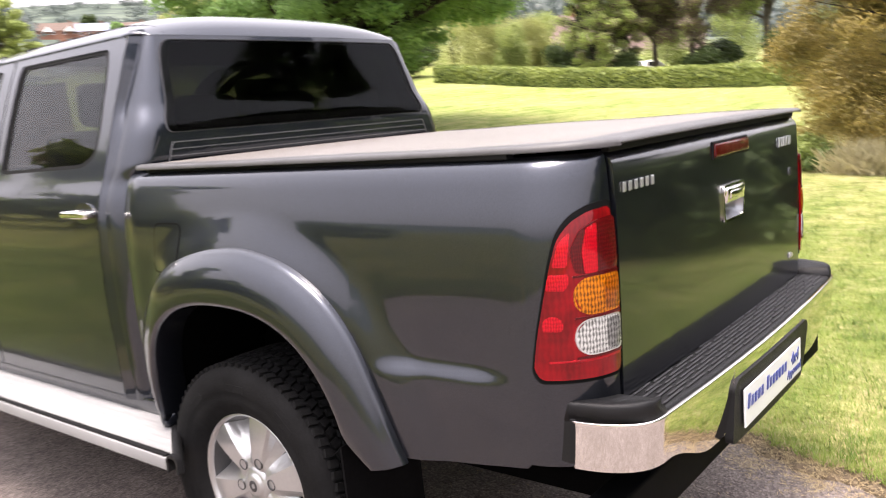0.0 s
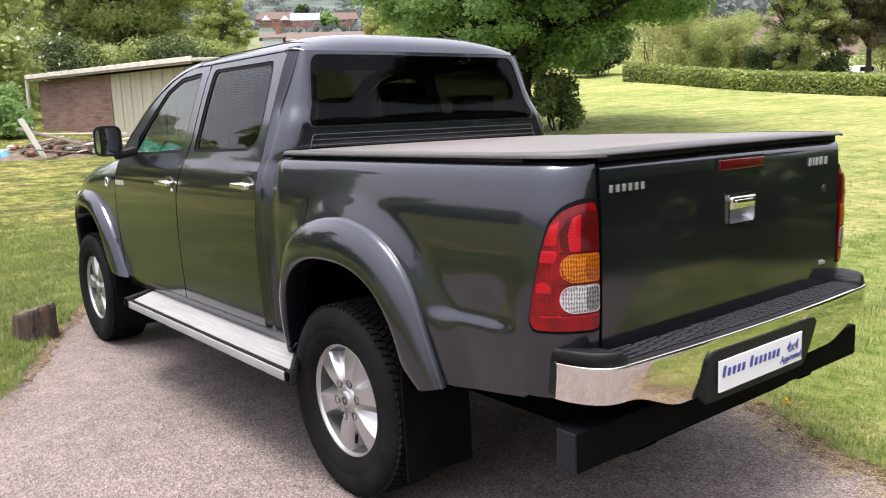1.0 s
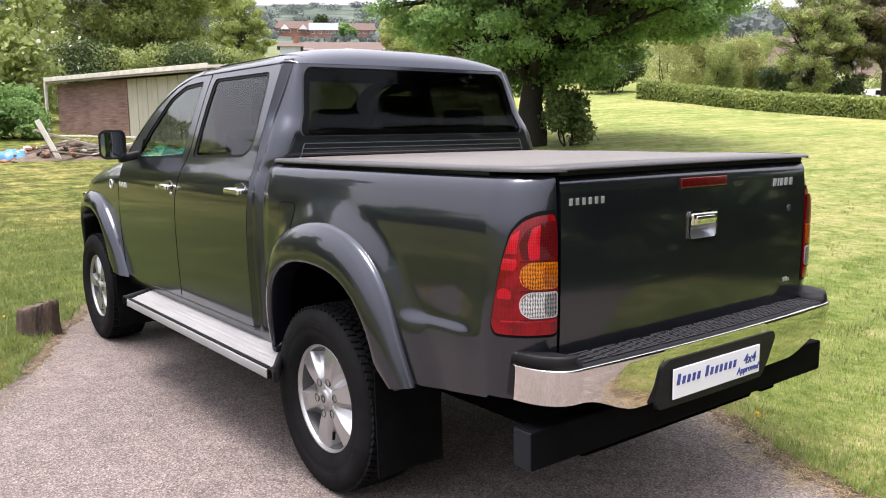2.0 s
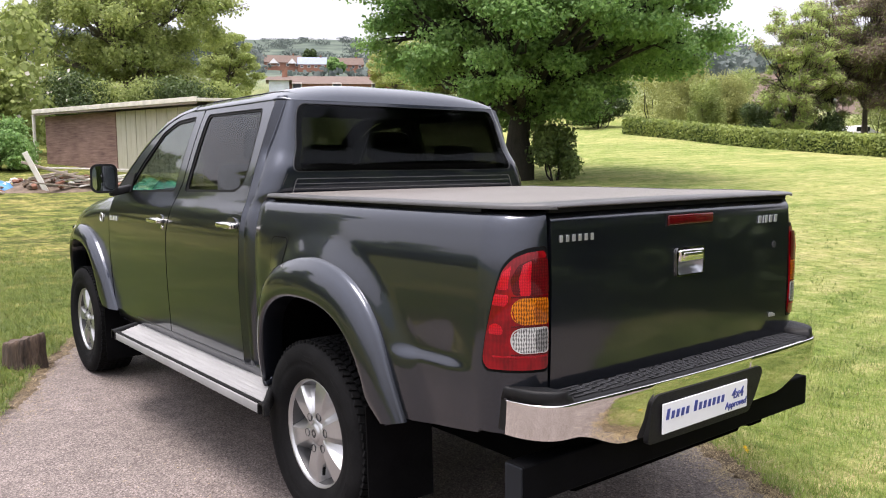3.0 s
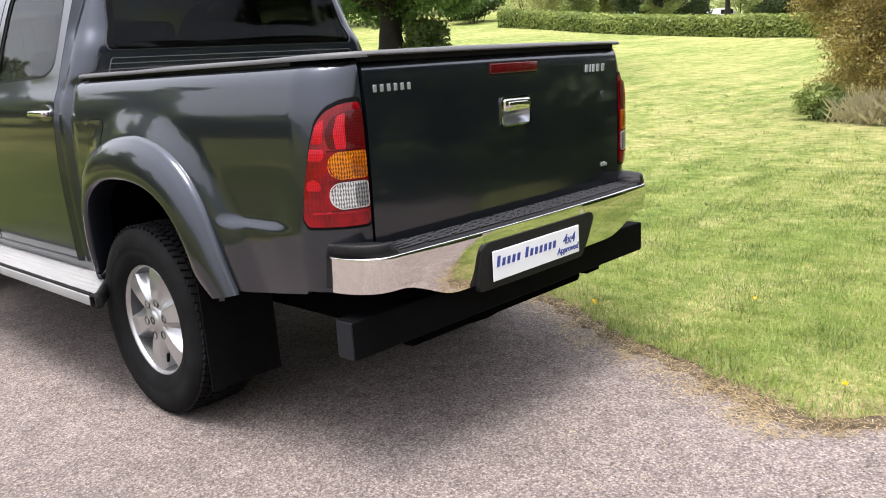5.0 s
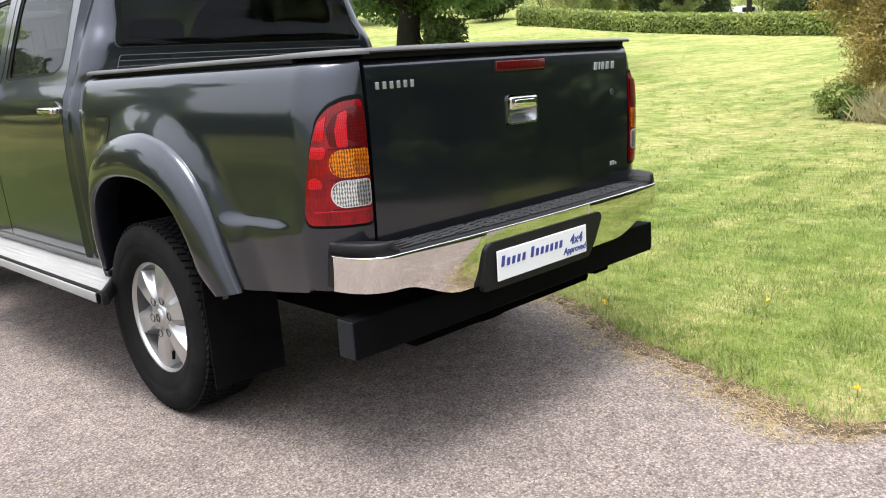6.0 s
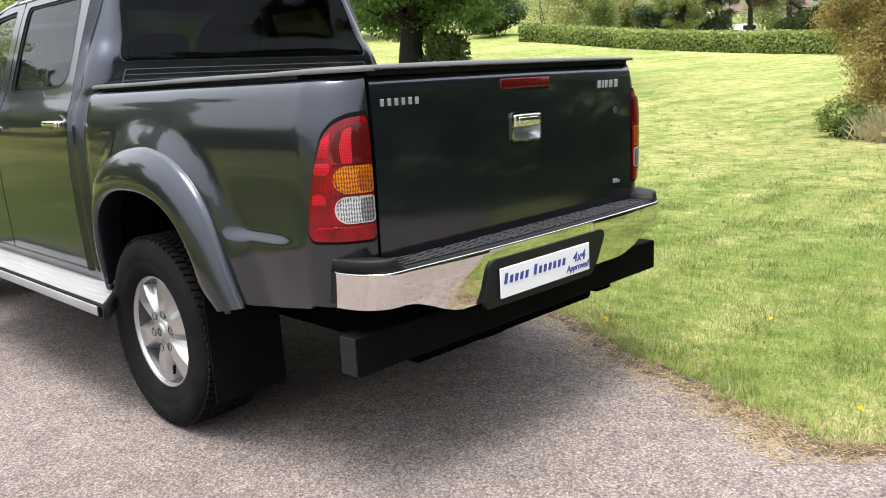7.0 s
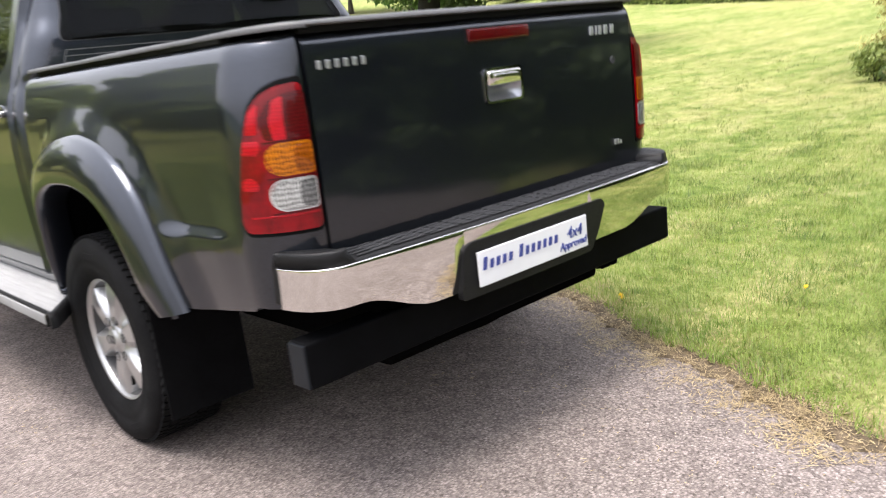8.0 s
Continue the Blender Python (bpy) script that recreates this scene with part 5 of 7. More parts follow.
# wheels
def build_wheel(name, label):
    """One wheel about its own centre; the outer face looks to -x."""
    w = thing(name, (0, 0, 0), label, "")
    prof = [(0.095, 0.200), (0.105, 0.235), (0.112, 0.29), (0.105, 0.330), (0.088, 0.347), (-0.116, 0.349), (-0.134, 0.340), (-0.142, 0.312), (-0.1425, 0.28), (-0.1395, 0.275), (-0.1415, 0.262), (-0.134, 0.235), (-0.120, 0.215), (-0.110, 0.203), (-0.09, 0.198)]
    tyre = part("tyre", lathe(prof, 72, (0, 0, 0)), TYRE, w, "black all-terrain tyre", True)
    bm = bmesh.new()
    n = 74
    for k in range(n):
        a = 360.0 * k / n
        for j, off in enumerate((-0.108, -0.076, -0.044, -0.012, 0.020, 0.052, 0.080)):
            r = 0.351 if abs(off) < 0.07 else 0.349
            m = turn("X", -a - (2.4 if j % 2 else 0)) @ Matrix.Translation((off, 0, r)) @ turn("Z", 18 if j % 2 else -14)
            sx = 0.027
            t = box_bm((sx, 0.021, 0.018), (0, 0, 0))
            bmesh.ops.transform(t, matrix=m, verts=t.verts)
            add_bm(bm, t)
    tagged(part("tread", bm, TYRE, tyre, "chunky tread blocks"), kind="stuff")
    for k in (0, 1, 2, 4, 5, 6, 8):
        part("raised_mark", box_bm((0.003, 0.075, 0.022), bevel=0.001, segments=1), TYRE, tyre).matrix_basis = turn("X", -40.0 * k) @ Matrix.Translation((-0.1415, 0, 0.292))
    rim = part("rim", lathe([(-0.102, 0.1985), (-0.108, 0.2000), (-0.114, 0.2045), (-0.118, 0.2085), (-0.114, 0.2105), (-0.100, 0.207)], 72, (0, 0, 0)), ALLOY, w, "silver six-spoke alloy rim", True)
    part("barrel", lathe([(-0.103, 0.1985), (-0.06, 0.182), (0.08, 0.178), (0.082, 0.02)], 60, (0, 0, 0)), ALLOY_SHADE, rim, "inner barrel with shade in its colour", True)
    part("brake_drum", lathe([(0.00, 0.0), (0.00, 0.135), (0.05, 0.14), (0.07, 0.14)], 40, (0, 0, 0)), DARK, rim, "", True)

    def spoke():
        rows = []
        for r in np.linspace(0.048, 0.199, 18):
            q = (r - 0.048) / 0.151
            face = (0.017 + 0.027 * q) / r
            side = radians(30 - 7.5 * sstep(0.45, 0.95, q))
            face = min(face, side * 0.75)
            dish = -0.107 - 0.004 * math.sin(math.pi * q) + 0.004 * (q - 0.4) ** 2
            drop = 0.004 + 0.056 * sstep(0.10, 0.75, q)
            row = []
            for u in np.linspace(-1, 1, 23):
                a = abs(u)
                if a < 0.62:
                    ang, d = face * a / 0.62, 0.0015 * (a / 0.62) ** 6
                else:
                    k = (a - 0.62) / 0.38
                    ang, d = face + (side - face) * k, 0.0015 + drop * k ** 0.62
                ang = math.copysign(ang, u)
                row.append((dish + d, r * math.sin(ang), r * math.cos(ang)))
            rows.append(row)
        return sheet(rows, 0.006, LEFT)
    sv, sf = spoke()
    first = None
    for k in range(6):
        if first is None:
            first = link_mesh("spoke", sv, sf, ALLOY, rim, smooth=False)
            ob = first
        else:
            ob = new("spoke", first.data)
            ob.parent = rim
        ob.matrix_basis = turn("X", 60 * k + 12)
    part("hub", lathe([(-0.119, 0.0), (-0.1195, 0.024), (-0.117, 0.031), (-0.111, 0.034), (-0.110, 0.038), (-0.106, 0.050), (-0.09, 0.056), (-0.05, 0.060)], 48, (0, 0, 0)), ALLOY, rim, "centre cap", True)
    part("cap_mark", lathe([(-0.1200, 0.007), (-0.1212, 0.009), (-0.1212, 0.014), (-0.1200, 0.017)], 24, (0, 0, 0)), ALLOY_SHADE, rim)
    for k in range(6):
        a = radians(60 * k + 42)
        y, z = 0.069 * math.sin(a), 0.069 * math.cos(a)
        part("bolt_hole", lathe([(-0.098, 0.0), (-0.098, 0.0130), (-0.1115, 0.0142), (-0.1105, 0.0162), (-0.080, 0.0170)], 20, (0, y, z)), ALLOY_SHADE, rim, "", True)
        part("wheel_nut", lathe([(-0.1075, 0.0), (-0.1075, 0.0065), (-0.090, 0.0075)], 6, (0, y, z)), ALLOY_SHADE, rim)
    part("valve", box_bm((0.012, 0.007, 0.035), (-0.09, -0.02, -0.15), turn("X", 10), bevel=0.003), TRIM, rim)
    return w


wheel = build_wheel("wheel", "road wheel with silver six-spoke alloy rim")
wheel.parent = truck
wheel.matrix_basis = pose(-0.742, 0, 0.360, 0)
for x, y, rz, rx in ((-0.742, 3.085, 0, 23), (0.742, 0, 180, 40), (0.742, 3.085, 180, 71)):
    copy_thing(wheel, pose(x, y, 0.360, rx, 0, rz))


# wheel housings, mud flaps and the dark underside, which keeps light out below the truck
def housing(spec, mirror):
    yc, a, h, z0 = spec
    rows = []
    for t in np.linspace(0, 1, 31):
        v = -math.cos(math.pi * t)
        y, z = yc - (a + 0.02) * v, z0 + (h + 0.02) * (1 - abs(v) ** 2.5) ** 0.4
        if t in (0, 1):
            z = 0.54
        rows.append([(-x, y, z) for x in (0.825, 0.7, 0.55, 0.46)])
    return sheet(rows, 0.01, (0, 0, 1), mirror=mirror)


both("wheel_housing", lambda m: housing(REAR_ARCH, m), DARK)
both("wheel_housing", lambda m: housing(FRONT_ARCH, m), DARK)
for sx in (-1, 1):
    for y in (-0.395, 2.60):
        rows = []
        for z in np.linspace(0.182 if y < 0 else 0.17, 0.56, 10):
            rows.append([(sx * (0.878 - 0.28 * u), y - 0.03 * (0.56 - z) + 0.01 * math.sin(u * 3), z + (0.02 * (u - 0.3) ** 2 if z < 0.15 else 0)) for u in np.linspace(0, 1, 7)])
        vs, fs = sheet(rows, 0.006, (0, -1, 0))
        link_mesh("mud_flap", vs, fs, FLAP, truck, "black rubber mud flap")
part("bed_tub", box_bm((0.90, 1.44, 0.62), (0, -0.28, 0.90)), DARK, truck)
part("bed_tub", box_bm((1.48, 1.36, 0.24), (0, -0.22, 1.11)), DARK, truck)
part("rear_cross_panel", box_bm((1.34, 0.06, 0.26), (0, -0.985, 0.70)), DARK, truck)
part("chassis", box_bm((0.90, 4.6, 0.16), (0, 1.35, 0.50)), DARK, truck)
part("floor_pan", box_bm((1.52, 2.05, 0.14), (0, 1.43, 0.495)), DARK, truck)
# unseen tank, gearbox, cross member and spare wheel added to block light underneath
part("tank_blocker", box_bm((0.40, 1.05, 0.22), (-0.34, 0.92, 0.40), bevel=0.05, segments=3), DARK, truck, "", True)
part("gearbox_blocker", box_bm((0.36, 1.00, 0.24), (0.05, 1.95, 0.38), bevel=0.06, segments=3), DARK, truck, "", True)
part("cross_member_blocker", box_bm((0.96, 0.10, 0.14), (0, -0.93, 0.40), bevel=0.02), DARK, truck)
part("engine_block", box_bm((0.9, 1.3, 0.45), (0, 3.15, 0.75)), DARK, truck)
part("spare_wheel_blocker", lathe([(-0.10, 0.0), (-0.10, 0.32), (-0.06, 0.355), (0.06, 0.355), (0.10, 0.32), (0.10, 0.0)], 36, (0, 0, 0)), DARK, truck, "unseen dark spare wheel added under the bed to block light", True).matrix_basis = Matrix.Translation((0, -0.56, 0.385)) @ turn("Y", 90)
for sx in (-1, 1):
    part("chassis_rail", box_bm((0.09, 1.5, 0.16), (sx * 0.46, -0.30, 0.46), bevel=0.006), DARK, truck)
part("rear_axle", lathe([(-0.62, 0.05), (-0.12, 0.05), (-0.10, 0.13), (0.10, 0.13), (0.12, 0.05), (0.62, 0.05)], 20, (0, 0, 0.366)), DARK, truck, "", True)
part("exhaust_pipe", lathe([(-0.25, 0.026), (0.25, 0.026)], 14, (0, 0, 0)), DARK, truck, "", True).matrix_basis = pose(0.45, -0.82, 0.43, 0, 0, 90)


# sills and side steps
def sill(mirror):
    rows = [[(-x, y, z) for x, z in ((0.812, 0.510), (0.815, 0.495), (0.810, 0.465), (0.79, 0.435), (0.70, 0.43))] for y in np.linspace(0.48, 2.52, 20)]
    return sheet(rows, 0.01, LEFT, mirror=mirror)


both("sill", sill, PAINT)


def build_step(sx):
    rear = lambda x: 0.20 + 0.21 * min(1.0, max(0.0, (0.975 - x) / 0.135))
    front = lambda x: 1.99 + 0.22 * min(1.0, max(0.0, (0.985 - x) / 0.27))
    rows = []
    for v in np.linspace(0, 1, 26):
        row = []
        for k in range(28):
            x = 0.985 - 0.27 * k / 27
            z = 0.452 + 0.012 * k / 27 + (0.003 if k % 3 == 1 and 4 < k < 25 else 0.0)
            row.append((sx * x, rear(x) + (front(x) - rear(x)) * v, z))
        rows.append(row)
    vs, fs = sheet(rows, 0.014, (0, 0, 1))
    st = link_mesh("side_step", vs, fs, STEP_ALLOY, truck, "ribbed aluminium side step")
    part("step_edge", box_bm((0.014, 1.79, 0.040), (sx * 0.989, 1.095, 0.437), bevel=0.005, segments=3), STEP_ALLOY, st, "rounded aluminium nosing", True)
    part("edge_strip", box_bm((0.018, 1.78, 0.010), (sx * 0.984, 1.095, 0.4585), bevel=0.003), TRIM, st, "black rubber strip")
    for lo, hi, edge in ((-0.055, 0.0, rear), (0.0, 0.075, front)):
        rows = []
        for x in np.linspace(0.997, 0.73, 14):
            y0, y1 = edge(x) + lo, edge(x) + hi
            rows.append([(sx * x, y0, 0.416), (sx * x, y0, 0.452), (sx * x, y0 + 0.012, 0.4665), (sx * x, y1 - 0.012, 0.4665), (sx * x, y1, 0.452), (sx * x, y1, 0.416)])
        vs, fs = sheet(rows, 0.008, (0, 0, 1))
        link_mesh("step_end", vs, fs, PLASTIC, st, "black end cap")
    part("scuff_trim", box_bm((0.010, 1.45, 0.010), (sx * 0.822, 1.40, 0.506), bevel=0.004), SEAM, st, "", True)
    for y in (0.55, 1.15, 1.85):
        part("step_bracket", box_bm((0.30, 0.06, 0.03), (sx * 0.72, y, 0.415), bevel=0.004), DARK, st)


build_step(-1)
build_step(1)


# mirrors
def build_mirror(sx):
    rows = []
    for t in np.linspace(0, 1, 12):
        k = math.sqrt(max(0.0, 1 - (t * 2 - 1) ** 4)) if 0 < t < 1 else 0.15
        ring = []
        for a in np.linspace(0, 2 * math.pi, 25)[:-1]:
            ca, sa = math.cos(a), math.sin(a)
            px = (abs(ca) ** 0.55) * (1 if ca > 0 else -1)
            pz = (abs(sa) ** 0.55) * (1 if sa > 0 else -1)
            depth = 2.190 + 0.10 * (1 - math.cos(t * math.pi / 2))
            sc = math.cos(t * math.pi / 2) ** 0.45 if t < 1 else 0.05
            ring.append((sx * (0.955 + 0.074 * px * sc), depth, 1.316 + 0.080 * pz * sc))
        rows.append(ring + ring[:1])
    vs, fs = ([p for r in rows for p in r], [(i * 25 + k, i * 25 + k + 1, (i + 1) * 25 + k + 1, (i + 1) * 25 + k) for i in range(11) for k in range(24)])
    mr = link_mesh("door_mirror", vs, fs, CHROME, truck, "door mirror with a bright back shell")
    face = round_poly([(-0.076, -0.083), (0.076, -0.083), (0.076, 0.083), (-0.076, 0.083)], 0.046, 8)
    glass = shrink(face, (0, 0), 0.86)
    put = lambda a, b: (-0.955 + a, 2.182 + 0.02 * (a / 0.09) ** 2, 1.316 + b)
    vs, fs = sheet(ring_rows(face, glass, (0, 0), put, 3, 60), 0.03, (0, -1, 0), closed=True, mirror=sx > 0)
    link_mesh("mirror_rim", vs, fs, PLASTIC, mr, "black mirror housing")
    put2 = lambda a, b: (-0.955 + a, 2.188 + 0.02 * (a / 0.09) ** 2, 1.316 + b)
    vs, fs = fan_sheet(glass, (0, 0), put2, 0.004, (0, -1, 0), mirror=sx > 0)
    link_mesh("mirror_glass", vs, fs, MIRROR, mr, "mirror glass")
    part("mirror_arm", box_bm((0.13, 0.06, 0.045), (sx * 0.850, 2.245, 1.245), turn("Y", 12 * sx), bevel=0.012, segments=3), PLASTIC, mr, "", True)
    tri = [(2.20, 1.232), (2.46, 1.228), (2.32, 1.345), (2.20, 1.345)]
    bm = bmesh.new()
    inn = [bm.verts.new((sx * (cab_w(z) + 0.001), y, z)) for y, z in tri]
    out = [bm.verts.new((sx * (cab_w(z) + 0.008), y, z)) for y, z in tri]
    bm.faces.new(inn)
    bm.faces.new(out[::-1])
    for i in range(4):
        bm.faces.new((inn[i], inn[(i + 1) % 4], out[(i + 1) % 4], out[i]))
    part("mirror_foot", bm, PLASTIC, mr)


build_mirror(-1)
build_mirror(1)
part("side_mark", lathe([(0, 0.022), (-0.004, 0.023), (-0.004, 0.030), (0, 0.031)], 24, (-0.848, 2.665, 1.068)), BADGE, truck, "", True)
for k in range(5):
    part("side_mark", box_bm((0.005, 0.020, 0.030), (-(cab_w(1.075) + 0.002), 2.49 - 0.031 * k, 1.073), turn("X", -12), bevel=0.002), BADGE, truck)


# cabin
def seat(x, y, w):
    s = part("seat", box_bm((w, 0.50, 0.18), (x, y + 0.18, 0.80), bevel=0.05, segments=3), SEAT, truck, "dark cloth seat", True)
    part("backrest", box_bm((w, 0.15, 0.58), (x, y - 0.10, 1.10), turn("X", 10), bevel=0.05, segments=3), SEAT, s, "", True)
    return s


for x in (-0.38, 0.38):
    s = seat(x, 1.45, 0.50)
    part("headrest", box_bm((0.26, 0.10, 0.17), (x, 1.27, 1.485), turn("X", 8), bevel=0.04, segments=3), SEAT, s, "", True)
s = seat(0, 0.76, 1.26)
for x in (-0.38, 0.0, 0.38):
    part("headrest", box_bm((0.24, 0.09, 0.12), (x, 0.665, 1.415), turn("X", 8), bevel=0.035, segments=3), SEAT, s, "", True)
part("dashboard", box_bm((1.40, 0.45, 0.32), (0, 2.28, 1.05), bevel=0.06, segments=3), INTERIOR, truck, "dark dashboard", True)
part("parcel_wall", box_bm((1.36, 0.03, 0.78), (0, 0.575, 0.91)), INTERIOR, truck)
pts = [(0.38 + 0.185 * math.cos(a), 1.93 - 0.07 * math.sin(a), 1.20 + 0.17 * math.sin(a)) for a in np.linspace(0, 2 * math.pi, 33)]
vs, fs = tube_arrays(pts, [0.015] * 33, 8)
sw = link_mesh("steering_wheel", vs, fs, INTERIOR, truck, "black steering wheel")
part("steering_hub", box_bm((0.20, 0.05, 0.12), (0.38, 1.95, 1.19), turn("X", -22), bevel=0.02), INTERIOR, sw)
part("headlining", box_bm((1.10, 0.80, 0.02), (0, 1.10, 1.665)), SEAT, truck)
# ---- trees, hedge and shrubs round the lawn ----
tree("maple_tree", at_az(43.4, 27), "large spreading maple in fresh green leaf with a dark trunk", 10.8, 1.0, 6.9, 0.46, LEAF_MAPLE, BARK, 260000, 0.084, 3, clumps=340, lean=(0.7, -0.6), clump_r=0.100, spread=1.35, hollow=0.1)
bush("evergreen_shrub", at_az(46.2, 26.6), "dark glossy shrub growing at the foot of the maple", (1.10, 1.0, 1.90), LEAF_SHRUB, 5200, 0.085, 4, 26)
tree("field_tree", at_az(17.8, 52), "broad olive-green tree with visible limbs behind the shed", 15.5, -0.6, 7.4, 0.42, LEAF_OLIVE, BARK_PALE, 125000, 0.115, 8, clumps=230, top=0.85, clump_r=0.150, spread=1.0, hollow=0.0)


def blossom_shrub():
    x, y, z = at_az(10.2, 38)
    root = bush("blossom_shrub", (x, y, z), "leggy shrub with scattered white blossom by the shed", (2.6, 2.6, 6.5), LEAF_OLIVE, 3800, 0.20, 15, 14, stems=9)
    rng = np.random.default_rng(5)
    V, F = leaf_cloud([(0, 0, 3.2)], [(2.8, 2.6, 2.8)], 150, 0.16, rng, 0.3, 1.0)
    cloud_object("blossom", V, F, BLOSSOM, root, "white blossom clusters")


blossom_shrub()


def hedge():
    """A clipped laurel hedge along the far side of the lawn."""
    rng = np.random.default_rng(21)
    root = thing("hedge", at_az(60, 50), "long low clipped laurel hedge along the lawn", "hedge")
    x0, y0, z0 = root.location
    pts = [at_az(a, d) for a, d in ((51.0, 56), (54, 54), (57.5, 52), (61, 50), (65, 48), (69, 46), (73, 44.5), (78, 43), (84, 42))]
    V, F = [], []
    core_v, core_f = [], []
    per = 2600
    prof = [(-0.42, 0.0), (-0.46, 0.6), (-0.38, 1.0), (0.0, 1.10), (0.38, 1.0), (0.46, 0.6), (0.42, 0.0)]
    for i, (a, b) in enumerate(zip(pts, pts[1:])):
        a, b = np.array(a), np.array(b)
        t = (b - a) / np.linalg.norm(b - a)
        n = np.array((-t[1], t[0], 0))
        L = np.linalg.norm(b - a)
        k = int(per * L / 3)
        s = rng.random(k)
        q = rng.random(k)
        seg = q * 6
        j = np.minimum(seg.astype(int), 5)
        f = seg - j
        P = np.array(prof)
        w = P[j] * (1 - f)[:, None] + P[j + 1] * f[:, None]
        lump = np.array([noise.noise((i * 3 + v * 3.0, float(u) * 0.7, 4)) for v, u in zip(s, j)]) * 0.06
        base = a + (b - a) * s[:, None]
        pos = base + n * (w[:, :1] * (1 + lump[:, None])) + np.array((0, 0, 1)) * (w[:, 1:] * (1 + lump[:, None]))
        pos += rng.normal(size=pos.shape) * 0.035
        nr = rng.normal(size=pos.shape) * 0.7 + n * np.sign(w[:, :1]) * 0.8 + np.array((0, 0, 0.5))
        nr /= np.linalg.norm(nr, axis=1, keepdims=True)
        u = np.cross(nr, rng.normal(size=pos.shape))
        u /= np.linalg.norm(u, axis=1, keepdims=True)
        v = np.cross(nr, u)
        sz = 0.085 * (0.7 + 0.7 * rng.random(k))[:, None]
        o = sum(len(z) for z in V)
        V.append(np.stack([pos - u * sz, pos - v * sz * 0.55, pos + u * sz, pos + v * sz * 0.55], 1).reshape(-1, 3))
        F.append(np.arange(k * 4).reshape(-1, 4) + o)
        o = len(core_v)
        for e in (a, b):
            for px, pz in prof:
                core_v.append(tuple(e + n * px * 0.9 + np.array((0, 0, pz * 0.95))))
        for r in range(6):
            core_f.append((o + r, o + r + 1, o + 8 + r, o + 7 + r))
    V = np.concatenate(V) - np.array((x0, y0, z0))
    cloud_object("leaves", V, np.concatenate(F), LEAF_HEDGE, root)
    # a dark-coloured sheet inside the leaves stands in for the hedge's inner shade
    link_mesh("shade_core", [(x - x0, y - y0, z - z0) for x, y, z in core_v], core_f, LEAF_DARK, root, "dark sheet for the shade inside the hedge")


hedge()

tree("garden_tree", at_az(61.6, 56), "thin young tree with light green leaf over the hedge", 9.6, 0.0, 3.0, 0.11, LEAF_SPRING, BARK, 46000, 0.075, 31, clumps=170, twigs=2600, clump_r=0.17, spread=1.0, hollow=0.0)
tree("garden_tree", at_az(63.6, 58), "thin young tree with light green leaf over the hedge", 10.5, 0.4, 2.6, 0.12, LEAF_SPRING, BARK, 26000, 0.075, 36, clumps=130, twigs=4000, clump_r=0.18, spread=1.0, hollow=0.0)
tree("garden_tree", at_az(65.6, 60), "tall half-bare tree with brown twigs over the hedge", 12, 0.6, 3.4, 0.20, LEAF_SPRING, BARK_PALE, 9000, 0.10, 32, clumps=80, twigs=12000, clump_r=0.2, hollow=0.05)
tree("garden_tree", at_az(67.9, 58), "tall half-bare tree with brown twigs over the hedge", 12, 0.6, 3.6, 0.22, LEAF_SPRING, BARK_PALE, 8000, 0.10, 33, clumps=80, twigs=13000, clump_r=0.2, hollow=0.05)
tree("garden_tree", at_az(72.5, 60), "tall half-bare tree with brown twigs over the hedge", 15, 2.5, 4.6, 0.28, LEAF_SPRING, BARK_PALE, 13000, 0.14, 34, clumps=22, twigs=4200)
tree("garden_tree", at_az(78, 57), "leafy garden tree behind the hedge", 13, 1.6, 4.6, 0.26, LEAF_DARK, BARK, 9000, 0.22, 35, clumps=22)
bush("willow_bush", at_az(54.6, 64), "yellow-green willowy shrub behind the hedge", (2.6, 2.6, 5.6), LEAF_WILLOW, 30000, 0.060, 41, 26, 2.6, droop=1.2)
bush("willow_bush", at_az(57.4, 66), "yellow-green willowy shrub behind the hedge", (2.3, 2.3, 4.6), LEAF_WILLOW, 24000, 0.060, 42, 26, 2.6, droop=1.2)
bush("garden_shrub", at_az(56.2, 60), "rounded green shrub behind the hedge", (1.6, 1.6, 4.2), LEAF_OLIVE, 16000, 0.075, 43, 22)
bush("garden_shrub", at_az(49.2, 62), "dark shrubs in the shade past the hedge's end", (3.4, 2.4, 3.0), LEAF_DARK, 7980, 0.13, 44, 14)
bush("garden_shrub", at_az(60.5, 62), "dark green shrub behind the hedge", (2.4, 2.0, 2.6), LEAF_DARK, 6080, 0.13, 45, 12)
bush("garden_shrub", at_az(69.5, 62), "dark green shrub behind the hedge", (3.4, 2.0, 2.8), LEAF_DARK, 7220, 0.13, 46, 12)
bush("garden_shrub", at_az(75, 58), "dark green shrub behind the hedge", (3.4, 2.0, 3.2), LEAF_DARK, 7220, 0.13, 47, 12)


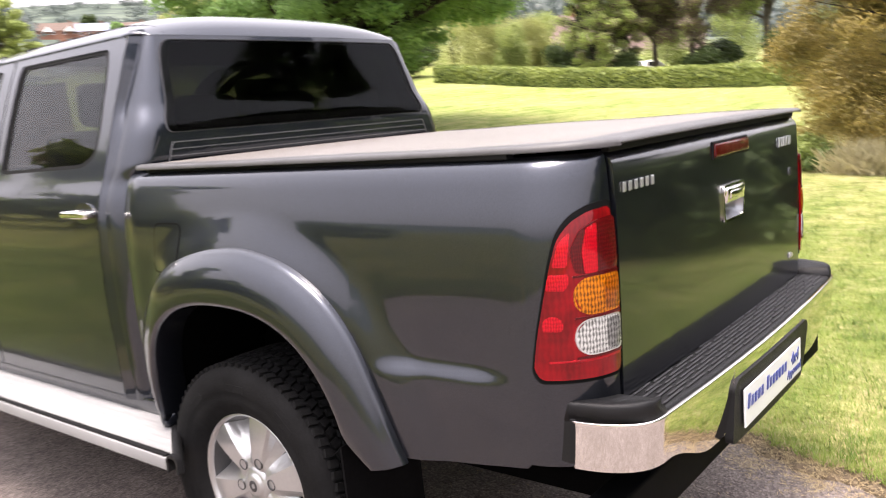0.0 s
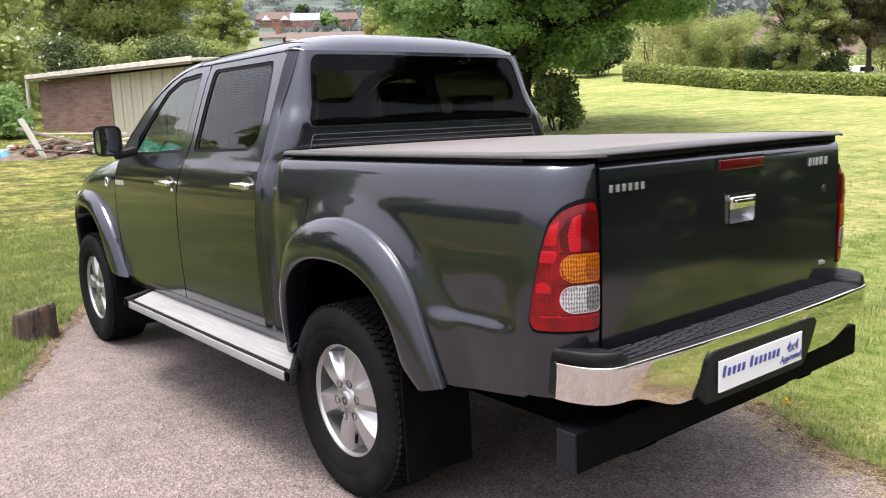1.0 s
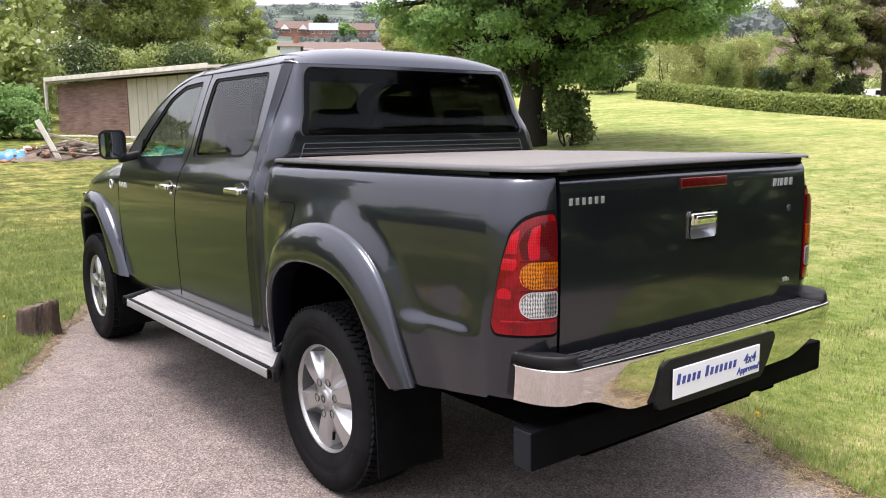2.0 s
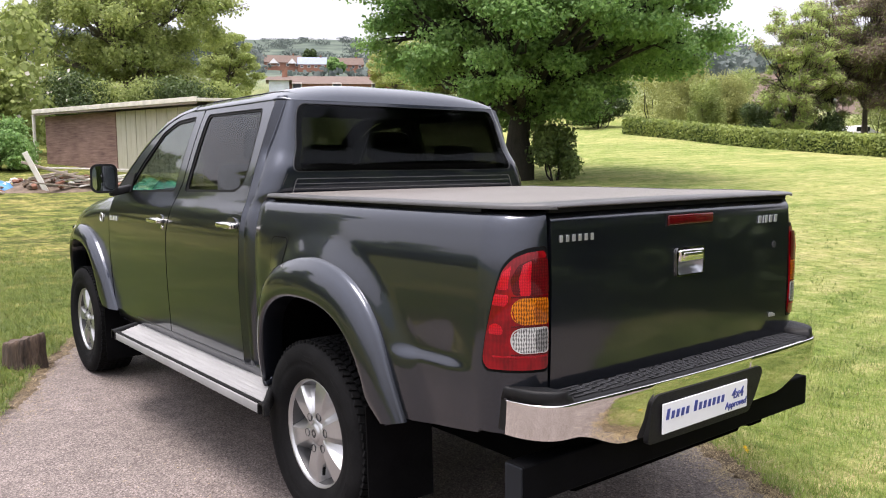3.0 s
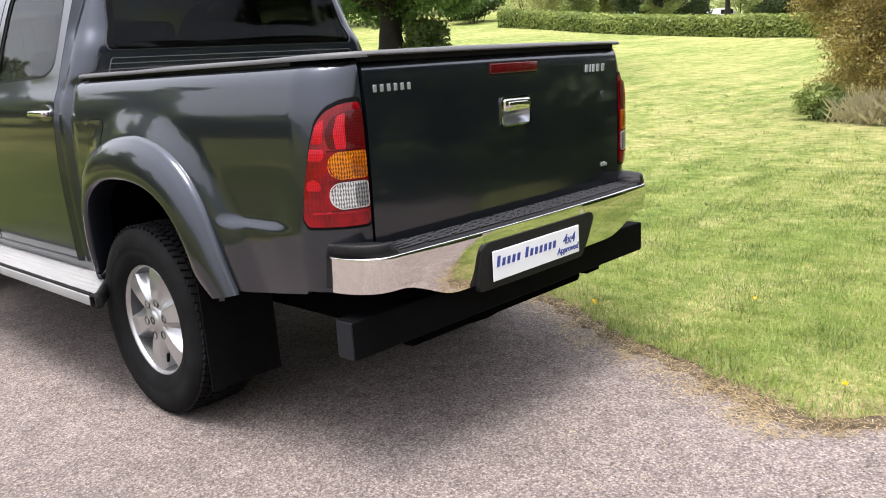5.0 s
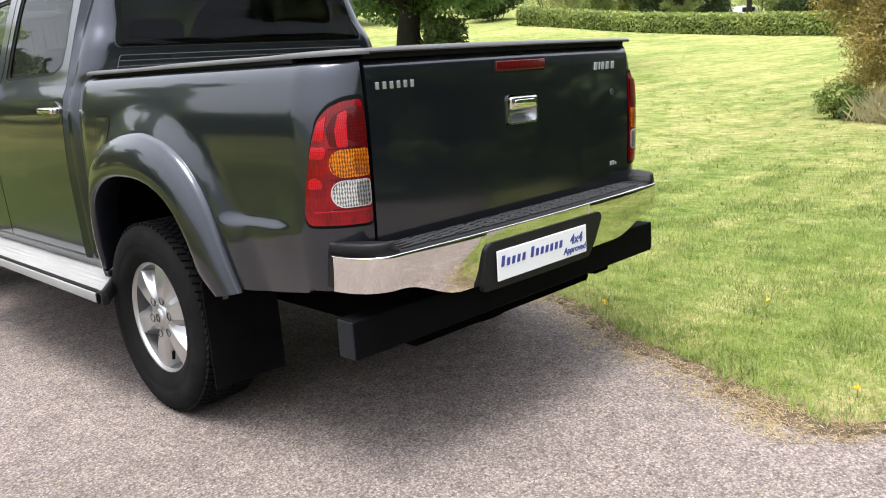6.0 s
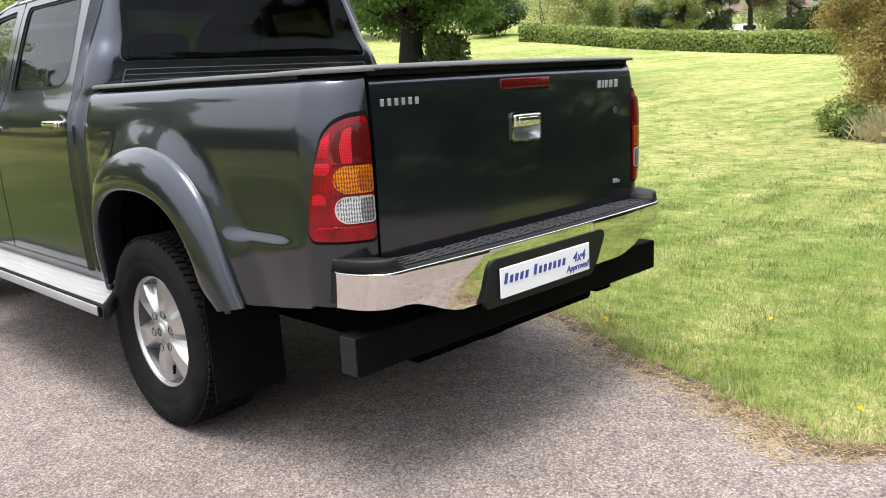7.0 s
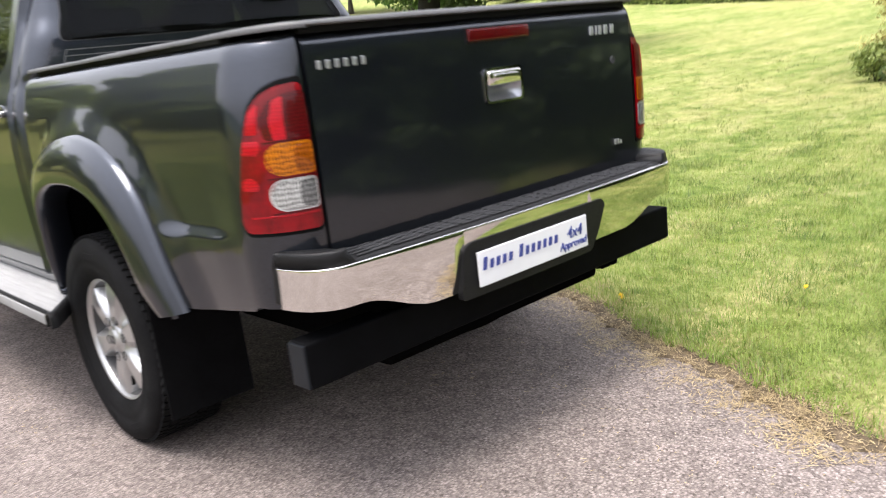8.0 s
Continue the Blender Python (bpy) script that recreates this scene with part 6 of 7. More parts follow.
def golden_conifer():
    x, y, z = at_az(77.8, 14)
    rng = np.random.default_rng(51)
    root = thing("golden_conifer", (x, y, z), "bushy golden-brown conifer at the edge of the lawn", "conifer")
    chunks = [tube_arrays(wander((0, 0, -0.2), (0, 0, 3.6), rng, 6, 0.03), [0.13, 0.12, 0.10, 0.08, 0.06, 0.04, 0.015], 9)]
    cs, rs = [], []
    for k in range(190):
        h = rng.uniform(0.25, 3.9)
        prof = 1.75 * math.sqrt(max(0.02, 1 - ((h - 1.2) / 2.9) ** 2)) if h > 1.2 else 1.62 + 0.11 * h
        a = rng.uniform(0, 2 * math.pi)
        q = prof * rng.uniform(0.35, 1.0)
        cs.append((q * math.cos(a), q * math.sin(a), h))
        rs.append((0.40, 0.40, 0.30))
        if k % 3 == 0:
            chunks.append(tube_arrays(wander((0, 0, h * 0.8), cs[-1], rng, 3, 0.1), [0.03, 0.02, 0.014, 0.006], 5))
    vs, fs = join_arrays(chunks)
    link_mesh("trunk", vs, fs, BARK, root)
    V, F = leaf_cloud(cs, rs, 170000, 0.0150, rng, 0.3, 4.6, 0.1, -0.3)
    V[:, 2] = np.maximum(V[:, 2], 0.02)
    cloud_object("sprays", V, F, LEAF_GOLD, root)


golden_conifer()
bush("ground_shrub", at_az(71.8, 13.0), "small leafy green shrub at the conifer's foot", (0.55, 0.50, 0.58), LEAF_HEDGE, 3600, 0.030, 55, 16)
bush("ground_shrub", at_az(73.0, 12.6), "fine feathery green clump at the conifer's foot", (0.34, 0.34, 0.36), LEAF_SHRUB, 2200, 0.035, 56, 8, 4.0)


def plume_grass(at, seed):
    rng = np.random.default_rng(seed)
    root = thing("plume_grass", at, "pale dry tuft of ornamental grass", "grass")
    n = 1500
    a = rng.uniform(0, 2 * math.pi, n)
    lean = rng.uniform(0.0, 1.0, n)
    L = rng.uniform(0.16, 0.52, n) * (1.15 - 0.4 * lean)
    b = np.stack([0.16 * rng.normal(size=n), 0.16 * rng.normal(size=n), np.zeros(n)], 1)
    d = np.stack([np.cos(a) * lean, np.sin(a) * lean, np.ones(n)], 1) + 0.25 * rng.normal(size=(n, 3))
    d /= np.linalg.norm(d, axis=1, keepdims=True)
    s = np.stack([-np.sin(a), np.cos(a), np.zeros(n)], 1) * 0.0017
    m = b + d * L[:, None] * 0.6
    t = b + d * L[:, None] + np.stack([np.cos(a), np.sin(a), -np.ones(n) * 0.6], 1) * (0.25 * L * lean)[:, None]
    V = np.stack([b - s, b + s, m + s, t, m - s], 1).reshape(-1, 3)
    cloud_object("blades", V, np.arange(n * 5).reshape(-1, 5), DRYGRASS, root)


plume_grass(at_az(74.5, 12.3), 61)
plume_grass(at_az(75.9, 12.2), 62)

for k, (az, d, w, h, m, n) in enumerate(((59.5, 58, 1.8, 2.6, LEAF_DARK, 2200), (61.6, 64, 2.4, 4.4, LEAF_WILLOW, 2400), (63.6, 57, 1.6, 2.2, LEAF_DARK, 2000), (66.3, 66, 2.4, 4.6, LEAF_OLIVE, 2400), (68.6, 57, 1.7, 2.2, LEAF_DARK, 2200), (70.6, 66, 2.8, 4.8, LEAF_OLIVE, 2600), (73.6, 57, 2.2, 3.0, LEAF_DARK, 2400), (76.5, 62, 2.8, 4.6, LEAF_OLIVE, 2600), (52.6, 70, 2.6, 5.0, LEAF_WILLOW, 2600), (50.4, 76, 3.0, 6.0, LEAF_OLIVE, 2600), (47.6, 66, 2.6, 4.4, LEAF_DARK, 2600), (58.6, 74, 2.4, 5.0, LEAF_OLIVE, 2400))):
    bush("garden_shrub", at_az(az, d), "mixed shrub in the gardens behind the hedge", (w, w, h), m, 4 * n, 0.080, 200 + k, 18)

for k, (az, d, w, h, m, n) in enumerate(((9.0, 44, 3.0, 5.0, LEAF_OLIVE, 3200), (12.0, 46, 3.2, 4.2, LEAF_OLIVE, 3200), (15.0, 44, 3.0, 3.8, LEAF_DARK, 3000), (18.0, 44, 3.2, 3.6, LEAF_OLIVE, 3200), (21.0, 44, 3.0, 3.6, LEAF_DARK, 3000), (23.8, 46, 2.4, 3.6, LEAF_OLIVE, 2600), (7.0, 34, 2.2, 3.4, LEAF_OLIVE, 2600), (10.2, 31, 1.4, 1.9, LEAF_MAPLE, 1800))):
    bush("garden_shrub", at_az(az, d), "overgrown shrub in the rough ground behind the shed", (w, w, h), m, 4 * n, 0.085, 230 + k, 18)
# ---- the shed, its rubble and the stump ----
def build_shed():
    x0, y0, z0 = at_az(12.6, 34)
    x1, y1 = at_az(21.9, 26.8)[:2]
    base = Vector((x0, y0, 1.55))
    along = Vector((x1 - x0, y1 - y0, 0))
    L = along.length
    ang = math.degrees(math.atan2(along.y, along.x))
    shed = thing("shed", base, "low old shed with brown boarding and cream sheet cladding", "shed")
    shed.rotation_euler = (0, 0, radians(ang))
    H = 1.78
    # local x runs along the face, which looks to local -y
    part("wall_board", box_bm((L * 0.495, 0.10, H + 0.7), (L * 0.2475 + 0.12, 0.0, H / 2 - 0.4)), BOARD, shed, "stained brown boarded wall")
    for k in range(16):
        w = L * 0.505 / 16
        part("wall_sheet", box_bm((w * 0.94, 0.045, H + 0.7), (L * 0.495 + 0.12 + w * (k + 0.5), -0.015 if k % 2 else 0.0, H / 2 - 0.4), bevel=0.012, segments=1), CREAM, shed)
    part("end_wall", box_bm((0.10, 3.2, H + 0.7), (0.12, 1.6, H / 2 - 0.4)), BOARD, shed)
    part("end_wall", box_bm((0.10, 3.2, H + 0.7), (L + 0.12, 1.6, H / 2 - 0.4)), BOARD, shed)
    part("back_wall", box_bm((L, 0.10, H + 0.2), (L / 2 + 0.12, 3.2, H / 2)), BOARD, shed)
    part("roof", box_bm((L + 0.5, 3.9, 0.09), (L / 2 + 0.2, 1.55, H + 0.20), turn("X", 3), bevel=0.01), FELT, shed, "pale felted flat roof")
    part("fascia", box_bm((L + 0.5, 0.05, 0.15), (L / 2 + 0.2, -0.42, H + 0.12), bevel=0.008), FELT, shed, "pale weathered fascia board")
    part("fascia_batten", box_bm((L + 0.4, 0.04, 0.07), (L / 2 + 0.2, -0.39, H + 0.01), bevel=0.006), GREYWOOD, shed, "brown batten under the fascia")
    part("post", box_bm((0.09, 0.09, H + 0.75), (-0.12, -0.35, H / 2 - 0.35), bevel=0.01), PALEWOOD, shed, "pale timber post")


build_shed()


def plank(at, size, rot, material, label):
    bm = box_bm(size, bevel=min(size) * 0.15, segments=1)
    ob = part("plank", bm, material, None)
    ob.matrix_basis = Matrix.Translation(at) @ rot
    return tagged(ob, label, "timber", "scrap timber by the shed")


def rubble():
    rng = random.Random(7)
    cx, cy, cz = at_az(13.4, 24.5)
    heap = thing("rubble_heap", (cx, cy, cz), "low heap of broken bricks and earth by the shed", "rubble")
    vs, fs = [], []
    n = 26
    for j in range(n):
        for i in range(n):
            u, v = i / (n - 1) * 2 - 1, j / (n - 1) * 2 - 1
            r = math.hypot(u, v)
            h = 0.34 * max(0.0, 1 - r * r) * (0.7 + 0.6 * noise.noise((u * 3, v * 3, 1))) + 0.05 * noise.noise((u * 9, v * 9, 4)) - 0.05
            x, y = u * 2.3, v * 1.3
            vs.append((x, y, h + land(cx + x, cy + y) - cz))
    for j in range(n - 1):
        for i in range(n - 1):
            fs.append((j * n + i, j * n + i + 1, (j + 1) * n + i + 1, (j + 1) * n + i))
    link_mesh("mound", vs, fs, RUBBLE, heap)
    for k in range(70):
        u, v = rng.uniform(-0.85, 0.85), rng.uniform(-0.85, 0.85)
        x, y = u * 2.2, v * 1.2
        h = 0.30 * max(0.0, 1 - u * u - v * v)
        m = rng.choice((BRICK, RUBBLE, PALEWOOD, BRICK, GREYWOOD))
        b = part("lump", box_bm((rng.uniform(0.12, 0.26), rng.uniform(0.09, 0.16), rng.uniform(0.06, 0.1)), bevel=0.012, segments=1), m, heap)
        b.matrix_basis = Matrix.Translation((x, y, h + land(cx + x, cy + y) - cz + 0.02)) @ Euler((rng.uniform(-0.5, 0.5), rng.uniform(-0.5, 0.5), rng.uniform(0, 3))).to_matrix().to_4x4()
    px, py, pz = at_az(11.9, 23.5)
    plank((px, py, pz + 0.50), (0.13, 0.07, 1.15), turn("Z", -20) @ turn("Y", -24), PALEWOOD, "white-painted post leaning on the rubble heap")
    px, py, pz = at_az(13.3, 23.8)
    plank((px, py, pz + 0.50), (1.9, 0.10, 0.07), turn("Z", -15) @ turn("Y", 17), GREYWOOD, "grey timber lying across the rubble heap")
    px, py, pz = at_az(14.6, 24.6)
    plank((px, py, pz + 0.52), (2.4, 0.22, 0.04), turn("Z", -20) @ turn("Y", 2), PALEWOOD, "pale board lying on the rubble heap")
    px, py, pz = at_az(15.9, 23.6)
    plank((px, py, pz + 0.36), (1.6, 0.16, 0.05), turn("Z", -40) @ turn("Y", -6), PALEWOOD, "pale board lying on the rubble heap")
    for k in range(12):
        px, py, pz = at_az(rng.uniform(11.6, 17.5), rng.uniform(23.2, 25.4))
        plank((px, py, pz + rng.uniform(0.16, 0.42)), (rng.uniform(0.7, 1.7), rng.uniform(0.06, 0.16), 0.035), turn("Z", rng.uniform(-70, 30)) @ turn("Y", rng.uniform(-14, 14)), rng.choice((PALEWOOD, GREYWOOD, GREYWOOD)), "weathered board thrown on the rubble heap")
    px, py, pz = at_az(12.6, 24.0)
    plank((px, py, pz + 0.42), (1.1, 0.09, 0.06), turn("Z", 20) @ turn("Y", -9), GREYWOOD, "grey timber lying across the rubble heap")


rubble()


def sheeted_pile(name, at, size, material, label, seed):
    """A plastic sheet drawn over a low pile."""
    n = 24
    vs, fs = [], []
    for j in range(n):
        for i in range(n):
            u, v = i / (n - 1) * 2 - 1, j / (n - 1) * 2 - 1
            k = max(0.0, 1 - abs(u) ** 2.6) * max(0.0, 1 - abs(v) ** 2.6)
            h = size[2] * k ** 0.6 * (0.85 + 0.3 * noise.noise((u * 2 + seed, v * 2, 0))) + 0.03 * noise.noise((u * 7, v * 7, seed))
            vs.append((u * size[0] / 2, v * size[1] / 2, max(-0.02, h)))
    for j in range(n - 1):
        for i in range(n - 1):
            fs.append((j * n + i, j * n + i + 1, (j + 1) * n + i + 1, (j + 1) * n + i))
    ob = link_mesh(name, vs, fs, material)
    ob.location = at
    ob.rotation_euler = (0, 0, radians(-15))
    return tagged(ob, label, "tarpaulin")


sheeted_pile("tarpaulin", at_az(19.0, 22.0), (1.5, 0.9, 0.50), GREEN_SHEET, "bright green plastic sheet over a low pile", 1)
sheeted_pile("tarpaulin", at_az(9.6, 24.0), (0.9, 0.7, 0.30), BLUE_SHEET, "small crumpled blue plastic sheet on the ground", 2)


def stump():
    x, y = -1.18, 3.42
    root = thing("tree_stump", (x, y, land(x, y) - 0.01), "cut log end standing on the verge beside the drive", "stump")
    n, rows = 44, []
    for h, r in ((0.0, 0.150), (0.02, 0.142), (0.06, 0.137), (0.10, 0.133), (0.14, 0.133), (0.18, 0.131), (0.205, 0.126), (0.212, 0.118)):
        ring = []
        for k in range(n):
            a = 2 * math.pi * k / n
            ca, sa = math.cos(a), math.sin(a)
            rr = r + 0.016 * noise.noise((ca * 1.6, sa * 1.6, h * 3)) + 0.007 * noise.noise((ca * 7, sa * 7, h * 9)) + 0.004 * math.sin(a * 9)
            ring.append((rr * ca, rr * sa, h + (0.022 * ca - 0.020 * sa + 0.014 * noise.noise((ca * 3, sa * 3, 9))) * (h > 0.1)))
        rows.append(ring)
    vs = [p for r in rows for p in r]
    fs = [(i * n + k, i * n + (k + 1) % n, (i + 1) * n + (k + 1) % n, (i + 1) * n + k) for i in range(7) for k in range(n)]
    link_mesh("bark", vs, fs, STUMP_BARK, root, "rough split bark")
    top = [(p[0], p[1], p[2] - 0.002) for p in rows[-1]]
    cv = top + [(0, 0, 0.206)]
    link_mesh("cut_face", cv, [(k, (k + 1) % n, n) for k in range(n)], ENDGRAIN, root, "weathered cut face")


stump()


# ---- houses and distance ----
def house(at, size, rot, wall, roof, label, pitch=0.45, windows=4, gables=0):
    L, D, H = size
    root = thing("house", at, label, "house")
    root.rotation_euler = (0, 0, radians(rot))
    part("wall", box_bm((L, D, H + 4), (0, 0, H / 2 - 2)), wall, root)
    rh = D / 2 * pitch * 2
    bm = bmesh.new()
    e = 0.4
    pts = [(-L / 2 - e, -D / 2 - e, H - 0.1), (L / 2 + e, -D / 2 - e, H - 0.1), (L / 2 + e, D / 2 + e, H - 0.1), (-L / 2 - e, D / 2 + e, H - 0.1), (-L / 2 - e, 0, H + rh), (L / 2 + e, 0, H + rh)]
    v = [bm.verts.new(p) for p in pts]
    for f in ((0, 1, 5, 4), (2, 3, 4, 5), (0, 4, 3), (1, 2, 5), (3, 2, 1, 0)):
        bm.faces.new([v[i] for i in f])
    roof_ob = part("roof", bm, roof, root)
    part("chimney", box_bm((0.7, 0.6, 1.4), (L * 0.3, 0, H + rh + 0.2)), BRICK, roof_ob)
    for k in range(windows):
        x = -L / 2 + L * (k + 0.5) / windows
        w = part("window", box_bm((1.3, 0.12, 1.2), (x, -D / 2 - 0.03, H * 0.66)), WHITEWALL, root)
        part("pane", box_bm((1.05, 0.06, 0.95), (x, -D / 2 - 0.08, H * 0.66)), FARGLASS, w)
    for k in range(gables):
        x = -L / 2 + L * (k + 0.5) / gables
        bm = bmesh.new()
        g = [(x - 2.2, -D / 2 - 0.9, H - 0.6), (x + 2.2, -D / 2 - 0.9, H - 0.6), (x, -D / 2 - 0.9, H + 1.7), (x - 2.2, 0, H - 0.6), (x + 2.2, 0, H - 0.6), (x, 0, H + 1.7)]
        v = [bm.verts.new(p) for p in g]
        for f in ((0, 1, 2), (1, 4, 5, 2), (0, 2, 5, 3)):
            bm.faces.new([v[i] for i in f])
        part("gable", bm, WHITEWALL, root, "white rendered gable")
    return root


def on_land(az, d, lift=0.0):
    x, y, z = at_az(az, d)
    return x, y, z + lift


house(on_land(31.2, 118, -0.9), (16, 9, 1.5), -31, BRICK, ROOFTILE, "long low building with a brown tiled roof", 0.16, 3)
house(on_land(27.3, 112, -0.2), (2.6, 4, 1.7), -27, PALEBLUE, ROOFTILE, "small pale blue-grey outbuilding", 0.15, 0)
house(on_land(27.6, 400), (17, 9, 3.4), -26, BRICK, ROOFTILE, "brick house with white gables in the valley", 0.42, 4, 2)
house(on_land(29.6, 395), (13, 9, 3.2), -30, BRICK, SOLAR, "brick house with a blue-grey panelled roof", 0.42, 4)
house(on_land(31.9, 405), (16, 9, 3.2), -31, BRICK, ROOFTILE, "distant red brick terrace", 0.42, 5)
house(on_land(34.6, 400), (16, 9, 3.4), -34, BRICK, ROOFTILE, "distant red brick terrace", 0.42, 5)
house(on_land(24.9, 410), (16, 9, 3.4), -24, BRICK, ROOFTILE, "distant red brick terrace", 0.42, 5, 1)
house(on_land(59.8, 92, -0.9), (5, 6, 2.4), -50, BRICK, ROOFTILE, "red brick house behind the garden trees", 0.5, 1)
house(on_land(66.5, 112, -2.0), (9, 7, 1.6), -64, BRICK, ROOFTILE, "red brick house behind the garden trees", 0.5, 4)


def far_car():
    x, y, z = at_az(65.1, 66)
    root = thing("parked_car", (x, y, z - 0.42), "small white car parked beyond the hedge", "car")
    root.rotation_euler = (0, 0, radians(-20))
    rows = []
    for yy, h, w in ((-2.0, 0.55, 0.6), (-1.9, 0.8, 0.8), (-1.1, 0.92, 0.86), (-0.6, 1.38, 0.7), (0.5, 1.42, 0.7), (1.1, 0.98, 0.84), (1.8, 0.85, 0.82), (2.05, 0.55, 0.6)):
        rows.append([(yy, -w, 0.25), (yy, -w, 0.6 * min(h, 0.9)), (yy, -w * 0.9, h), (yy, w * 0.9, h), (yy, w, 0.6 * min(h, 0.9)), (yy, w, 0.25)])
    vs, fs = sheet(rows, 0.02, (0, 0, 1))
    link_mesh("body", vs, fs, WHITEPAINT, root)
    part("side_window", box_bm((1.2, 0.03, 0.32), (-0.05, -0.79, 1.12), bevel=0.01), FARGLASS, root)
    for xx in (-1.3, 1.3):
        for yy in (-0.75, 0.75):
            part("wheel", lathe([(-0.1, 0.0), (-0.1, 0.3), (0.1, 0.3), (0.1, 0.0)], 20, (0, 0, 0)), TYRE, root).matrix_basis = Matrix.Translation((xx, yy, 0.3)) @ turn("Z", 90)


far_car()


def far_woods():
    """Trees on the valley side, too far to count."""
    rng = np.random.default_rng(77)
    cs, rs = [], []
    for k in range(1100):
        az = rng.uniform(-15, 95)
        d = math.exp(rng.uniform(math.log(180), math.log(1500)))
        low = 25.5 < az < 36 and d < 415
        if low and d > 385:
            continue
        x, y, z = at_az(az, d)
        h = rng.uniform(1.5, 3.0) if low else rng.uniform(5, 10)
        for j in range(2):
            w = h * rng.uniform(0.5, 0.9) * (1 + 0.6 * (d > 700))
            cs.append((x + rng.normal() * w * 0.5, y + rng.normal() * w * 0.5, z + h * 0.42))
            rs.append((w, w, h * 0.5))
    cs, rs = np.array(cs), np.array(rs)
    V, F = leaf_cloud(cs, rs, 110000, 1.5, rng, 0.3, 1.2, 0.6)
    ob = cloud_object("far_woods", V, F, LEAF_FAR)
    tagged(ob, "woods and hedgerow trees across the valley, haze in their colour", "woodland", kind="stuff")


far_woods()


def mid_trees():
    for k, (az, d, h, w, m) in enumerate(((38, 70, 9, 5, LEAF_OLIVE), (42, 66, 9, 5, LEAF_DARK), (47, 75, 8, 4.5, LEAF_OLIVE), (24, 78, 8, 3.4, LEAF_OLIVE), (6.5, 60, 8, 4, LEAF_OLIVE), (1.5, 55, 11, 5, LEAF_OLIVE), (-6, 50, 12, 6, LEAF_OLIVE), (35.2, 95, 7, 3.5, LEAF_WILLOW), (82, 50, 12, 5, LEAF_DARK), (90, 44, 12, 6, LEAF_OLIVE))):
        tree("garden_tree", at_az(az, d), "leafy tree in the gardens beyond the lawn", h, 0.5, w, 0.2, m, BARK_PALE, 30000, 0.115, 100 + k, clumps=70, clump_r=0.20)
    bush("round_tree", on_land(31.2, 300), "bright green round-headed tree in the valley", (4.4, 4.4, 7.0), LEAF_MAPLE, 2600, 0.8, 91, 10, category="tree")
    bush("dark_tree", on_land(29.4, 450), "dark blue-green tree in the valley", (5.0, 5.0, 12.0), LEAF_DARK, 2600, 0.9, 92, 10, category="tree")


mid_trees()


# ---- trees behind the drive's head: seen mirrored in paint, glass and chrome ----
def behind():
    spots = ((86, 8.4, 2.0, 1.1), (91, 7.4, 1.9, 1.0), (96, 6.8, 2.1, 0.95), (101, 6.3, 2.3, 0.95), (106, 5.9, 2.6, 1.0), (112, 5.5, 2.8, 1.0), (119, 5.4, 2.7, 1.0), (127, 5.6, 2.9, 1.1), (135, 6.2, 2.6, 1.1), (144, 7.0, 2.6, 1.2), (154, 8.2, 2.5, 1.4), (165, 10, 3.0, 1.8), (179, 13, 3.6, 2.0))
    for k, (az, dist, h, w) in enumerate(spots):
        tree("boundary_tree", at_az(az, dist), "dark tree on the boundary behind the drive", h, -0.9, w, 0.10, LEAF_SHRUB, BARK, 16000, 0.075, 140 + k, clumps=50, clump_r=0.28)
    for k in range(6):
        az = radians(126 + 7.5 * k)
        x, y = 17 * math.sin(az), 17 * math.cos(az)
        tree("boundary_tree", (x, y, land(x, y)), "tall dark tree behind the drive's head", 9.5 + 1.2 * (k % 3), 0.4, 3.0, 0.25, LEAF_DARK, BARK, 9000, 0.24, 170 + k, clumps=44, clump_r=0.3)
    for k in range(5):
        az = radians(129.5 + 7.5 * k)
        x, y = 20.5 * math.sin(az), 20.5 * math.cos(az)
        tree("boundary_tree", (x, y, land(x, y)), "tall dark tree behind the drive's head", 13.5 + 0.8 * (k % 2), 0.6, 3.2, 0.28, LEAF_DARK, BARK, 9000, 0.30, 190 + k, clumps=48, clump_r=0.3)
    for k in range(9):
        az = -44 + 4.6 * k
        tree("boundary_tree", at_az(az, 31 + 3 * (k % 3)), "leafy tree in the belt along the far side of the grass", (3.4 if az < -24 else 7.2) + 0.5 * (k % 3), -0.6, 3.1, 0.2, LEAF_DARK if k % 2 else LEAF_OLIVE, BARK, 7000, 0.26, 180 + k, clumps=34, clump_r=0.32)
    for k, (x, y, h, w) in enumerate(((-30, 34, 7.5, 3), (-10, 18, 8.5, 2.6))):
        tree("boundary_tree", (x, y, land(x, y)), "leafy tree on the far side of the lawn", h, 1.2, w, 0.28, LEAF_OLIVE, BARK, 6500, 0.32, 160 + k, clumps=24)


behind()


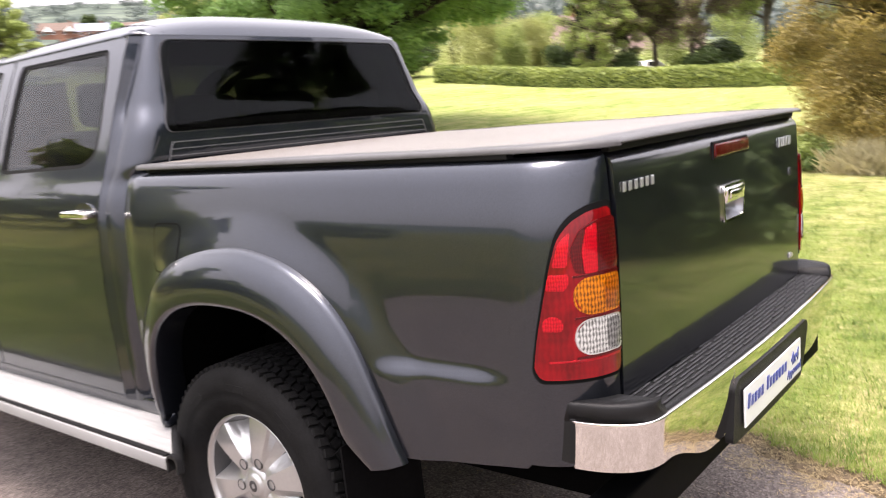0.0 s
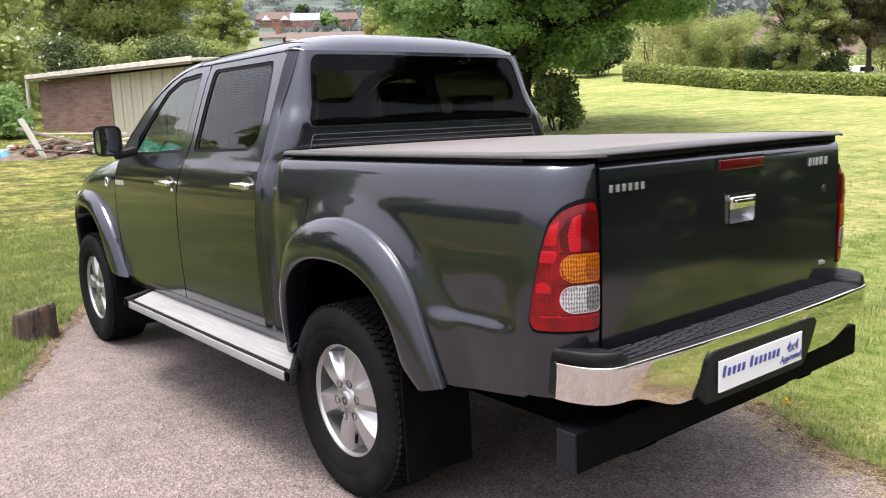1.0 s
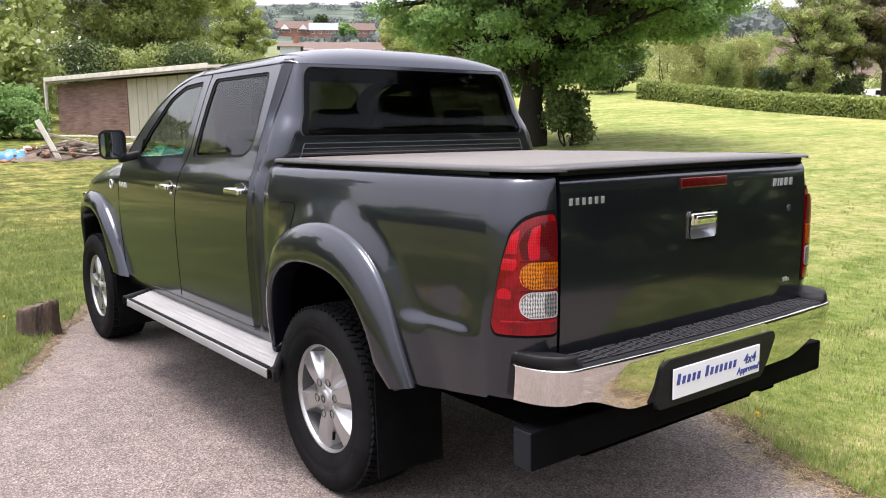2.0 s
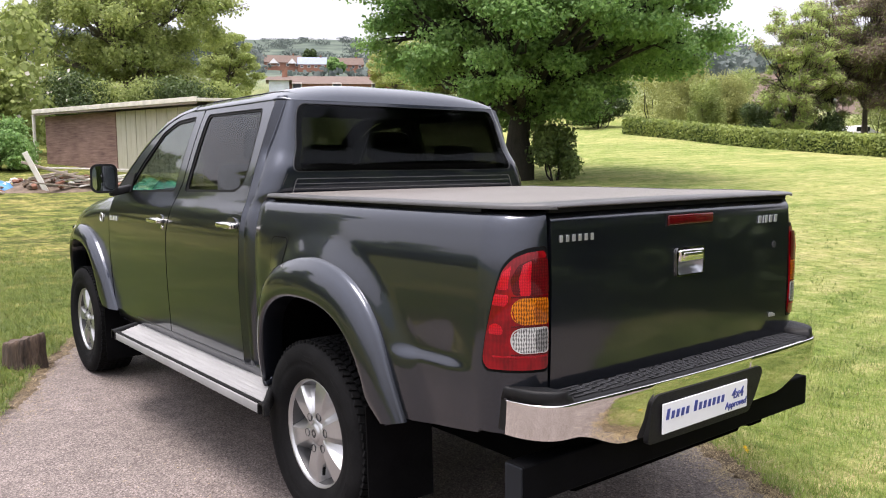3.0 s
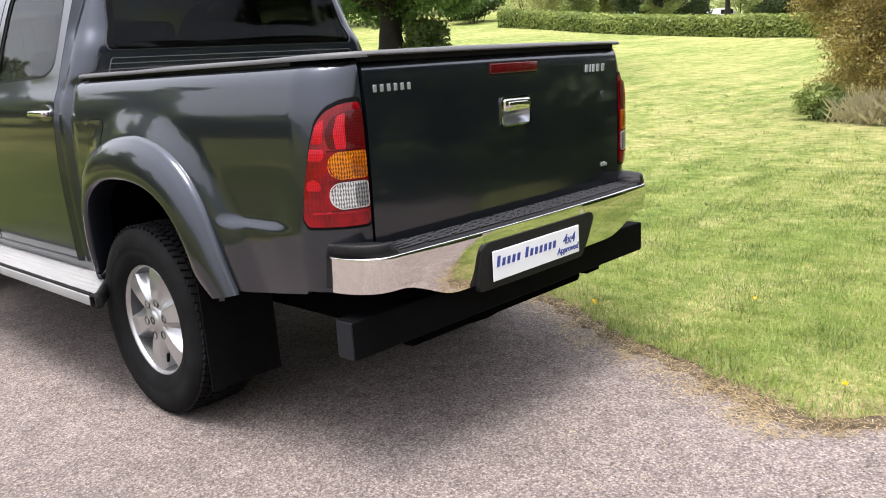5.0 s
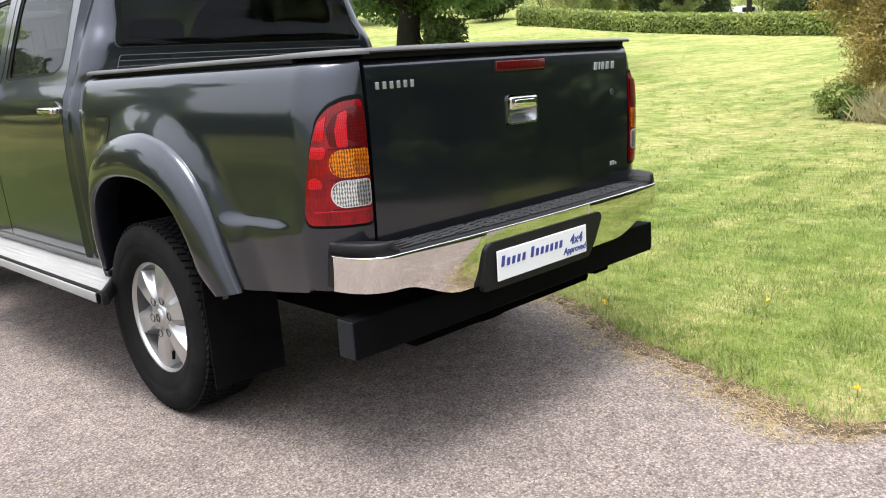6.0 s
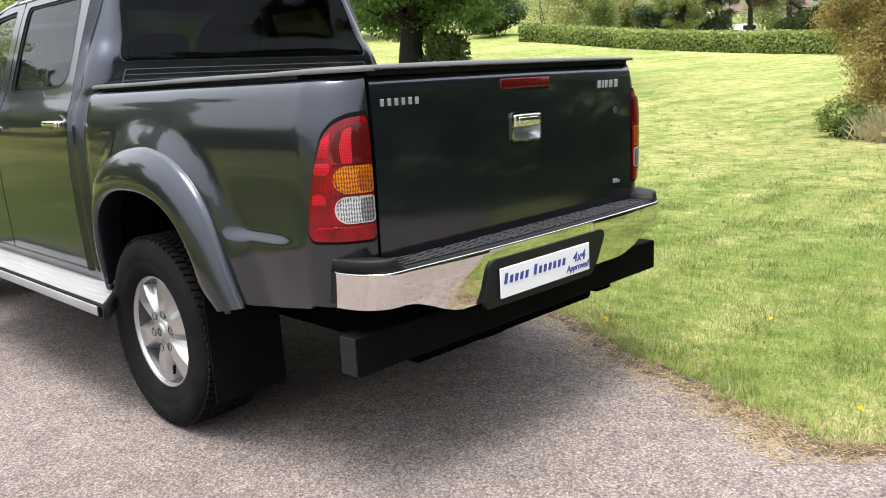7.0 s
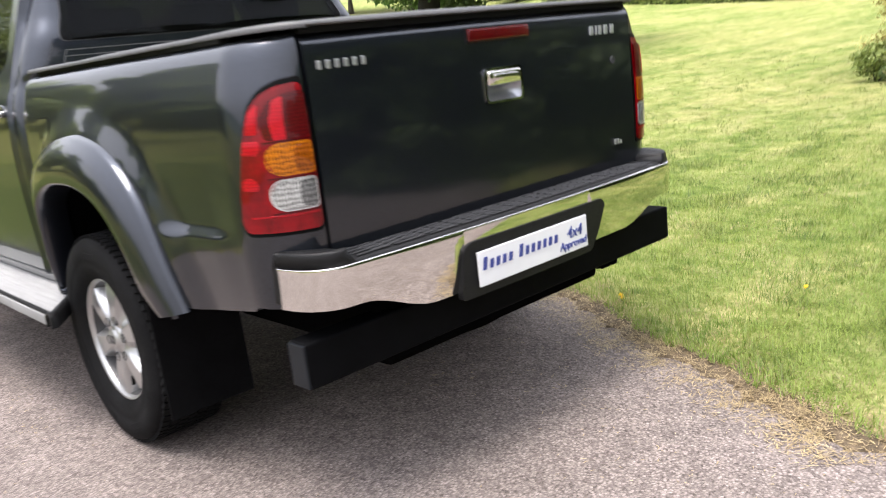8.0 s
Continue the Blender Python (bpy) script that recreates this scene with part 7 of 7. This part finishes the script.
# ---- the grass close by ----
def grass_blades(n, region, size, seed, material, name, label, lo=0.0, hi=9.0, flat=0.5, dens=None, width=0.0016):
    rng = np.random.default_rng(seed)
    x0, x1, y0, y1 = region
    X, Y = rng.uniform(x0, x1, n), rng.uniform(y0, y1, n)
    keep, Z = [], []
    for i in range(n):
        o = off_drive(X[i], Y[i])
        if lo < o < hi and (dens is None or dens(X[i], Y[i], o) > rng.random()):
            keep.append(i)
            Z.append(max(land(X[i], Y[i]), rise(X[i], Y[i]) + 0.004 + 0.026 * sstep(-0.07, 0.05, o)) if o < 0.12 else land(X[i], Y[i]))
    X, Y, Z = X[keep], Y[keep], np.array(Z)
    m = len(X)
    a = rng.uniform(0, 2 * math.pi, m)
    lean = rng.uniform(0.2, 1.0, m) * flat * 2
    L = size * rng.uniform(0.5, 1.3, m)
    b = np.stack([X, Y, Z - 0.004], 1)
    d = np.stack([np.cos(a) * lean, np.sin(a) * lean, np.ones(m)], 1)
    d /= np.linalg.norm(d, axis=1, keepdims=True)
    w = width * (0.7 + 0.6 * rng.random(m))
    s = np.stack([-np.sin(a), np.cos(a), np.zeros(m)], 1) * w[:, None]
    tip = b + d * L[:, None] + np.stack([np.cos(a) * lean, np.sin(a) * lean, -0.4 * np.ones(m)], 1) * (0.25 * L)[:, None]
    V = np.stack([b - s, b + s, tip], 1).reshape(-1, 3)
    ob = cloud_object(name, V, np.arange(m * 3).reshape(-1, 3), material)
    return tagged(ob, label, "grass", kind="stuff")


patchy = lambda x, y, o: 0.55 + 0.45 * sstep(-0.25, 0.35, noise.noise((x * 1.3, y * 1.3, 3)) + 0.25 * noise.noise((x * 5, y * 5, 8)))
near_patchy = lambda x, y, o: patchy(x, y, o) * min(1.0, 2.6 / max(1.0, math.hypot(x + 2.2, y + 2.7) - 1.5)) ** 1.3 * (1 - sstep(6.5, 11.0, math.hypot(x + 2.2, y + 2.7))) * sstep(-3.6, -2.6, y)
grass_blades(1100000, (0.2, 8.0, -3.0, 4.5), 0.038, 11, BLADE, "grass_blades", "short green grass blades of the lawn", 0.02, 9, 0.5, near_patchy)
grass_blades(620000, (-6.0, 0.5, 0.5, 12.0), 0.050, 12, BLADE_ROUGH, "grass_blades", "rough dark grass blades beside the drive", 0.03, 6, 0.5, width=0.0026, dens=lambda x, y, o: patchy(x, y, o) * (1 - sstep(2.5, 9, math.hypot(x + 1.2, y - 3.4))))
tufty = lambda x, y, o: sstep(0.16, 0.34, noise.noise((x * 2.3, y * 3.4, 21)) + 0.5 * noise.noise((x * 9, y * 9, 6))) * (1 - sstep(5.0, 12.0, math.hypot(x + 2.2, y + 2.7)))
grass_blades(330000, (0.2, 10.0, -3.0, 6.0), 0.058, 18, BLADE_ROUGH, "grass_blades", "taller dark green tufts in the lawn", 0.10, 12, 0.6, tufty, 0.0024)
far_tuft = lambda x, y, o: sstep(0.20, 0.36, noise.noise((x * 3.1, y * 3.1, 41)) + 0.5 * noise.noise((x * 11, y * 11, 17))) * sstep(3.0, 6.0, math.hypot(x + 2.2, y + 2.7))
grass_blades(150000, (0.8, 16.0, -2.5, 15.0), 0.060, 22, BLADE_ROUGH, "grass_blades", "darker tufts scattered over the lawn", 0.15, 16, 0.7, far_tuft, 0.0042)
far_dry = lambda x, y, o: sstep(0.22, 0.36, noise.noise((x * 2.2, y * 2.2, 53)) + 0.5 * noise.noise((x * 9, y * 9, 23)))
grass_blades(110000, (0.8, 16.0, -2.5, 15.0), 0.040, 23, STRAW, "dry_clippings", "dry mown clippings lying on the lawn", 0.15, 16, 2.0, far_dry, 0.0040)
clump_dry = lambda x, y, o: sstep(0.12, 0.4, noise.noise((x * 1.9, y * 1.9, 13)) + 0.4 * noise.noise((x * 7, y * 7, 2)))
grass_blades(90000, (0.2, 9.0, -3.4, 4.5), 0.030, 13, STRAW, "dry_clippings", "dry mown clippings lying on the lawn", 0.1, 9, 2.5, clump_dry)
edge_dry = lambda x, y, o: (1 - sstep(0.06, 0.30, abs(o - 0.06))) * (0.35 + 0.65 * sstep(-0.2, 0.3, noise.noise((x * 6, y * 6, 31))))
grass_blades(260000, (-0.2, 2.4, -2.2, 1.8), 0.017, 14, STRAW, "verge_litter", "dry grass and earth litter along the drive's edge", -0.22, 0.30, 3.0, edge_dry)
grass_blades(50000, (-2.6, -0.4, 1.0, 5.0), 0.019, 15, STRAW, "verge_litter", "dry grass and earth litter along the drive's edge", -0.22, 0.30, 3.0, edge_dry)
specks = lambda x, y, o: 0.5
grass_blades(14000, (-3.5, 1.8, -3.0, 3.5), 0.009, 16, STRAW, "drive_litter", "tiny bits of grass and grit on the asphalt", -3.4, -0.05, 4.0, specks)


def dandelion(x, y):
    rng = np.random.default_rng(int(1000 * abs(x + 3 * y)))
    z = land(x, y)
    root = thing("dandelion", (x, y, z), "yellow dandelion flower in the grass", "flower", "dandelions in the verge")
    vs, fs = tube_arrays([(0, 0, 0), (0.004, 0.002, 0.03)], [0.0018, 0.0015], 6)
    link_mesh("stalk", vs, fs, BLADE, root)
    V, F = leaf_cloud([(0.004, 0.002, 0.034)], [(0.0065, 0.0065, 0.0025)], 40, 0.007, rng, 0.7, 2.2, 0.2)
    cloud_object("petals", V, F, PETAL, root)


for x, y in ((1.03, -0.68), (1.05, -0.66), (1.42, -1.30), (0.62, -1.95), (-1.32, 3.95), (-1.75, 2.9)):
    dandelion(x, y)
